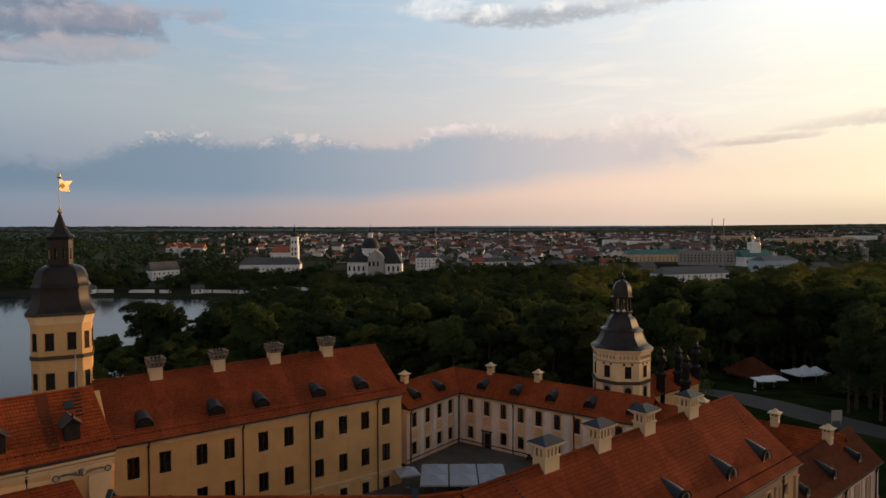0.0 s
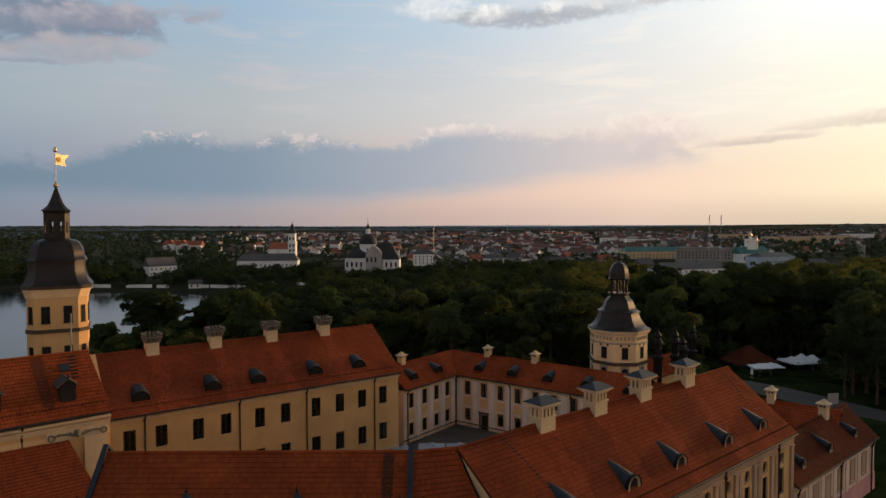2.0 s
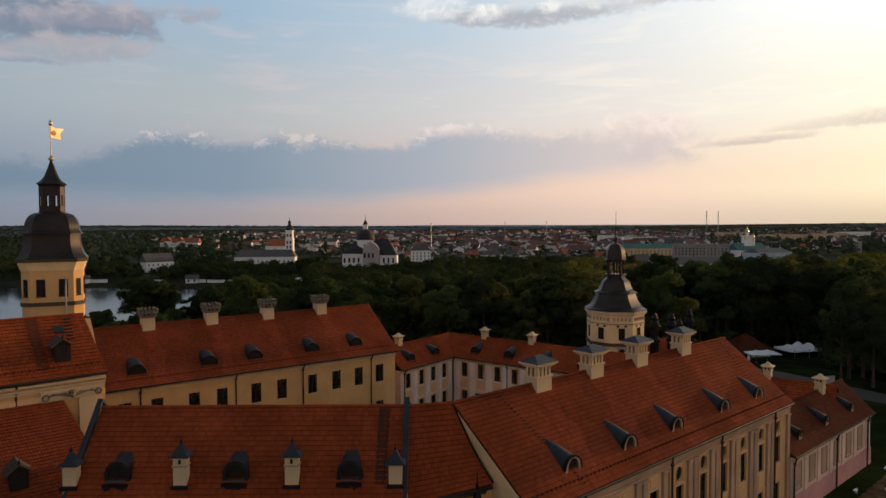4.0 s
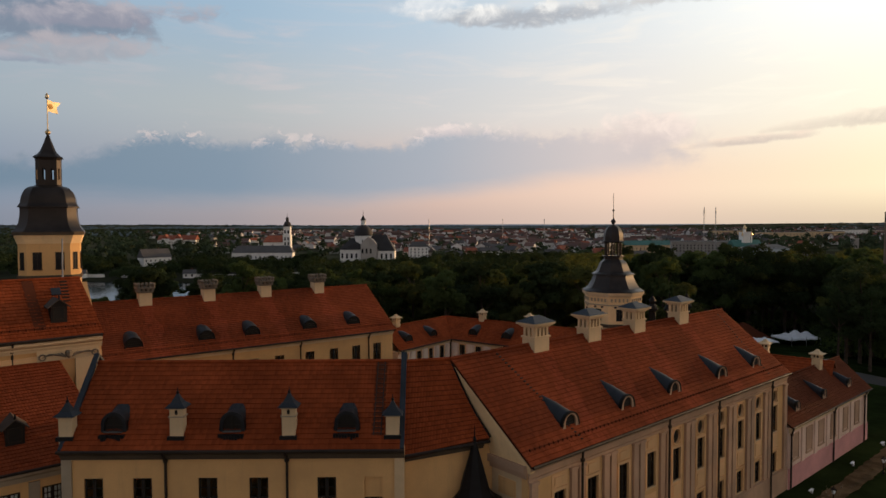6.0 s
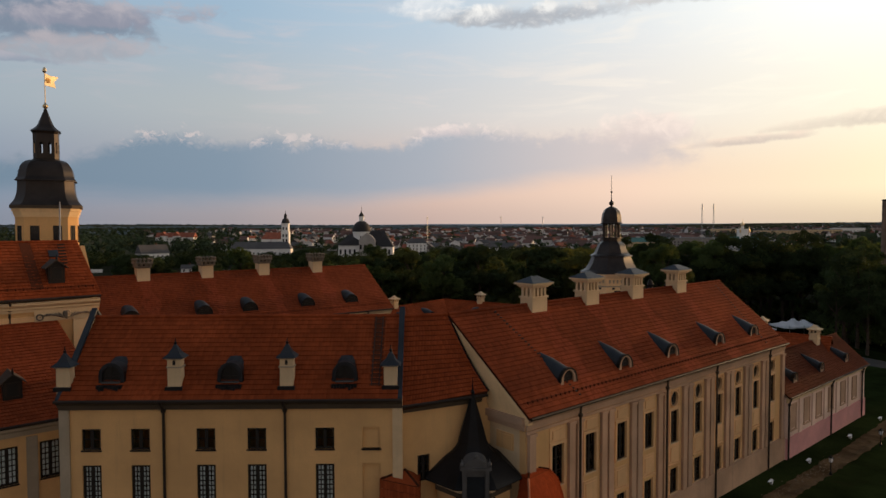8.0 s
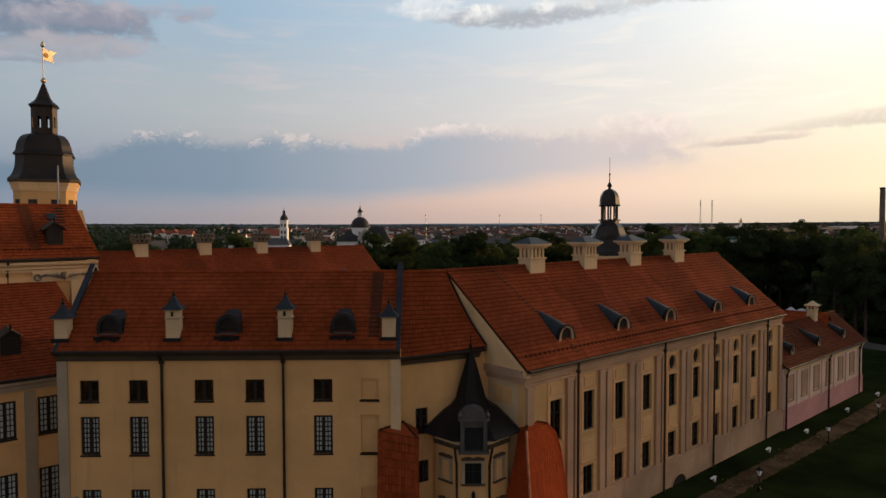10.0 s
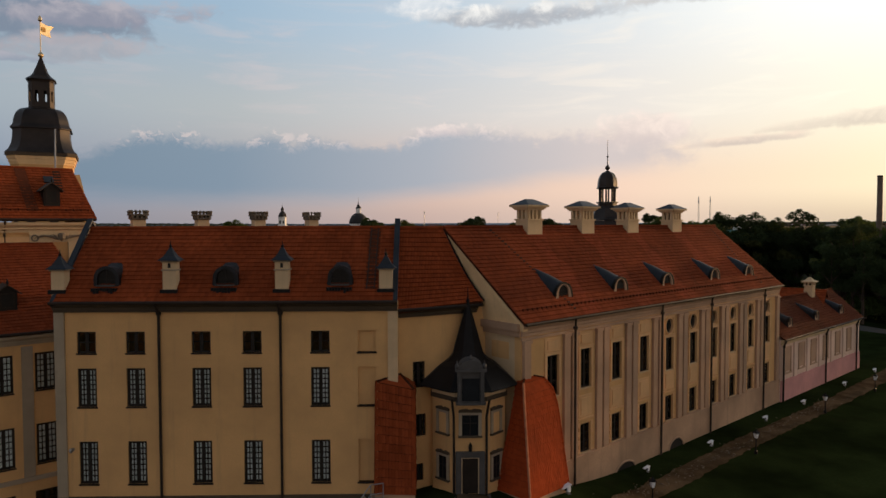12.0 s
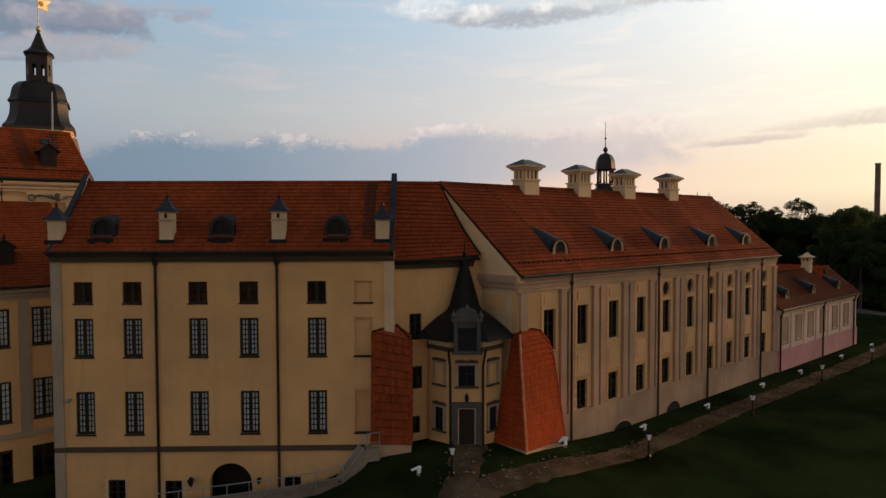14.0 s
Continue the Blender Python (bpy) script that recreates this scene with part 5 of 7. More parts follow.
LL = thing("left_palace_wing", along(-14.0, -58.3), "ochre palace wing with grey pilasters under a red tiled roof", "building")
LL_L = 28.0
LLX = (9.05, 11.95, 14.85, 17.75, 20.65, 23.55)
part("front_wall", pierced(Shape(), LL_L, -7.0, 11.0, [(x, 6.66, 1.45, 2.95) for x in LLX] + [(x, 0.82, 1.45, 3.15) for x in LLX] + [(x - 0.1, -4.5, 1.6, 3.15) for x in LLX]), OCHRE, LL)
part("end_wall", Shape().box(LL_L - 0.6, LL_L, 0.6, 7.0, -7.0, 11.0), OCHRE, LL)
for x in LLX:
    window(LL, x, 6.66, 1.45, 2.95, 4, 6, BLIND, sill=FRAME)
    window(LL, x, 0.82, 1.45, 3.15, 4, 6, BLIND, sill=FRAME)
    window(LL, x - 0.1, -4.5, 1.6, 3.15, 2, 3, None, sill=FRAME)
for x in [x + 1.65 for x in LLX[::2]]:
    part("pilaster", Shape().box(x - 0.38, x + 0.38, -0.14, 0, -0.09, 10.2), GREYTRIM, LL)
band(LL, LL_L, -0.45, 0.34, 0.16, GREYTRIM)
cornice(LL, LL_L, 10.35, GREYTRIM, out=0.45, high=0.75)
deck = Shape().add([(0, -0.5, 11.35), (LL_L, -0.5, 11.35), (LL_L - 2.5, 7.65, 18.2), (0, 7.65, 18.2), (0, -0.5, 11.15), (LL_L, -0.5, 11.15), (LL_L - 2.5, 7.65, 18.0), (0, 7.65, 18.0)],
                   [(0, 1, 2, 3), (7, 6, 5, 4), (0, 4, 5, 1), (1, 5, 6, 2), (3, 2, 6, 7), (0, 3, 7, 4)])
rf = part("roof", deck, UNDER, LL)
tagged(part("tiles", tile_rows(Shape(), 0, LL_L, (-0.53, 11.36), (7.6, 18.2), 0.0, 2.5), BROWNTILE, rf), kind="stuff")
gabled_dormer(LL, 21.3, 1.3, 12.9, 0.84)
gutter_and_pipes(LL, LL_L, -0.6, 11.28, 11.0, ())
# ---------------------------------------------------------------- towers


def chamfered(a, c, z, turn=0.0):
    """Square of half side a with corners cut off by c, as a ring at z."""
    pts = [(a, -a + c), (a, a - c), (a - c, a), (-a + c, a), (-a, a - c), (-a, -a + c), (-a + c, -a), (a - c, -a)]
    co, si = math.cos(turn), math.sin(turn)
    return [(x * co - y * si, x * si + y * co, z) for x, y in pts]


def bell(profile, cut):
    """Bell roof with a chamfered plan: profile of (half side, z)."""
    return Shape().loft([chamfered(a * 0.83, a * 0.83 * cut, z) for a, z in eased(profile)])


def face_window(parent, a, x, z, w, h, quarter, y=None):
    """A dark window with frame and sill set on one of the faces of a tower."""
    m = pose(0, 0, 0, 0, 0, quarter) @ shift(x, -(y or a) + 0.06, z)
    key = ("tower_window", w, h)
    if key not in MESHES:
        a2, b2 = w / 2, w / 2 + 0.1
        f = Shape().slab([(-b2, -0.05), (-a2, -0.05), (-a2, h), (a2, h), (a2, -0.05), (b2, -0.05), (b2, h + 0.1), (-b2, h + 0.1)], -0.12, 0.1)
        MESHES[key] = (f.data("window", FRAME), Shape().box(-w / 2, w / 2, -0.07, -0.062, -0.05, h).data("pane", PANEDARK),
                       Shape().box(-0.04, 0.04, -0.11, 0.02, -0.05, h).data("bar", FRAME), Shape().box(-w / 2, w / 2, -0.108, 0.02, -0.03, 0.03).data("bar", FRAME),
                       Shape().box(-w / 2 - 0.15, w / 2 + 0.15, -0.2, 0.1, -0.17, -0.05).data("sill", FRAME))
    ob = part("window", MESHES[key][0], None, parent, at=m)
    part("pane", MESHES[key][1], None, ob)
    part("bar", MESHES[key][2], None, ob)
    part("bar", MESHES[key][3], None, ob, at=shift(0, 0, h * 0.6))
    part("sill", MESHES[key][4], None, ob)


TW = thing("palace_tower", shift(-53.1, 90.2, 0, 26.5), "tall ochre tower with dark bell roof and gilded vane", "tower")
A, C = 3.6, 1.08
part("shaft", Shape().loft([chamfered(A, C, z) for z in (-6, 28.6)]), OCHRE, TW)
for z, hi, o, mat in ((23.0, 0.5, 0.16, DARKTRIM), (27.75, 0.3, 0.10, TOWERCREAM), (28.05, 0.45, 0.22, TOWERCREAM), (28.5, 0.4, 0.36, TOWERCREAM), (28.9, 0.45, 0.55, DARKTRIM), (16.6, 0.5, 0.3, GREYTRIM)):
    part("moulding", Shape().loft([chamfered(A + o, C, zz) for zz in (z, z + hi - 0.004)]), mat, TW)
part("bell_roof", bell([(5.05, 29.3), (4.98, 29.42), (4.5, 29.95), (4.15, 30.8), (4.0, 31.8), (3.98, 32.6)], 0.33), BROWNMETAL, TW, "dark metal bell roof", smooth=True)
part("upper_roof", bell([(4.28, 32.62), (4.25, 32.78), (3.95, 33.2), (3.75, 34.1), (3.35, 34.9), (2.7, 35.4), (1.7, 35.6)], 0.33), BROWNMETAL, TW, "dark metal dome roof", smooth=True)
lantern = part("lantern", Shape().loft([chamfered(r, 0.45, z) for r, z in ((1.62, 35.3), (1.62, 35.6), (1.5, 35.7))]), BROWNMETAL, TW, "dark open lantern")
part("lantern_rim", Shape().loft([chamfered(r, 0.45, z) for r, z in ((1.5, 39.1), (1.6, 39.5))]), BROWNMETAL, lantern)
for q in (0, 90, 180, 270):
    part("lantern_wall", pierced(Shape(), 2.1, 35.7, 39.1, [(-0.5, 36.45, 0.36, 1.5), (0.5, 36.45, 0.36, 1.5)], 0.14, -1.05), BROWNMETAL, lantern, at=pose(0, 0, 0, 0, 0, q) @ shift(0, -1.5))
    part("lantern_wall", pierced(Shape(), 0.636, 35.7, 39.1, [(0.0, 36.45, 0.26, 1.5)], 0.12, -0.318), BROWNMETAL, lantern, at=pose(0, 0, 0, 0, 0, q + 45) @ shift(0, -1.275 * math.sqrt(2)))
    for x in (-1.3, 1.3):
        face_window(TW, A, x, 24.4, 0.85, 2.1, q)
        face_window(TW, A, x, 19.2, 0.85, 1.9, q)
    face_window(TW, A, 0, 24.4, 0.5, 2.1, q + 45, (A - C / 2) * math.sqrt(2))
    face_window(TW, A, 0, 19.2, 0.5, 1.9, q + 45, (A - C / 2) * math.sqrt(2))
part("spire", bell([(2.12, 39.45), (2.05, 39.55), (1.25, 40.2), (0.75, 41.2), (0.35, 42.2), (0.10, 42.8)], 0.3), BROWNMETAL, TW, "dark metal spire", smooth=True)
vane = part("vane_pole", Shape().lathe([(0.12, 42.6), (0.34, 42.9), (0.36, 43.1), (0.15, 43.35), (0.07, 43.5), (0.05, 48.4)], 10), GOLD, TW, "gilded pole with ball", smooth=True)
flag = Shape()
pts = [(0.05, 45.9), (1.55, 45.75), (1.35, 46.6), (2.0, 47.35), (0.9, 47.3), (0.05, 47.5)]
flag.slab(pts, -0.04, 0.04)
flag.lathe([(0.02, 47.5), (0.28, 47.75), (0.22, 48.1), (0.02, 48.4)], 8)
part("flag", flag, GOLD, vane, "gilded metal flag with crest", at=pose(0, 0, 0, 0, 0, 39))
part("flag_crest", Shape().slab([(0.45 + 0.35 * math.cos(2 * math.pi * i / 10), 46.6 + 0.38 * math.sin(2 * math.pi * i / 10)) for i in range(10)], -0.07, 0.07), OLDGILT, vane, "worn crest on the flag", at=pose(0, 0, 0, 0, 0, 39))

GT = thing("gate_tower", shift(35.3, 127.0, 0, 43.5), "cream octagonal gate tower with dark bell roof", "tower")


def octagon(r, z):
    return [(r * math.cos(math.pi / 8 + math.pi / 4 * i), r * math.sin(math.pi / 8 + math.pi / 4 * i), z) for i in range(8)]


GR_ = 5.5
part("shaft", Shape().loft([octagon(GR_, z) for z in (-3.5, 17.0)]), TOWERCREAM, GT)
for z, hi, o, mat in ((10.5, 0.6, 0.28, DARKTRIM), (14.6, 0.25, 0.15, GREYTRIM), (16.3, 0.3, 0.25, CREAM), (16.6, 0.5, 0.5, CREAM), (5.4, 0.5, 0.3, GREYTRIM)):
    part("moulding", Shape().loft([octagon(GR_ + o, zz) for zz in (z, z + hi - 0.004)]), mat, GT)
ap = GR_ * math.cos(math.pi / 8)
bracket = Shape().box(-0.14, 0.14, -0.2, 0, 15.35, 15.95).data("bracket", GREYTRIM)
fret = Shape().box(-0.24, 0.24, -0.03, 0.02, 14.15, 14.5).data("fret_panel", LEAD)
for q in range(8):
    m = pose(0, 0, 0, 0, 0, 45 * q)
    face_window(GT, ap, 0, 11.9, 1.0, 1.95, 45 * q)
    part("niche", Shape().slab(arch_ring(1.3, 3.4, 8), -0.03, 0.05), PANEDARK, GT, at=m @ shift(0, -ap, 6.6))
    part("niche_frame", Shape().slab([(-0.85, 0), (-0.65, 0), (-0.65, 2.75)] + [(0.65 * math.cos(math.pi - math.pi * i / 8), 2.75 + 0.65 * math.sin(math.pi * i / 8)) for i in range(1, 8)] + [(0.65, 2.75), (0.65, 0), (0.85, 0), (0.85, 3.8), (-0.85, 3.8)], -0.1, 0), GREYTRIM, GT, at=m @ shift(0, -ap, 6.6))
    for i in range(5):
        part("bracket", bracket, None, GT, at=m @ shift(-1.5 + i * 0.75, -ap))
        if i in (1, 3):
            part("fret_panel", fret, None, GT, "small dark fret panel", at=m @ shift(-1.5 + i * 0.75, -ap))
part("bell_roof", Shape().loft([octagon(r, z) for r, z in eased(((6.1, 17.1), (6.0, 17.25), (5.1, 17.8), (4.4, 18.8), (4.0, 19.7), (3.85, 20.3)))]), BROWNMETAL, GT, "dark metal bell roof", smooth=True)
part("upper_roof", Shape().loft([octagon(r, z) for r, z in eased(((4.2, 20.35), (4.1, 20.5), (3.4, 20.9), (3.0, 21.7), (2.6, 22.6), (2.0, 23.15), (1.9, 23.3)))]), BROWNMETAL, GT, "dark metal dome roof", smooth=True)
lantern = part("lantern_base", Shape().loft([octagon(r, z) for r, z in ((1.85, 23.2), (1.85, 23.7), (2.15, 23.8), (2.15, 24.0))]), BROWNMETAL, GT)
for i in range(8):
    part("lantern_post", Shape().lathe([(0.24, 24.0), (0.19, 24.2), (0.19, 26.5), (0.26, 26.7)], 8, 1.5 * math.cos(math.pi / 4 * i + math.pi / 8), 1.5 * math.sin(math.pi / 4 * i + math.pi / 8)), BROWNMETAL, lantern)
part("lantern_dome", Shape().loft([octagon(r, z) for r, z in ((2.0, 26.6), (2.15, 26.8), *eased(((1.95, 27.0), (1.9, 27.9), (1.7, 28.8), (1.2, 29.6), (0.5, 30.0), (0.15, 30.2))))]), BROWNMETAL, GT, "dark metal cupola", smooth=True)
part("finial", Shape().lathe([(0.1, 30.1), (0.5, 30.6), (0.5, 30.8), (0.12, 31.3), (0.07, 32.6), (0.22, 32.9), (0.05, 33.2), (0.04, 36.2)], 8), BROWNMETAL, GT)

# onion pinnacles of the gatehouse
PN = thing("gatehouse_pinnacle", shift(46.5, 137.0), "dark onion-capped gatehouse pinnacle", "pinnacle", "gatehouse pinnacles")
part("post", Shape().lathe([(0.95, -3), (0.95, 8.6), (1.25, 8.8), (1.25, 9.2), (0.75, 9.6), (0.75, 11.7), (1.2, 11.9), (1.2, 12.2)], 8), DARKMETAL, PN)
part("onion", Shape().lathe([(1.1, 12.2), (1.0, 12.6), (0.62, 13.2), (0.8, 13.7), (0.5, 14.3), (0.16, 14.8), (0.07, 15.0), (0.04, 15.8)], 10), DARKMETAL, PN, smooth=True)
for x, y in ((52.0, 142.0), (58.0, 147.5), (50.5, 133.5)):
    copy_thing(PN, shift(x, y, -0.8))
GH = thing("gatehouse_roof_block", shift(40.0, 131.0, 0, 40.0), "gatehouse block with red tiled roof", "building")
part("body", Shape().box(0, 24, 0, 8, -3, 5), OCHRE, GH)
gable_roof(GH, 24, 5.0, 7.8, -0.4, 4, 8.4, tile=0.35, course=0.45)

# ---- stair turret in the corner, with its bell roof and doorway -----------------------------
ST = thing("stair_turret", shift(3.25, 48.75), "ochre octagonal stair turret with black bell roof", "turret")
ap = 2.75
R = ap / math.cos(math.pi / 8)
part("shaft", Shape().loft([octagon(R, z) for z in (-2.5, 7.7)]), OCHRE, ST)
for z, hi, o, mat in ((6.72, 0.32, 0.14, DARKTRIM), (7.04, 0.45, 0.06, CREAM), (7.49, 0.2, 0.3, DARKTRIM)):
    part("moulding", Shape().loft([octagon(R + o, zz) for zz in (z, z + hi - 0.004)]), mat, ST)
part("bell_roof", Shape().loft([octagon(r, z) for r, z in eased(((3.95, 7.58), (3.9, 7.72), (3.25, 8.25), (2.45, 8.85), (1.7, 9.3), (1.28, 9.75), (1.05, 10.5), (0.72, 11.6), (0.36, 12.8), (0.10, 13.65)))]), DARKMETAL, ST, "black metal bell roof", smooth=True)
part("finial", Shape().lathe([(0.06, 13.5), (0.16, 13.75), (0.05, 13.95), (0.02, 14.9)], 8), DARKMETAL, ST)
for q in (-45, 0, 45):
    m = pose(0, 0, 0, 0, 0, q)
    for z, w, h in ((4.3, 0.78 if q else 1.2, 1.42),) + (((0.85, 0.8, 1.6),) if q else ()):
        ob = part("window_surround", surround(0, z - 0.1, z + h, w, 0.24, 0.12), GREYTRIM, ST, at=m @ shift(0, -ap, 0))
        part("window_crest", Shape().slab([(-w / 2 - 0.26, z + h + 0.2), (w / 2 + 0.26, z + h + 0.2), (w / 2 + 0.24, z + h + 0.36), (w / 4, z + h + 0.44), (0, z + h + 0.34), (-w / 4, z + h + 0.44), (-w / 2 - 0.24, z + h + 0.36)], -0.18, 0), DARKTRIM, ob)
        part("sill", Shape().box(-w / 2 - 0.28, w / 2 + 0.28, -0.2, 0, z - 0.24, z - 0.104), DARKTRIM, ob)
        glazed = q == 0 or z < 1
        part("pane", Shape().box(-w / 2, w / 2, -0.05, 0.0, z - 0.1, z + h), PANEDARK if glazed else OCHRE, ob)
        if glazed:
            part("bar", Shape().box(-0.03, 0.03, -0.08, -0.05, z - 0.1, z + h), FRAME, ob)
            part("bar", Shape().box(-w / 2, w / 2, -0.078, -0.05, z + h * 0.55, z + h * 0.55 + 0.05), FRAME, ob)
# stone dormer over the door axis
d = part("dormer", Shape().box(-0.95, 0.95, -0.35, 1.9, 6.8, 9.15), STONE, ST, "grey carved stone dormer", at=shift(0, -ap - 0.55, 0))
part("dormer_pane", Shape().box(-0.62, 0.62, -0.40, -0.352, 6.98, 8.6), PANEDARK, d)
for x in (-0.82, 0.82):
    part("dormer_column", Shape().box(x - 0.14, x + 0.14, -0.52, -0.352, 6.9, 9.1), STONE, d)
part("dormer_cornice", Shape().box(-1.12, 1.12, -0.6, 0.2, 9.1, 9.3), STONE, d)
for x in (-0.98, 0.98):
    part("dormer_urn", Shape().lathe([(0.08, 9.3), (0.17, 9.48), (0.15, 9.62), (0.05, 9.72), (0.03, 9.9)], 8, x, -0.42), STONE, d)
part("dormer_sill", Shape().box(-1.08, 1.08, -0.6, 0.0, 6.72, 6.9), STONE, d)
part("dormer_crest", Shape().slab([(0.85 * math.cos(math.pi * i / 10), 9.3 + 0.62 * math.sin(math.pi * i / 10)) for i in range(11)], -0.5, 1.0), STONE, d)
part("dormer_finial", Shape().lathe([(0.1, 9.85), (0.17, 10.05), (0.03, 10.3)], 8, 0, -0.3), STONE, d)
# doorway
door = part("doorway", surround(0, -0.1, 2.6, 1.3, 0.42, 0.22), STONE, ST, "grey stone door surround", at=shift(0, -ap, 0))
leaf = part("door_leaf", Shape().box(-0.65, 0.65, -0.06, 0, -0.1, 2.6), FRAME, door, "dark brown panelled door")
part("inner_frame", surround(0, -0.1, 2.53, 1.15, 0.07, 0.14), CREAM, door, "pale inner door frame")
part("wall_lantern", Shape().lathe([(0.05, 3.05), (0.12, 3.12), (0.14, 3.5), (0.03, 3.75)], 6, 0, -0.25), DARKMETAL, door)
part("doorstep", Shape().box(-1.5, 1.5, -0.9, 0, -1.2, -0.2), STONE, door)
part("lower_step", Shape().box(-1.7, 1.7, -1.4, -0.9, -1.2, -0.36), STONE, door)
for sx in (-1, 1):
    part("downpipe", Shape().tube([(sx * 1.35, -ap - 0.75, 7.0), (sx * 1.3, -ap - 0.3, 6.4), (sx * 1.2, -ap - 0.12, 5.6), (sx * 1.2, -ap - 0.12, -0.6)], 0.09, 8), PIPE, ST)

# ---- sloping buttresses roofed with bright tiles ---------------------------------------------


def buttress(at, label, rings, peak, course, mat):
    """A battered corner mass skinned over rings from its foot to its head, tiled all over; peak: the top of its little roof."""
    b = thing("tiled_buttress", at, label, "buttress", "tiled buttresses")
    mid_ = sum((Vector(p) for p in rings[0]), Vector()) / len(rings[0])
    part("core", Shape().loft([[(mid_.x + (x - mid_.x) * 0.90, y + 0.14, z) for x, y, z in ring] for ring in rings]), UNDER, b)
    tiles = Shape()
    n = len(rings[0])
    for low, high in zip(rings, rings[1:]):
        for i in range(n - 1):
            tile_patch(tiles, low[i], low[i + 1], high[i + 1], high[i], 0.24, course, 0.08, i)
    tagged(part("tiles", tiles, mat, b, "orange clay tiles"), kind="stuff")
    for i in range(1, n - 1):
        hip = Shape()
        for low, high in zip(rings, rings[1:]):
            ridge_caps(hip, low[i], high[i], 0.09, course)
        part("hip_tiles", hip, HIPTILE if i == 1 and mat is NEWTILE else mat, b, "mortared hip tiles")
    high = rings[-1]
    part("cap", Shape().add([*high, peak], [(i, (i + 1) % n, n) for i in range(n)]), mat, b)
    part("cap_ridge", ridge_caps(ridge_caps(Shape(), high[1], peak, 0.08, 0.4), peak, high[2], 0.08, 0.4), UNDER, b)
    foot = [Vector(p) for p in rings[0]]
    mid_ = sum(foot, Vector()) / n
    part("stone_foot", Shape().loft([[(mid_ + (p - mid_) * f) + Vector((0, 0, z)) for p in foot] for f, z in ((1.0, -1.6), (1.0, -0.06))]), DAMP, b)
    return b


HIPTILE = material("pale_hip_mortar", (0.50, 0.20, 0.10), 0.9, spread=0.2, scale=2, fine=9, bump=0.2, island=0.3)
# This buttress takes the duller tile: its shade is put into the colour.
buttress(shift(-2.05, 46.0), "red tiled wall buttress beside the stair turret",
         [[(-1.58, 0.3, 0.3), (-1.58, -0.9, 0.3), (1.26, -0.9, 0.2), (1.26, 2.0, 0.2)], [(-1.5, 0.3, 8.3), (-1.5, -0.42, 8.3), (1.25, -0.42, 7.7), (1.25, 2.0, 7.7)]], (0.2, 0.5, 8.65), 0.62, TILE)
buttress(along(RW_S0, RW_N), "bright orange tiled buttress at the wing corner",
         [[(-1.6, 1.0, -0.25), (-1.15, -2.0, -0.35), (4.3, -1.2, -0.85), (4.7, 0.3, -0.95)],
          [(-0.55, 0.4, 5.6), (-0.68, -1.05, 5.6), (3.57, -0.62, 5.6), (3.8, 0.3, 5.6)],
          [(-0.35, 0.3, 6.95), (-0.55, -0.83, 6.95), (3.08, -0.5, 6.95), (3.3, 0.3, 6.95)],
          [(-0.2, 0.3, 7.75), (-0.46, -0.7, 7.85), (2.2, -0.42, 7.85), (2.4, 0.3, 7.8)]], (1.0, 0.4, 8.15), 0.42, NEWTILE)
# ---------------------------------------------------------------- ground
def ease(v):
    v = max(0.0, min(1.0, v))
    return v * v * (3 - 2 * v)


def lake_depth(x, y):
    """1 in the lake, 0 on land."""
    edge = -106 - 10 * math.sin(y / 47.0) - max(0, y - 330) * 0.12
    return ease((edge - x) / 26.0) * ease((y - 112) / 20.0) * ease((438 + 12 * math.sin(x / 60.0) - y) / 14.0)


def ground_height(x, y):
    """Castle platform, lake basin, and land that rises gently towards the horizon."""
    far = max(0.0, math.hypot(x, y) - 420.0)
    z = -7.2 + min(far, 900) * 0.010 + max(0.0, far - 900) * 0.0066
    if far > 900:
        z += 5.0 * math.sin(x / 900.0 + 1.0) * math.sin(y / 1100.0) * min(1.0, (far - 900) / 1500)
    d = math.hypot(max(abs(x - 8) - 78, 0), max(abs(y - 88) - 66, 0))
    k = ease(1 - d / 45.0)
    hump = math.exp(-((x - 2.5) ** 2 + (y - 45.5) ** 2) / 95.0) * 2.1
    dip = (0.5 - 0.5 * math.tanh((x + 5.6) / 1.2)) * (0.5 - 0.5 * math.tanh((y - 60.0) / 4.0))
    plat = -2.2 + hump * (1 - dip) - (0.5 + 1.3 * ease((-6 - x) / 10.0)) * dip
    plat -= 0.9 * ease((34 - math.hypot(x - 8, y - 108)) / 10.0)
    z = z * (1 - k) + plat * k
    return z - 5.0 * lake_depth(x, y)


def sheet(xs, ys, height):
    s = Shape()
    n = len(xs)
    s.v = [(x, y, height(x, y)) for y in ys for x in xs]
    s.f = [(j * n + i, j * n + i + 1, (j + 1) * n + i + 1, (j + 1) * n + i) for j in range(len(ys) - 1) for i in range(n - 1)]
    return s


def steps(edges):
    out = []
    for a, b, st in edges:
        k = a
        while k < b - 1e-6:
            out.append(k)
            k += st
    return out + [edges[-1][1]]


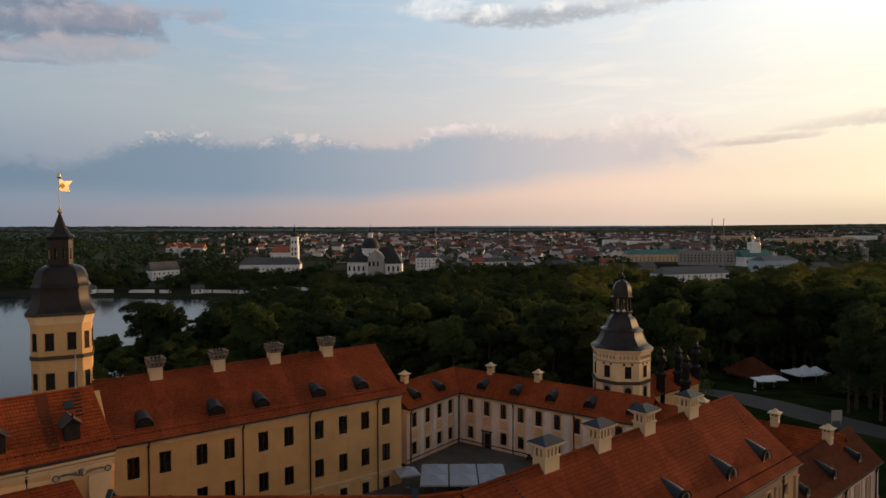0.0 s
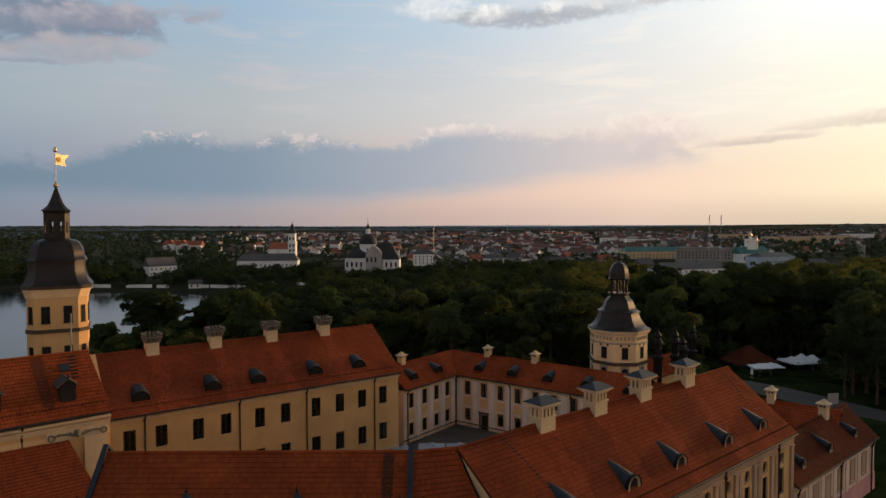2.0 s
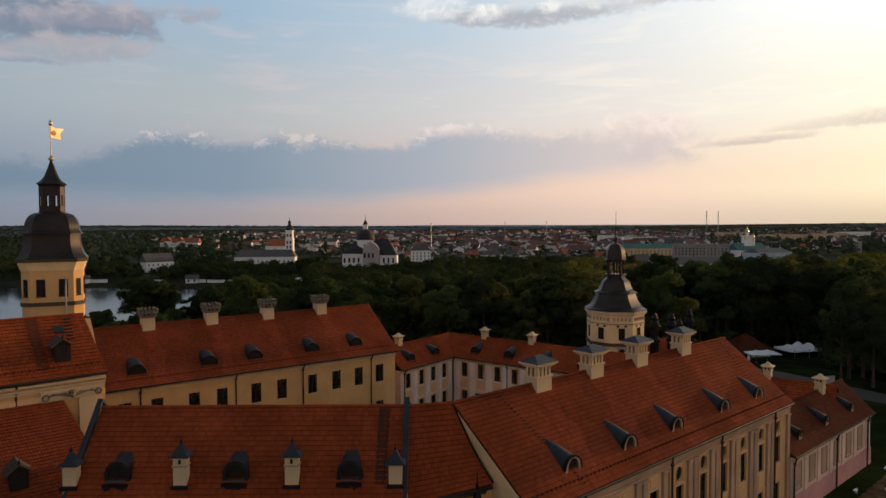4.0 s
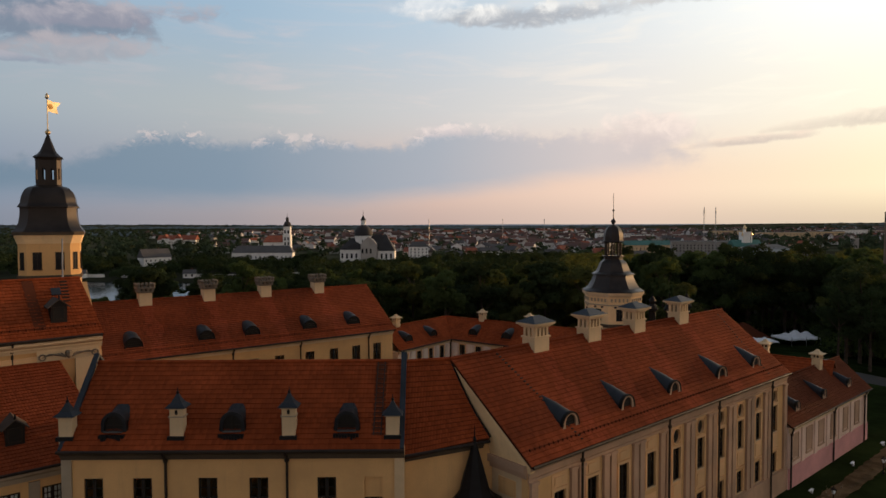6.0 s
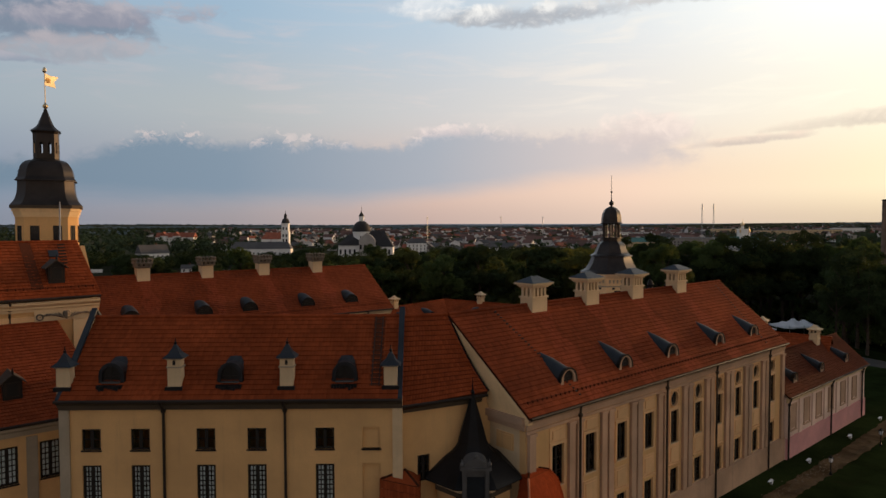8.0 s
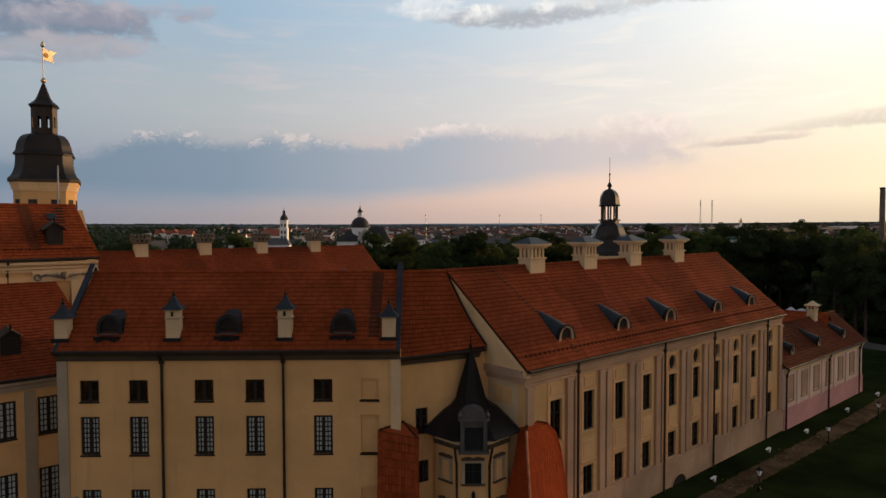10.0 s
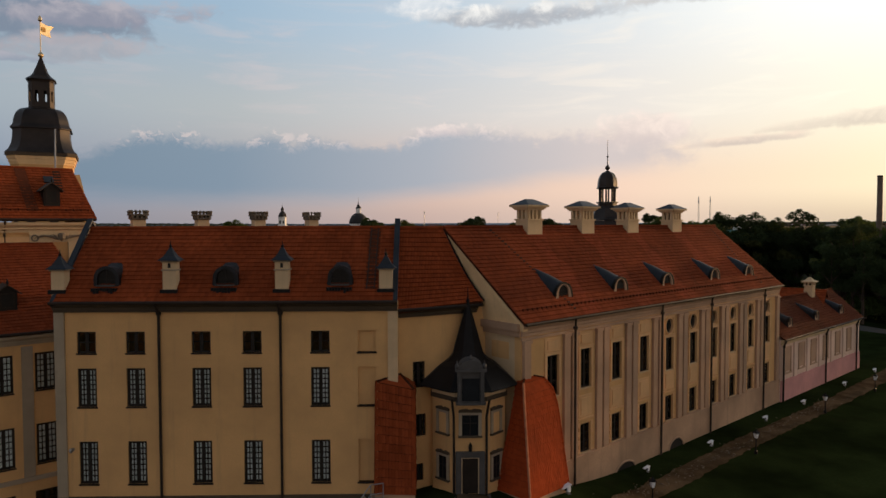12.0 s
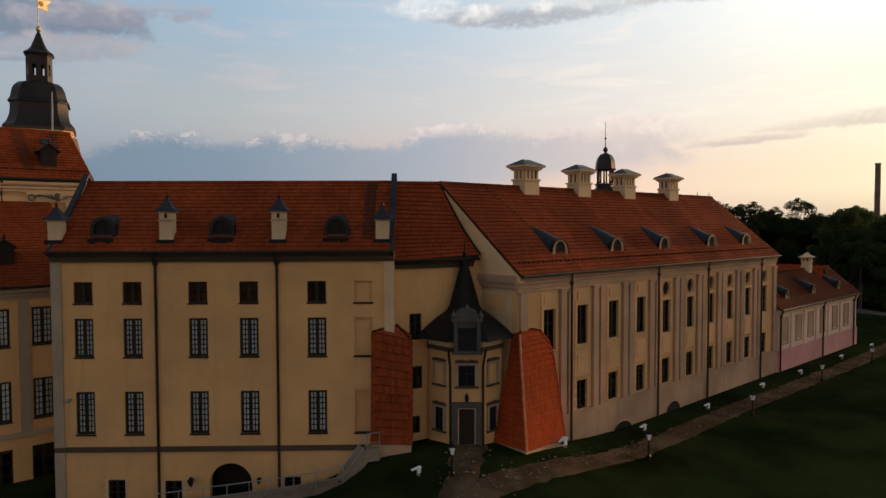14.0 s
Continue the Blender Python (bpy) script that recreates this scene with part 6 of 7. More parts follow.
gx = steps([(-4900, -900, 200), (-900, -300, 30), (-300, -60, 6), (-60, 90, 1.6), (90, 300, 10), (300, 900, 40), (900, 4900, 200)])
gy = steps([(-400, 0, 50), (0, 30, 5), (30, 60, 1.2), (60, 130, 3), (130, 460, 6), (460, 900, 25), (900, 4900, 160)])
ground = solo("ground", sheet(gx, gy, ground_height), LAND, "dark grassy ground reaching to the wooded horizon", "ground", kind="structure", smooth=True)
ground.data.materials.append(GRASS)
for poly in ground.data.polygons:
    if -120 < poly.center.x < 150 and -400 < poly.center.y < 230:
        poly.material_index = 1
solo("lake_water", Shape().add([(-900, 90, -8.0), (-60, 90, -8.0), (-60, 470, -8.0), (-900, 470, -8.0)], [(0, 1, 2, 3)]), WATER, "still grey lake water beside the castle park", "water", kind="structure")


def ribbon(name, points, width, mat, label, category, lift=0.05, ragged=0.25, seed=3):
    """A path laid on the ground along a line of points."""
    rnd = random.Random(seed)
    line = []
    for (ax, ay), (bx, by) in zip(points, points[1:]):
        n = max(2, int(math.hypot(bx - ax, by - ay) / 0.7))
        line += [(ax + (bx - ax) * i / n, ay + (by - ay) * i / n) for i in range(n)]
    line.append(points[-1])
    for _ in range(10):
        line = [line[0]] + [((a[0] + 2 * b[0] + c[0]) / 4, (a[1] + 2 * b[1] + c[1]) / 4) for a, b, c in zip(line, line[1:], line[2:])] + [line[-1]]
    s = Shape()
    cols = 7
    for i, (x, y) in enumerate(line):
        a, b = line[max(i - 1, 0)], line[min(i + 1, len(line) - 1)]
        d = math.hypot(b[0] - a[0], b[1] - a[1]) or 1
        nx, ny = -(b[1] - a[1]) / d, (b[0] - a[0]) / d
        for c in range(cols):
            o = (c / (cols - 1) - 0.5) * width
            if c in (0, cols - 1):
                o += rnd.uniform(-ragged, ragged)
            px, py = x + nx * o, y + ny * o
            s.v.append((px, py, ground_height(px, py) + lift + (0.015 if 0 < c < cols - 1 else -0.04)))
    s.f = [(r * cols + c, r * cols + c + 1, (r + 1) * cols + c + 1, (r + 1) * cols + c) for r in range(len(line) - 1) for c in range(cols - 1)]
    s.f = [tuple(reversed(f)) for f in s.f]
    return solo(name, s, mat, label, category, kind="structure", smooth=True)


ribbon("gravel_path", [(-4, 33.5), (1.5, 37.5), (7.5, 42.0), (14.0, 47.0), (30.5, 61.5), (53.0, 79.5), (80.0, 103.0), (98.0, 116.0)], 2.3, PATHSTUFF, "trodden gravel path along the palace wing", "path", ragged=0.16)
ribbon("door_path", [(3.5, 45.6), (3.2, 43.0), (2.0, 38.2)], 2.2, PATHSTUFF, "short gravel path to the turret door", "path", lift=0.08)
ribbon("road", [(64, 205), (69, 182), (75.5, 158), (86.5, 139), (100, 124), (116, 112), (150, 96)], 11.0, ROADWAY, "grey paved approach road by the castle", "road", lift=0.07, ragged=0.1)
court = Shape()
cx = [(-7, 117), (3.5, 130), (27, 113), (45, 108), (55, 98), (36, 84), (4, 60), (-25, 62), (-36, 84)]
court.add([(x, y, -3.02) for x, y in cx], [tuple(reversed(range(len(cx))))])
solo("courtyard_paving", court, ASPHALT, "grey cobbled courtyard paving", "paving", kind="structure")

rnd = random.Random(21)
stones = Shape()
for _ in range(800):                                          # loose stones on the path
    f = rnd.random()
    x, y = ((1 + 50 * f, 37 + 41.5 * f) if rnd.random() < 0.75 else (3.3 - 1.0 * f, 45 - 6 * f))
    x, y = x + rnd.gauss(0, 0.6), y + rnd.gauss(0, 0.55)
    r = rnd.uniform(0.03, 0.07) * (2.0 if rnd.random() < 0.12 else 1.0)
    stones.lathe([(r, 0), (r * 1.1, r * 0.4), (r * 0.5, r * 0.8)], 5, 0, 0)
    n = 15
    z = ground_height(x, y) + 0.05
    stones.v[-n:] = [(a + x, b + y, c + z) for a, b, c in stones.v[-n:]]
solo("path_stones", stones, material("pale_path_stone", (0.15, 0.12, 0.085), 0.9, spread=0.2, scale=4, fine=20, bump=0.2, island=0.5), "loose pale stones on the gravel path", "stones", kind="stuff")

# ---- things on the lawn ------------------------------------------------------------------


def lamp_post():
    t = thing("lamp_post", shift(0, 0), "low dark lantern post beside the path", "lamp post", "path lamps")
    part("post", Shape().lathe([(0.16, -0.3), (0.16, 0.25), (0.07, 0.4), (0.055, 1.35), (0.1, 1.42), (0.05, 1.5)], 8), DARKMETAL, t)
    body = part("lantern", Shape().loft([[(-a, -a, z), (a, -a, z), (a, a, z), (-a, a, z)] for a, z in ((0.10, 1.5), (0.19, 1.98))], cap=True), CANVAS, t, "frosted lantern glass")
    part("lantern_roof", Shape().loft([[(-a, -a, z), (a, -a, z), (a, a, z), (-a, a, z)] for a, z in ((0.25, 1.98), (0.23, 2.04), (0.06, 2.24), (0.02, 2.38))]), DARKMETAL, body)
    for sx in (-1, 1):
        for sy in (-1, 1):
            part("lantern_bar", Shape().tube([(sx * 0.11, sy * 0.11, 1.5), (sx * 0.2, sy * 0.2, 1.98)], 0.018, 5), DARKMETAL, body)
    return t


def on_ground(ob, places, size=1.0):
    """Set a thing down at the first place and copies of it at the others: (x, y, turn)."""
    for i, (x, y, turn) in enumerate(places):
        m = shift(x, y, ground_height(x, y), turn) @ Matrix.Scale(size, 4)
        if i:
            copy_thing(ob, m)
        else:
            ob.matrix_world = m


on_ground(lamp_post(), [(17.3, 47.7, 0), (31.2, 59.4, 20), (45.7, 72.2, 5), (58.1, 81.7, 30), (2.0, 40.9, 10), (72.5, 93.5, 0)])


def floodlight():
    t = thing("floodlight", shift(0, 0), "white weatherproof floodlight on the grass", "floodlight", "lawn floodlights")
    part("stand", Shape().box(-0.25, 0.25, -0.2, 0.2, -0.3, 0.08).tube([(0, 0, 0), (0, 0, 0.45)], 0.06, 6), METAL, t)
    part("housing", Shape().lathe([(0.26, 0.25), (0.3, 0.3), (0.3, 0.95), (0.24, 1.02)], 10), CANVAS, t)
    part("visor", Shape().loft([[(-0.28, -0.95, 0.72), (0.28, -0.95, 0.72), (0.34, 0.3, 1.02), (-0.34, 0.3, 1.02)], [(-0.28, -0.95, 0.78), (0.28, -0.95, 0.78), (0.34, 0.3, 1.10), (-0.34, 0.3, 1.10)]]), CANVAS, t)
    part("lens", Shape().box(-0.2, 0.2, -0.36, -0.28, 0.4, 0.85), PANEDARK, t)
    return t


on_ground(floodlight(), [(11.0, 48.6, -60), (19.4, 55.0, -60), (27.9, 61.6, -60), (37.5, 69.6, -60), (45.4, 75.9, -60), (-0.2, 41.4, -70), (56.0, 84.6, -60), (65.5, 92.4, -60)], 0.72)

# ramp with steel railing down to the gateway
RP = thing("entrance_ramp", shift(0, 0), "concrete ramp with galvanised steel railing beside the wall", "ramp")
line = [(-3.0, 44.4, 0.1), (-3.87, 44.3, 0.03), (-5.45, 43.5, -1.97), (-7.33, 43.5, -2.38), (-10.45, 43.5, -2.83), (-13.5, 43.5, -3.2), (-18.5, 43.5, -3.8)]
deck, kerb = Shape(), Shape()
for (ax, ay, az), (bx, by, bz) in zip(line, line[1:]):
    d = math.hypot(bx - ax, by - ay)
    nx, ny = (by - ay) / d, -(bx - ax) / d
    for sh, o0, o1, lo, up in ((deck, 0.12, 1.5, -0.75, 0.0), (kerb, -0.1, 0.12, -0.75, 0.12)):
        sh.add([(ax + nx * o0, ay + ny * o0, az + lo), (bx + nx * o0, by + ny * o0, bz + lo), (bx + nx * o1, by + ny * o1, bz + lo), (ax + nx * o1, ay + ny * o1, az + lo),
                (ax + nx * o0, ay + ny * o0, az + up), (bx + nx * o0, by + ny * o0, bz + up), (bx + nx * o1, by + ny * o1, bz + up), (ax + nx * o1, ay + ny * o1, az + up)],
               [(3, 2, 1, 0), (4, 5, 6, 7), (0, 1, 5, 4), (1, 2, 6, 5), (2, 3, 7, 6), (3, 0, 4, 7)])
part("ramp_deck", deck, CONCRETE, RP)
part("ramp_kerb", kerb, CONCRETE, RP, "pale concrete kerb wall")
part("handrail", Shape().tube([(x, y, z + 1.25) for x, y, z in line], 0.04, 6), METAL, RP)
part("lower_rail", Shape().tube([(x, y, z + 0.55) for x, y, z in line], 0.025, 6), METAL, RP)
for (ax, ay, az), (bx, by, bz) in zip(line, line[1:]):
    n = max(1, round(math.hypot(bx - ax, by - ay) / 1.9))
    for i in range(n):
        x, y, z = ax + (bx - ax) * i / n, ay + (by - ay) * i / n, az + (bz - az) * i / n
        part("rail_post", Shape().tube([(x, y, z - 0.1), (x, y, z + 1.25)], 0.04, 6), METAL, RP)
WL = thing("wall_lantern", shift(-16.75, 45.55, -2.75) @ Matrix.Scale(0.75, 4), "dark iron lantern on the gateway wall", "lantern", "gateway lanterns")
part("bracket", Shape().tube([(0, 0.55, -0.1), (0, 0.1, -0.3), (0, 0, -0.1)], 0.035, 6), DARKMETAL, WL)
part("lantern", Shape().loft([[(-a, -a, z), (a, -a, z), (a, a, z), (-a, a, z)] for a, z in ((0.12, -0.1), (0.22, 0.4), (0.28, 0.42), (0.05, 0.75))]), DARKMETAL, WL)
copy_thing(WL, shift(-11.85, 45.55, -2.65) @ Matrix.Scale(0.75, 4))


def parasol(at, w, label, closed=False):
    t = thing("parasol", at, label, "parasol", "parasols")
    part("pole", Shape().lathe([(0.4, 0.0), (0.4, 0.1), (0.05, 0.14), (0.04, 3.3)], 8), METAL, t)
    a = w / 2
    if closed:
        part("canopy", Shape().lathe([(0.35, 0.9), (0.42, 1.1), (0.16, 2.9), (0.03, 3.4)], 8), CANVAS, t, "folded white canopy")
        return t
    c = Shape().loft([[(-r, -r, z), (r, -r, z), (r, r, z), (-r, r, z)] for r, z in ((a, 2.45), (a, 2.72), (a * 0.5, 3.08), (0.35, 3.36))], cap=False)
    c.loft([[(-r, -r, z), (r, -r, z), (r, r, z), (-r, r, z)] for r, z in ((0.55, 3.38), (0.1, 3.6))])
    part("canopy", c, CANVAS if "white" in label else PARASOL, t, "pale canvas canopy")
    for k in range(8):
        g = math.pi / 4 * k
        e = a * (1.4 if k % 2 else 1.0) * 0.96
        part("rib", Shape().tube([(0, 0, 3.32), (e * math.cos(g), e * math.sin(g), 2.70)], 0.02, 4), METAL, t)
    return t


for i in range(3):
    for j in range(2):
        parasol(shift(-1.4 + 4.75 * i, 103.6 + 4.6 * j, -3.0), 4.5, "large pale square parasol in the courtyard")
parasol(shift(-6.0, 107.0, -3.0, 20), 3.6, "pale square parasol near the courtyard wall")
for x, y in ((-3.2, 99.5), (1.0, 98.8), (5.5, 99.2), (9.0, 99.0)):
    T = thing("cafe_table", shift(x, y, -3.0), "small dark cafe table under the parasols", "table", "cafe tables")
    part("tabletop", Shape().lathe([(0.5, 0.72), (0.5, 0.76)], 12), FRAME, T)
    part("leg", Shape().lathe([(0.3, 0), (0.28, 0.04), (0.04, 0.1), (0.04, 0.72)], 8), DARKMETAL, T)
BN = thing("bench", shift(16.8, 119.0, -3.0, -36), "dark wooden bench by the courtyard wall", "bench")
part("seat", Shape().box(-1.4, 1.4, -0.3, 0.3, 0.42, 0.5), FRAME, BN)
part("backrest", Shape().box(-1.4, 1.4, 0.26, 0.34, 0.5, 1.0), FRAME, BN)
for x in (-1.2, 1.2):
    part("leg", Shape().box(x - 0.06, x + 0.06, -0.28, 0.28, 0, 0.42), FRAME, BN)

# tavern garden behind the road
PB = thing("tavern", shift(98.5, 200.0, ground_height(98.5, 200), 12), "low tavern with rusty red roof and open veranda", "building")
part("wall", Shape().box(-5, 5, 0, 9, -1, 1.9), GREYHOUSE, PB)
part("roof", Shape().loft([[(x * k, 3.5 + y * k, z) for x, y in ((-7.4, -4.2), (-4.2, -7.0), (4.2, -7.0), (7.4, -4.2), (7.4, 4.2), (4.2, 7.0), (-4.2, 7.0), (-7.4, 4.2))] for k, z in ((1.0, 1.4), (0.98, 1.62), (0.5, 3.9), (0.22, 5.4), (0.06, 6.1))]), DARKTILE, PB)
for x in (-4, -2, 0, 2, 4):
    part("post", Shape().box(x - 0.12, x + 0.12, -3.2, -2.96, -1, 1.45), WHITE, PB)
for x in (-3, -1, 1, 3):
    part("veranda_rail", Shape().box(x - 0.7, x + 0.7, -3.14, -3.02, -0.6, 0.35), CREAM, PB)
TN = thing("marquee", shift(113.0, 200.0, ground_height(113, 200) + 0.3, 12), "large white canvas marquee", "marquee")
for x, w, up in ((-3.9, 2.1, 2.6), (-0.3, 2.3, 3.3), (3.6, 2.0, 2.8)):
    part("canopy", Shape().loft([[(x - w * f, -3.6 * f, z), (x, -3.9 * f, z - 0.12), (x + w * f, -3.6 * f, z), (x + w * 1.04 * f, 0, z - 0.1), (x + w * f, 3.6 * f, z), (x, 3.9 * f, z - 0.12), (x - w * f, 3.6 * f, z), (x - w * 1.04 * f, 0, z - 0.1)]
                                 for f, z in ((1.06, 1.5), (1.0, 1.95), (0.72, 2.2), (0.4, 0.45 * up + 1.3), (0.08, up + 0.6))]), CANVAS, TN, "peaked white canvas canopy")
for x in (-5.2, 0, 5.2):
    for y in (-4.2, 4.2):
        part("pole", Shape().lathe([(0.07, -0.8), (0.07, 2.4)], 6, x, y), METAL, TN)
for x, y, w in ((96.5, 187.0, 5.5), (90.5, 181.5, 5.0)):
    parasol(shift(x, y, ground_height(x, y)), w, "white parasol in the tavern garden")
parasol(shift(84.6, 174.0, ground_height(84.6, 174.0)), 3.0, "folded white parasol beside the road", True)
BD = thing("notice_board", shift(84.5, 137.5, ground_height(84.5, 137.5), 10), "pale blank notice board on posts by the road", "sign")
part("panel", Shape().box(-1.3, 1.3, -0.05, 0.05, 0.9, 3.2), GREYHOUSE, BD)
for x in (-1.1, 1.1):
    part("post", Shape().box(x - 0.07, x + 0.07, 0.05, 0.17, -0.5, 3.0), METAL, BD)
MT = thing("steel_mast", shift(131.0, 185.8, ground_height(131, 185.8)), "tall rusty steel mast rising over the trees", "mast")
part("shaft", Shape().lathe([(0.85, -1.0), (0.8, 20.0), (0.72, 40.6)], 12), material("rusty_steel", (0.20, 0.145, 0.11), 0.75, metal=0.3, spread=0.2, scale=0.8, fine=6, bump=0.2), MT)
part("cap", Shape().lathe([(0.8, 40.4), (0.8, 40.75), (0.3, 40.8)], 12), DARKMETAL, MT)
# ---------------------------------------------------------------- the town beyond the lake


def far_window(parent, x, y, z, turn=0.0, w=1.1, h=1.6):
    key = ("far_window", w, h)
    if key not in MESHES:
        MESHES[key] = Shape().box(-w / 2, w / 2, -0.08, 0.1, 0, h).data("window", PANEDARK)
    return part("window", MESHES[key], None, parent, at=pose(0, 0, 0, 0, 0, turn) @ shift(x, y, z))


def house(name, at, w, d, h, roof, wall_mat, roof_mat, label, rows=1, cols=4, hip=0.0, category="house", group=""):
    """Walls, pitched roof with eaves, chimney and windows on the side to the castle."""
    t = thing(name, at, label, category, group)
    a, b = w / 2, d / 2
    body = Shape().box(-a, a, -b, b, -8.0, h)
    body.add([(-a, -b, h), (-a, b, h), (-a + hip, 0, h + roof - 0.3), (a, -b, h), (a, b, h), (a - hip, 0, h + roof - 0.3)], [(0, 2, 1), (3, 4, 5)])
    part("wall", body, wall_mat, t)
    o = 0.5
    r = Shape().add([(-a - o, -b - o, h - 0.3), (a + o, -b - o, h - 0.3), (a + o - hip, 0, h + roof), (-a - o + hip, 0, h + roof), (-a - o, b + o, h - 0.3), (a + o, b + o, h - 0.3)],
                    [(0, 1, 2, 3), (3, 2, 5, 4), (0, 3, 4), (1, 5, 2), (0, 4, 5, 1)])
    part("roof", r, roof_mat, t)
    part("chimney", Shape().box(a * 0.3 - 0.4, a * 0.3 + 0.4, 0.2, 1.0, h, h + roof + 1.0), BRICK, t)
    for row in range(rows):
        for i in range(cols):
            far_window(t, -a + w * (i + 0.5) / cols, -b, 0.9 + row * 3.0)
    return t


def g_at(x, y, turn=0.0, up=0.0):
    return shift(x, y, ground_height(x, y) + up, turn)


house("white_cottage", g_at(-240, 556, 50, 4.0), 24, 11, 4.5, 7.0, WHITE, SLATE, "white gabled house with dark roof near the lake", 1, 6)
house("row_houses", g_at(-345, 874, 0, 5.0), 50, 14, 8.0, 6.0, WHITE, FARTILE, "long white house row with red roofs and gables", 2, 14)
for x in (-358, -341):
    house("row_gable", g_at(x, 866, 90, 5.0), 8, 8, 10.0, 5.0, WHITE, FARTILE, "white gabled bay of the row houses", 2, 3)
house("school", g_at(-158, 598, 4, 1.5), 54, 15, 9.0, 6.0, WHITE, SLATE, "long white two-storey building with grey roof", 2, 14, 4.0, "building")
for x, y, w, turn in ((-243, 456, 22, 0), (-212, 456, 18, 0), (-147, 454, 30, -8), (-112, 474, 34, -16), (-195, 455, 8, 4), (-170, 456, 14, 0), (-128, 464, 12, -12)):
    solo("garden_wall", Shape().box(-w / 2, w / 2, -0.2, 0.2, -1.5, 2.0).box(-w / 2, w / 2, -0.35, 0.35, 2.0, 2.25), WHITE, "whitewashed garden wall on the lake shore", "wall", "shore walls", at=g_at(x, y, turn))
for x, y in ((-140, 452), (-172, 455), (-247, 452)):
    house("boat_house", g_at(x, y, 10), 8, 6, 3.2, 2.5, WHITE, SLATE, "small white boat house on the shore", 1, 2)

# town hall tower
TH = thing("town_hall_tower", g_at(-158.8, 697.8, 0, 9.0), "white clock tower with dark bell cap", "tower")
part("shaft", Shape().box(-4.0, 4.0, -4.0, 4.0, -12, 14).box(-4.4, 4.4, -4.4, 4.4, 14.0, 14.7).box(-3.5, 3.5, -3.5, 3.5, 14.7, 23.0).box(-4.0, 4.0, -4.0, 4.0, 23.0, 23.7), WHITE, TH)
part("cap", Shape().loft([octagon(r, z) for r, z in ((4.5, 23.7), (4.2, 24.6), (3.9, 26.4), (3.0, 28.2), (1.7, 29.2), (1.5, 31.4), (1.8, 31.8), (1.1, 33.4), (0.3, 34.6), (0.08, 38.0))]), DARKROOF, TH, "dark bell cap")
for z, y in ((4.0, -4.0), (9.0, -4.0), (16.5, -3.5)):
    for x in (-1.7, 1.7):
        far_window(TH, x, y, z, 0, 1.6, 3.2)
house("town_hall", g_at(-172, 705, 0, 6.0), 26, 14, 10.0, 7.0, WHITE, FARTILE, "white town hall with steep red roof", 2, 6, 4.0, "building")

# domed church
CH = thing("domed_church", g_at(-62.0, 566.0, 0, 7.0), "white baroque church with dark dome", "church")
part("nave", Shape().box(-20, 22, -8, 12, -11, 8.0), WHITE, CH)
part("nave_roof", Shape().add([(-21, -9, 7.7), (22, -9, 7.7), (15, 2, 21.0), (-12, 2, 17.0), (-21, 13, 7.7), (22, 13, 7.7)], [(0, 1, 2, 3), (3, 2, 5, 4), (0, 3, 4), (1, 5, 2), (0, 4, 5, 1)]), DARKROOF, CH)
part("transept", Shape().box(-1.5, 12, -14, -2, -11, 12).slab([(-1.5, 12), (12, 12), (9.5, 15.5), (5.2, 18.5), (1.0, 15.5)], -14, -2), GREYHOUSE, CH, "grey gabled church front")
part("front", Shape().box(13, 27, -11, 10, -11, 6.5), WHITE, CH)
part("front_roof", Shape().loft([[(12.5, -11.5, 6.5), (27.5, -11.5, 6.5), (27.5, 10.5, 6.5), (12.5, 10.5, 6.5)], [(17, -3, 15.5), (20, -3, 15.5), (19, 3, 20.5), (16, 3, 20.5)]]), DARKROOF, CH)
part("drum", Shape().lathe([(7.4, 10), (7.4, 18.6), (8.0, 18.8), (8.0, 19.4)], 16, -1, 2), WHITE, CH)
part("dome", Shape().lathe([(8.2, 19.4), (8.0, 21.6), (7.2, 24.2), (5.7, 26.4), (3.6, 28.0), (2.4, 28.6)], 16, -1, 2), DARKROOF, CH, "dark dome", smooth=True)
part("dome_lantern", Shape().lathe([(2.3, 28.4), (2.1, 28.8), (2.1, 32.6), (2.5, 32.9)], 10, -1, 2), WHITE, CH)
part("lantern_cap", Shape().lathe([(2.6, 32.9), (1.5, 34.6), (0.6, 36.2), (0.2, 38.0), (0.08, 42.0)], 10, -1, 2), DARKROOF, CH)
for k in range(5):
    far_window(CH, -3.9 + 1.45 * k, -5.4 + 0.5 * abs(k - 2), 13.0, 0, 0.8, 3.0)
for x, y in ((-18, -8), (-14, -8), (-10, -8), (-6, -8), (16, -11), (20, -11), (24, -11)):
    far_window(CH, x, y, 0.0, 0, 1.6, 4.2)
for x in (0, 3.5, 7):
    far_window(CH, x, -14, 4.5, 0, 1.5, 4.0)
house("white_mansion", g_at(-17, 648, 5, 3.0), 19, 14, 10.5, 4.5, WHITE, SLATE, "three-storey white house beside the church", 3, 5, 4.0)

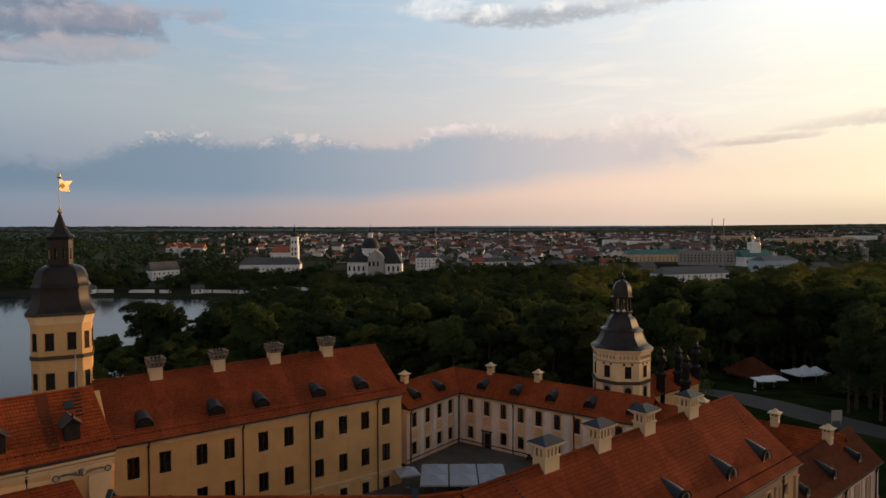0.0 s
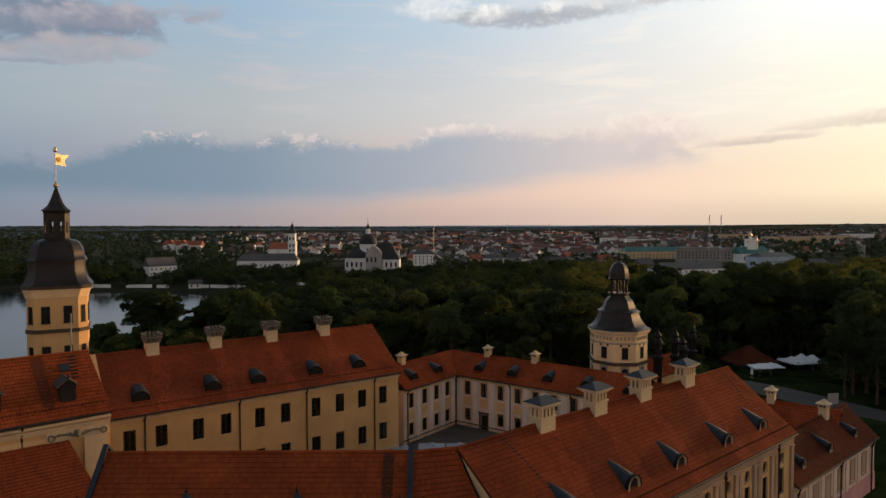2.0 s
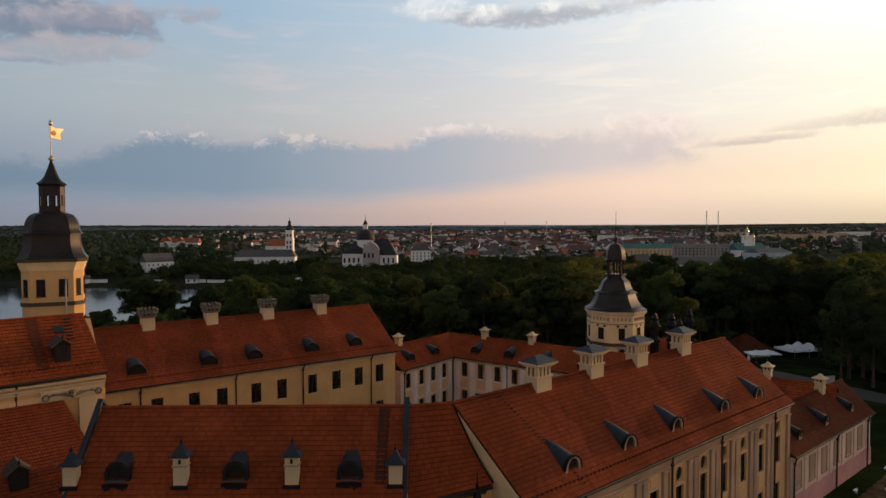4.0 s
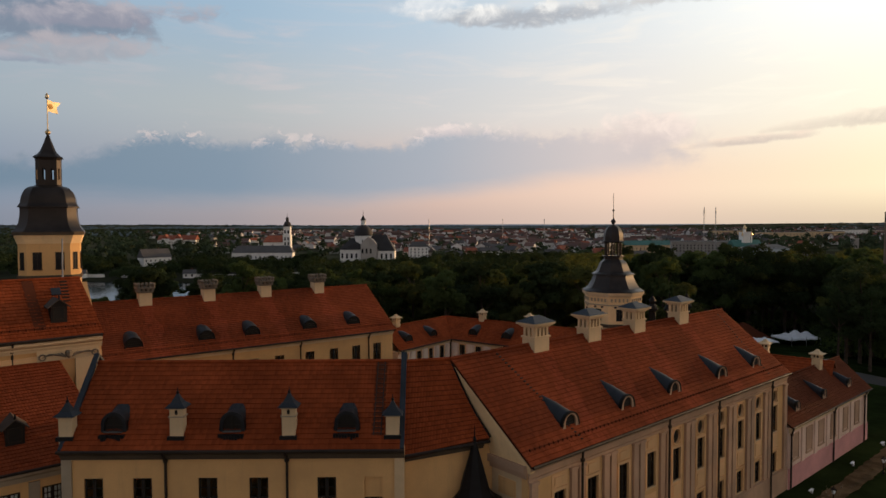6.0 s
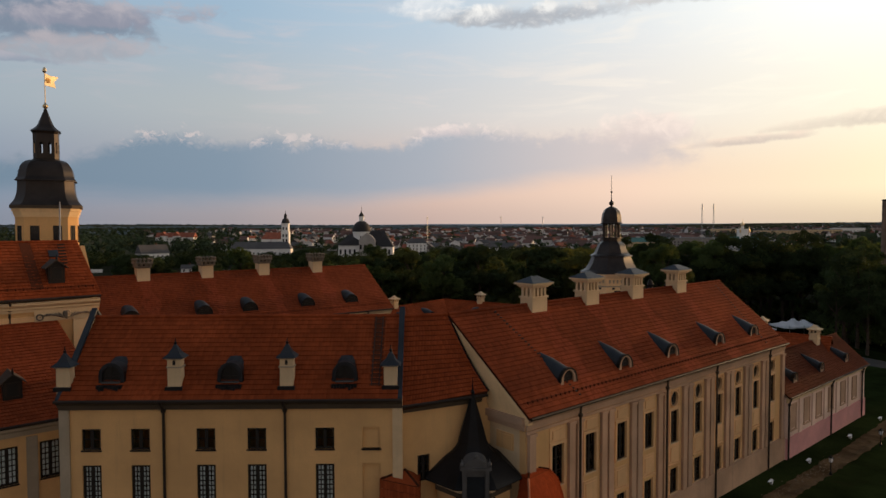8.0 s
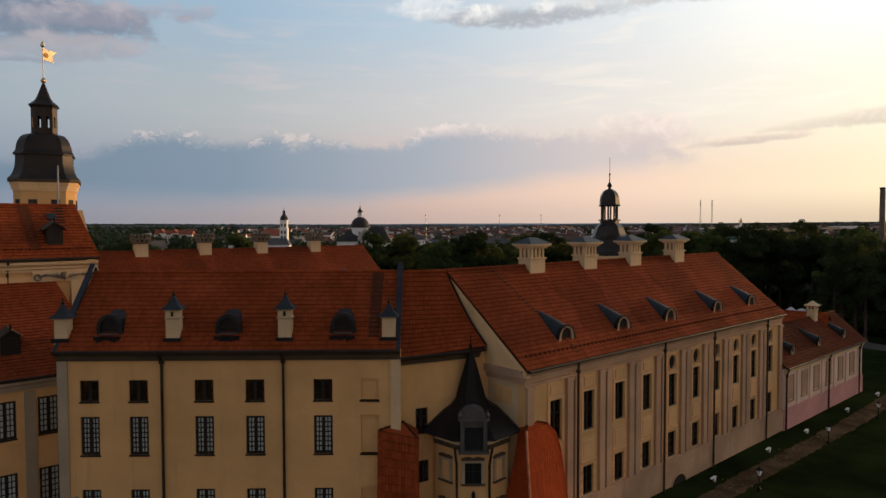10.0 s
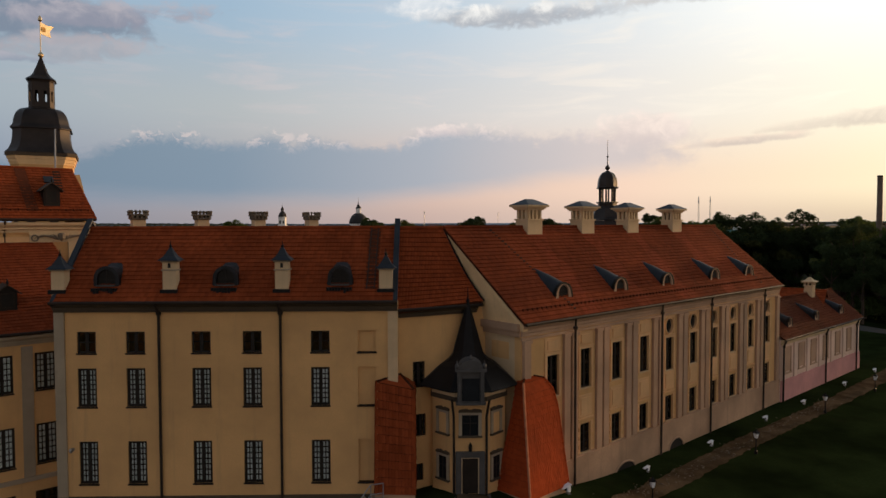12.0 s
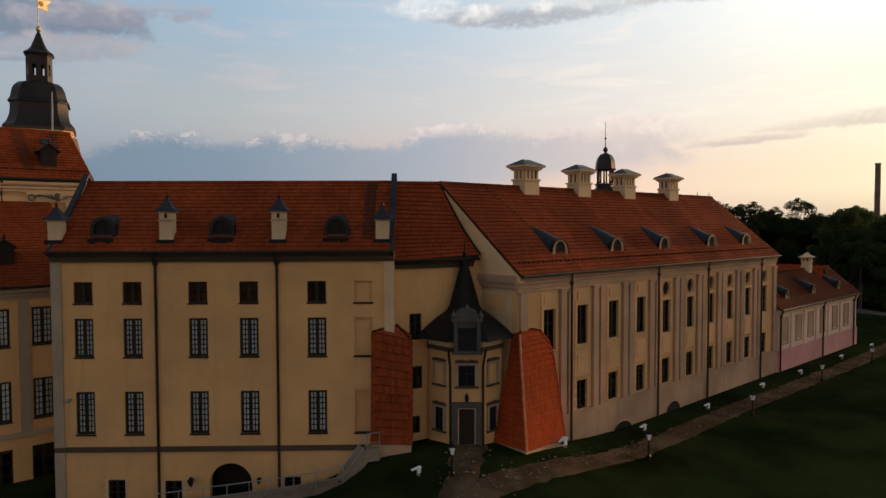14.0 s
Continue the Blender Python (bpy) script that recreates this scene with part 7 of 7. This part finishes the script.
# church with gilded domes
OC = thing("gilded_church", g_at(331.7, 690.0, 10), "white church with green roof and small gilded domes", "church")
part("nave", Shape().box(-16, 16, -7, 9, -3, 10), WHITE, OC)
part("nave_roof", Shape().add([(-17, -8, 9.7), (17, -8, 9.7), (17, 1, 17.0), (-17, 1, 17.0), (-17, 10, 9.7), (17, 10, 9.7)], [(0, 1, 2, 3), (3, 2, 5, 4), (0, 3, 4), (1, 5, 2), (0, 4, 5, 1)]), GREENROOF, OC)
part("tower", Shape().box(-4, 4, -3, 5, 10, 25).box(-4.5, 4.5, -3.5, 5.5, 24.5, 25.2), WHITE, OC)
for x, y, z, r in ((0, 1, 25.2, 1.7), (-5.5, -3, 18, 0.9), (5.5, -3, 18, 0.9)):
    part("drum", Shape().lathe([(r * 0.75, z - 4), (r * 0.75, z + 3.0)], 10, x, y), WHITE, OC)
    part("gilded_dome", Shape().lathe([(r * 0.8, z + 3.0), (r * 1.1, z + 4.2), (r * 0.9, z + 5.6), (r * 0.3, z + 7.0), (0.12, z + 8.0), (0.08, z + 11.0)], 10, x, y), GOLD, OC, "gilded onion dome", smooth=True)
for x in (-12, -8, 8, 12):
    far_window(OC, x, -7, 3.0, 0, 1.4, 4.0)
house("office_block", g_at(293, 707, -14, 3.0), 66, 15, 12.0, 0.9, GREYHOUSE, SLATE, "long grey three-storey office block", 3, 18, 0.0, "building")
house("barracks", g_at(258, 770, 4), 84, 15, 9.0, 5.0, CREAM, GREENROOF, "long cream building with green roof", 2, 18, 5.0, "building")
house("depot", g_at(196, 512, 18, 1.5), 62, 17, 7.0, 5.0, WHITE, SLATE, "white depot with dark grey roof", 2, 12, 5.0, "building")
house("blue_house", g_at(306, 598, 22, 3.0), 42, 18, 9.5, 3.5, material("pale_blue_render", (0.42, 0.50, 0.56), 0.9, spread=0.08, scale=0.4, fine=4), SLATE, "pale blue two-storey house", 2, 12, 5.0, "building")
house("shed", g_at(345, 606, 10), 34, 14, 5.0, 4.0, GREYHOUSE, SLATE, "grey shed beside the blue house", 1, 5)
solo("yard_wall", Shape().box(-45, 45, -0.2, 0.2, -2, 2.2), WHITE, "pale yard wall", "wall", at=g_at(318, 574, 16))
for x, y, w, h in ((285, 1099, 24, 15), (323, 1099, 16, 13), (350, 1110, 24, 12), (603, 1121, 90, 14), (700, 1160, 70, 14), (766, 1190, 60, 16), (590, 1300, 70, 14), (870, 1300, 110, 12)):
    house("apartment_block", g_at(x, y, 4), w, 13, h, 0.8, CREAM if w > 60 else WHITE, SLATE, "pale apartment block with flat roof", 4, max(4, w // 6), 0.0, "apartment block", "apartment blocks")
TR = thing("water_post", g_at(476, 730), "pale concrete tower among the trees", "tower")
part("shaft", Shape().box(-3, 3, -3, 3, -2, 16).box(-3.3, 3.3, -3.3, 3.3, 15.0, 16.3), GREYHOUSE, TR)

MA = thing("radio_mast", shift(269.9, 621.2, ground_height(269.9, 621.2)), "slim lattice radio mast", "mast", "radio masts")
H = 46.2 - ground_height(269.9, 621.2)
for k in range(4):
    c, s_ = math.cos(math.pi / 4 + k * math.pi / 2), math.sin(math.pi / 4 + k * math.pi / 2)
    part("leg", Shape().tube([(1.4 * c, 1.4 * s_, -1), (0.3 * c, 0.3 * s_, H)], 0.08, 5), METAL, MA)
lat = Shape()
for k in range(24):
    f = k / 24
    r = 1.4 - 1.05 * f
    z, z2 = H * f, H * (k + 1) / 24
    lat.tube([(-r * 0.7, -r * 0.7, z), (r * 0.7, -r * 0.7, z2)], 0.06, 4).tube([(r * 0.7, r * 0.7, z), (-r * 0.7, r * 0.7, z2)], 0.06, 4)
part("lattice", lat, METAL, MA)
part("aerials", Shape().lathe([(0.6, H - 6), (0.6, H - 3)], 6).lathe([(0.35, H - 1.5), (0.35, H)], 6), METAL, MA)
copy_thing(MA, shift(258.2, 620.0, ground_height(258, 620)))
MB2 = thing("lamp_mast", g_at(160, 950), "tall pale lighting mast", "mast")
part("shaft", Shape().lathe([(0.5, -1), (0.3, 38), (0.9, 38.5), (0.9, 39.5)], 8), METAL, MB2)
copy_thing(MB2, g_at(-8, 820))
copy_thing(MB2, g_at(104, 1000))

# ordinary houses
rnd = random.Random(77)
KINDS = []
for i, (w, d, h, r, wm, rm, wl, rl) in enumerate((
    (13, 9, 4.0, 4.5, WHITE, FARTILE, "white", "red"), (11, 9, 5.5, 4.0, CREAM, FARTILE, "cream", "red"), (16, 10, 6.0, 4.5, GREYHOUSE, SLATE, "grey", "grey"),
    (12, 9, 3.6, 4.8, ROSE, FARTILE, "pink", "red"), (20, 11, 6.5, 4.0, WHITE, SLATE, "white", "grey"), (14, 10, 4.2, 5.0, GREYHOUSE, FARTILE, "grey", "red"),
    (26, 12, 8.0, 4.0, WHITE, FARTILE, "white", "red"), (12, 8, 3.4, 4.2, BRICK, SLATE, "brick", "grey"))):
    k = house("house", shift(0, -3000 - 40 * i), w, d, h, r, wm, rm, f"small {wl} town house with {rl} roof", 1 if h < 5 else 2, 3 if w < 15 else 5, 0.0, "house", "town houses")
    KINDS.append(k)
TAKEN = [(-158, 698, 30), (-62, 566, 42), (-17, 648, 18), (331, 690, 26), (293, 707, 40), (258, 770, 50), (196, 512, 40), (306, 598, 34), (-240, 556, 20), (-158, 598, 36), (-345, 874, 36), (-172, 705, 24)]
used, made_count = set(), 0
while made_count < 285:
    y = 600 + 1250 * rnd.random() ** 1.2
    x = rnd.uniform(-0.72, 0.74) * y
    dens = ease((x / y + 0.42) / 0.35) * (1.0 if y > 680 else 0.3)
    if x > 0.42 * y and y < 1000:
        dens *= 0.12
    if x < -0.25 * y and y < 800:
        dens *= 0.15
    if rnd.random() > dens or any(math.hypot(x - a, y - b) < r + 10 for a, b, r in TAKEN):
        continue
    TAKEN.append((x, y, 9))
    j = rnd.choices(range(8), (2.6, 2.4, 3.2, 1.2, 3.2, 1.6, 1.0, 2.0))[0]
    m = g_at(x, y, rnd.choice((0, 90, 15, -20, 40, -50, 75)) + rnd.uniform(-8, 8))
    if j in used:
        copy_thing(KINDS[j], m)
    else:
        KINDS[j].matrix_world = m
        used.add(j)
    made_count += 1

# the rest of the town, house upon house
walls, roofs = Shape(), Shape()
for _ in range(1150):
    y = 760 + 1250 * rnd.random() ** 1.05
    x = rnd.uniform(-0.60, 0.74) * y
    if rnd.random() > ease((x / y + (0.46 if y < 1300 else 0.50)) / 0.36) * (0.2 if x > 0.42 * y and y < 1050 else 1.0) or any(math.hypot(x - a, y - b) < r + 8 for a, b, r in TAKEN[:12]):
        continue
    z, w, d, h, r = ground_height(x, y), rnd.uniform(5, 11), rnd.uniform(4, 6), rnd.choice((3.5, 4.5, 6.0, 8.5)), rnd.uniform(2.5, 5)
    a = rnd.choice((0, 1.57, 0.3, -0.4)) + rnd.uniform(-0.15, 0.15)
    m = Matrix.Translation((x, y, z)) @ Matrix.Rotation(a, 4, "Z")
    walls.join(Shape().box(-w, w, -d, d, -2, h).add([(-w, -d, h), (-w, d, h), (-w, 0, h + r), (w, -d, h), (w, d, h), (w, 0, h + r)], [(0, 2, 1), (3, 4, 5)]), m)
    roofs.join(Shape().add([(-w - 0.5, -d - 0.5, h - 0.2), (w + 0.5, -d - 0.5, h - 0.2), (w + 0.5, 0, h + r + 0.3), (-w - 0.5, 0, h + r + 0.3), (-w - 0.5, d + 0.5, h - 0.2), (w + 0.5, d + 0.5, h - 0.2)], [(0, 1, 2, 3), (3, 2, 5, 4)]), m)
solo("far_house_walls", walls, material("far_house_render", (0.74, 0.70, 0.67), 0.9, spread=0.1, scale=0.02, fine=1, bump=0.0, island=0.5), "pale walls of the crowded far town", "houses", kind="stuff")
solo("far_house_roofs", roofs, material("far_house_roofing", (0.15, 0.088, 0.075), 0.9, spread=0.3, scale=0.02, fine=1, bump=0.0, island=0.8), "red and brown roofs of the crowded far town", "roofs", kind="stuff")
# ---------------------------------------------------------------- low hills along the horizon


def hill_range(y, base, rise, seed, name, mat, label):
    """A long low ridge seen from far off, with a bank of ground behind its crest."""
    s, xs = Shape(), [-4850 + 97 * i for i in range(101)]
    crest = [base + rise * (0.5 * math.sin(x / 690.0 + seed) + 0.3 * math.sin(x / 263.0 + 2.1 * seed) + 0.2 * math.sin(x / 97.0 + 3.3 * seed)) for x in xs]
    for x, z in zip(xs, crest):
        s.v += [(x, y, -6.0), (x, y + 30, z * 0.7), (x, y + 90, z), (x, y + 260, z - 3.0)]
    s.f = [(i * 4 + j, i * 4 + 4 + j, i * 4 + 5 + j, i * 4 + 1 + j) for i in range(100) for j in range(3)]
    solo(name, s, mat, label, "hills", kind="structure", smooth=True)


# Both ranges carry the distance haze in their base colours.
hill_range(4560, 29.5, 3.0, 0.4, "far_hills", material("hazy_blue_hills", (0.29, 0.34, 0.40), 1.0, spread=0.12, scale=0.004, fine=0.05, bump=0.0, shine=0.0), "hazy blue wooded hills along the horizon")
hill_range(3050, 17.0, 4.5, 2.6, "wooded_ridge", material("haze_tinted_ridge", (0.12, 0.15, 0.165), 1.0, spread=0.2, scale=0.006, fine=0.08, bump=0.0, shine=0.0), "dark blue-green wooded ridge before the far hills")
# ---------------------------------------------------------------- trees


def leaf_cloud(rnd, lobes, count, size, calm=0.0):
    """Small bent leaf sprays scattered over the skin and inside of a heap of lobes; as corner and face arrays."""
    w = np.array([l[3] ** 2 for l in lobes])
    pick = rnd.choice(len(lobes), count, p=w / w.sum())
    c = np.array([l[:3] for l in lobes])[pick]
    r = np.array([l[3] for l in lobes])[pick]
    d = rnd.normal(size=(count, 3))
    d /= np.linalg.norm(d, axis=1)[:, None]
    d[:, 2] = np.where(d[:, 2] < -0.5, -d[:, 2], d[:, 2])
    p = c + d * (r * rnd.uniform(0.55, 1.12, count) ** 0.6)[:, None] * np.array([1, 1, 0.82])
    nrm = d * (1 - 0.6 * calm) + rnd.normal(size=(count, 3)) * 0.30 * (1 - 0.5 * calm) + np.array([0, -0.6 * calm, 0.35 + 0.3 * calm])
    nrm /= np.linalg.norm(nrm, axis=1)[:, None]
    u = np.cross(nrm, rnd.normal(size=(count, 3)))
    u /= np.linalg.norm(u, axis=1)[:, None]
    v = np.cross(nrm, u)
    s = size * rnd.uniform(0.55, 1.35, count)[:, None]
    quad = np.stack([p - u * s, p - v * s * 0.55 + nrm * s * 0.18, p + u * s, p + v * s * 0.6 + nrm * s * 0.12], 1)
    return quad.reshape(-1, 3), np.arange(count * 4).reshape(-1, 4)


def quads_mesh(name, verts, faces, mat):
    mesh = bpy.data.meshes.new(name)
    mesh.vertices.add(len(verts))
    mesh.vertices.foreach_set("co", np.asarray(verts, np.float32).ravel())
    mesh.loops.add(faces.size)
    mesh.loops.foreach_set("vertex_index", faces.astype(np.int32).ravel())
    mesh.polygons.add(len(faces))
    mesh.polygons.foreach_set("loop_start", np.arange(0, faces.size, 4, dtype=np.int32))
    mesh.materials.append(mat)
    mesh.update(calc_edges=True)
    return mesh


def crown_lobes(rnd, height, spread):
    """Lobes of a broad, uneven crown."""
    lobes = [(0, 0, height * 0.62, spread * 0.62)]
    for k in range(11):
        a, f = k * 2.4 + rnd.uniform(0, 0.8), rnd.uniform(0.34, 0.92)
        out = spread * (1.02 - 0.75 * abs(f - 0.5)) * rnd.uniform(0.5, 0.85)
        lobes.append((out * math.cos(a), out * math.sin(a), height * f, spread * rnd.uniform(0.26, 0.46)))
    lobes.append((rnd.uniform(-1, 1), rnd.uniform(-1, 1), height * 0.88, spread * 0.34))
    return lobes


def boughs(rnd, lobes):
    """The small leafy clumps that stand out all over the lobes of a crown."""
    out = [(x, y, z, r * 0.72) for x, y, z, r in lobes]
    for x, y, z, r in lobes:
        for _ in range(10):
            d = rnd.normal(size=3)
            d /= np.linalg.norm(d)
            k = r * rnd.uniform(0.62, 1.0)
            out.append((x + d[0] * k, y + d[1] * k, z + abs(d[2]) * k * 0.9 - r * 0.15, r * rnd.uniform(0.22, 0.46)))
    return out


def make_tree(name, seed, height, spread, leaves, size, label, mat):
    rnd = np.random.RandomState(seed)
    lobes = crown_lobes(rnd, height, spread)
    t = thing(name, shift(0, 0), label, "tree", "park trees")
    wood = Shape().tube([(0, 0, -1.5), (0.1, 0, height * 0.2), (-0.1, 0.15, height * 0.45), (0.2, 0, height * 0.8)], [0.55, 0.42, 0.3, 0.08], 8)
    for x, y, z, r in lobes[1:9]:
        base = max(height * 0.22, z - math.hypot(x, y) * 0.9 - 1.0)
        wood.tube([(0, 0, base), (x * 0.45, y * 0.45, base + (z - base) * 0.45), (x * 0.95, y * 0.95, z)], [0.2, 0.13, 0.04], 5)
    part("trunk", wood, BARK, t)
    v, f = leaf_cloud(rnd, boughs(rnd, lobes), leaves, size)
    tagged(part("crown", quads_mesh("crown", v, f, mat), None, t), kind="stuff")
    return t


# Olive, and lightened to carry the sunset side's brightness in its colour.
LEAF2 = material("olive_green_leaves", (0.108, 0.120, 0.042), 0.9, spread=0.25, scale=0.3, fine=3, bump=0.0, island=0.2, piece=0.4, shine=0.05, leafy=0.45)
VARIANTS = [make_tree("park_tree", 11 + i, h, s, n, sz, lab, mt) for i, (h, s, n, sz, lab, mt) in enumerate((
    (25.0, 7.5, 26000, 0.25, "tall broad-crowned dark green park tree", LEAF),
    (22.0, 6.5, 22000, 0.24, "dark green lime tree in the park", DEEPLEAF),
    (27.0, 6.8, 25000, 0.25, "tall dark green maple in the park", DEEPLEAF),
    (19.0, 6.8, 22000, 0.24, "olive green rounded park tree", LEAF2),
    (23.0, 8.2, 28000, 0.26, "spreading olive green oak in the park", LEAF2),
    (15.0, 5.0, 14000, 0.22, "smaller dark green park tree", LEAF),
    (26.0, 8.2, 13000, 0.24, "tall airy park tree with open crown", DEEPLEAF)))]
for i, v in enumerate(VARIANTS):
    v.matrix_world = shift(-50 + 17 * i, 168 + 3 * i, ground_height(-50 + 17 * i, 168 + 3 * i))

rnd = random.Random(4)


def clear_of_tree(x, y):
    """True where no tree may stand: castle, road, garden, water."""
    if -66 < x < 78 and y < 152:
        return True
    if lake_depth(x, y) > 0.02 or (x < -0.55 * y and y < 300):
        return True
    for (ax, ay), (bx, by) in zip([(64, 205), (69, 182), (75.5, 158), (86.5, 139), (100, 124), (116, 112)], [(69, 182), (75.5, 158), (86.5, 139), (100, 124), (116, 112), (150, 96)]):
        k = max(0, min(1, ((x - ax) * (bx - ax) + (y - ay) * (by - ay)) / ((bx - ax) ** 2 + (by - ay) ** 2)))
        if math.hypot(x - ax - k * (bx - ax), y - ay - k * (by - ay)) < 10.5:
            return True
    return 66 < x < 107 and 128 < y < 206 or math.hypot(x - 112, y - 198) < 17 or math.hypot(x - 100, y - 192) < 12


placed = []
y = 128.0
while y < 252:
    x = -0.70 * y - 6
    while x < 0.78 * y + 14:
        px, py = x + rnd.uniform(-3.6, 3.6), y + rnd.uniform(-3.6, 3.6)
        gap = 9.6
        if not clear_of_tree(px, py) and rnd.random() < 0.88:
            placed.append((px, py))
        x += gap
    y += 9.4
for px, py, j, k in ((-98.0, 186.0, 5, 1.15), (-104.0, 196.0, 5, 1.0), (-92.0, 199.0, 1, 1.12), (-84.0, 194.0, 1, 1.12), (-88.0, 206.0, 2, 0.92), (-76.0, 190.0, 5, 1.1), (-72.0, 203.0, 1, 1.0), (-66.0, 196.0, 1, 0.95), (-90.0, 182.0, 5, 0.95)):
    copy_thing(VARIANTS[j], shift(px, py, ground_height(px, py), 40 * px) @ Matrix.Scale(k, 4))      # trees on the near lake shore
for px, py in placed:
    # More olive crowns to the right, their colour lighter for the sunset side.
    j = rnd.choices(range(6), (3, 3, 2.4, 2, 1.6, 1.6) if px < 20 else (3, 1.2, 1.0, 3.4, 3.4, 1.6))[0]
    k = rnd.uniform(0.78, 1.05) * (1.16 if px > 70 else 0.62 if px < -0.27 * py else 0.84 if px < -0.06 * py else 1.0)
    t = copy_thing(VARIANTS[j], shift(px, py, ground_height(px, py), rnd.uniform(0, 360)))
    t.scale = (k * rnd.uniform(0.9, 1.1), k * rnd.uniform(0.9, 1.1), k)


# taller, thinner crowns behind the low wing
for px, py, k in ((104.0, 156.0, 1.0), (112.0, 168.0, 1.1), (121.0, 160.0, 1.1), (96.0, 213.0, 1.3), (106.0, 216.0, 1.26), (112.0, 219.0, 1.3), (118.0, 216.0, 1.22), (116.0, 224.0, 1.15), (123.5, 215.0, 1.34), (134.0, 222.0, 1.05), (98.0, 152.0, 0.92), (102.0, 222.0, 1.05), (116.0, 178.0, 1.12), (93.0, 147.0, 0.72), (98.0, 143.5, 0.8)):
    t = copy_thing(VARIANTS[6], shift(px, py, ground_height(px, py), rnd.uniform(0, 360)))
    t.scale = (k * 0.9, k * 0.9, k * 0.94)


def woods(name, spots, per, size, label, seed, mat=None, calm=0.0, low=1.0):
    """Far trees, too many to count, as one mesh of leaf sprays: spots of (x, y, height, spread)."""
    rs = np.random.RandomState(seed)
    vs, fs, n = [], [], 0
    for x, y, h, s in spots:
        z = ground_height(x, y)
        lobes = [(x + rs.uniform(-0.6, 0.6) * s, y + rs.uniform(-0.6, 0.6) * s, z + h * f, s * rs.uniform(0.28, 0.62)) for f in (0.35, 0.5, 0.6, 0.7, 0.78, 0.85, 0.92)]
        v, f = leaf_cloud(rs, lobes, per, size, calm)
        v[:, 2] = z + (v[:, 2] - z) * low
        vs.append(v), fs.append(f + n)
        n += len(v)
    ob = solo(name, quads_mesh(name, np.concatenate(vs), np.concatenate(fs), mat or LEAF), None, label, "trees", kind="stuff")
    return ob


def open_view(x, y):
    """Low bushes only before the houses that look out over the park."""
    return y > 330 and any(abs(x / y - a) < b for a, b in ((-0.43, 0.05), (-0.265, 0.06), (-0.11, 0.06), (-0.026, 0.02), (0.383, 0.075), (0.45, 0.09), (0.6, 0.03)))


spots = []
for _ in range(1500):                                         # undergrowth below the park trees
    y = rnd.uniform(126, 255)
    x = rnd.uniform(-0.7, 0.8) * y
    if not clear_of_tree(x, y):
        spots.append((x, y, rnd.uniform(3.0, 6.5), rnd.uniform(2.5, 4.0)))
woods("undergrowth", spots, 170, 0.34, "dark bushes under the park trees", 5)
spots = []
for _ in range(2300):
    y = 250 + 330 * rnd.random()
    x = rnd.uniform(-0.72, 0.80) * y
    if lake_depth(x, y) < 0.02 and not clear_of_tree(x, y) and not any(math.hypot(x - a, y - b) < r - 6 for a, b, r in TAKEN[:12]):
        if 432 < y < 470 and x < -90 and rnd.random() < 0.75:
            continue
        spots.append((x, y, (rnd.uniform(5, 8.5) if open_view(x, y) else rnd.uniform(14, 21) * (0.5 if x < -0.2 * y else 0.6 if y > 400 else 1.0)), rnd.uniform(4.0, 6.5)))
# Right-hand woods are more olive; the sunset side's brightness is in the colour too.
woods("park_woods", [p for p in spots if p[0] <= 0.2 * p[1]], 480, 0.58, "dark park woods between castle and lake", 8, DEEPLEAF)
woods("olive_woods", [p for p in spots if p[0] > 0.2 * p[1]], 480, 0.58, "olive green park woods before the town", 12, LEAF2)
spots = []
for _ in range(2600):
    y = 590 + 1500 * rnd.random() ** 1.3
    x = rnd.uniform(-0.74, 0.78) * y
    if open_view(x, y) and y < (560 if x < -0.35 * y else 720) or any(math.hypot(x - a, y - b) < r * 0.8 for a, b, r in TAKEN):
        continue
    if x > -0.3 * y and x < 0.42 * y and rnd.random() < 0.45:
        continue
    spots.append((x, y, rnd.uniform(6, 12) * (1.25 if x < -0.3 * y or x > 0.42 * y else 0.9), rnd.uniform(3.5, 7.0)))
woods("town_trees", spots, 80, 1.5, "dark trees between the town houses", 9, TOWNLEAF, 0.5)
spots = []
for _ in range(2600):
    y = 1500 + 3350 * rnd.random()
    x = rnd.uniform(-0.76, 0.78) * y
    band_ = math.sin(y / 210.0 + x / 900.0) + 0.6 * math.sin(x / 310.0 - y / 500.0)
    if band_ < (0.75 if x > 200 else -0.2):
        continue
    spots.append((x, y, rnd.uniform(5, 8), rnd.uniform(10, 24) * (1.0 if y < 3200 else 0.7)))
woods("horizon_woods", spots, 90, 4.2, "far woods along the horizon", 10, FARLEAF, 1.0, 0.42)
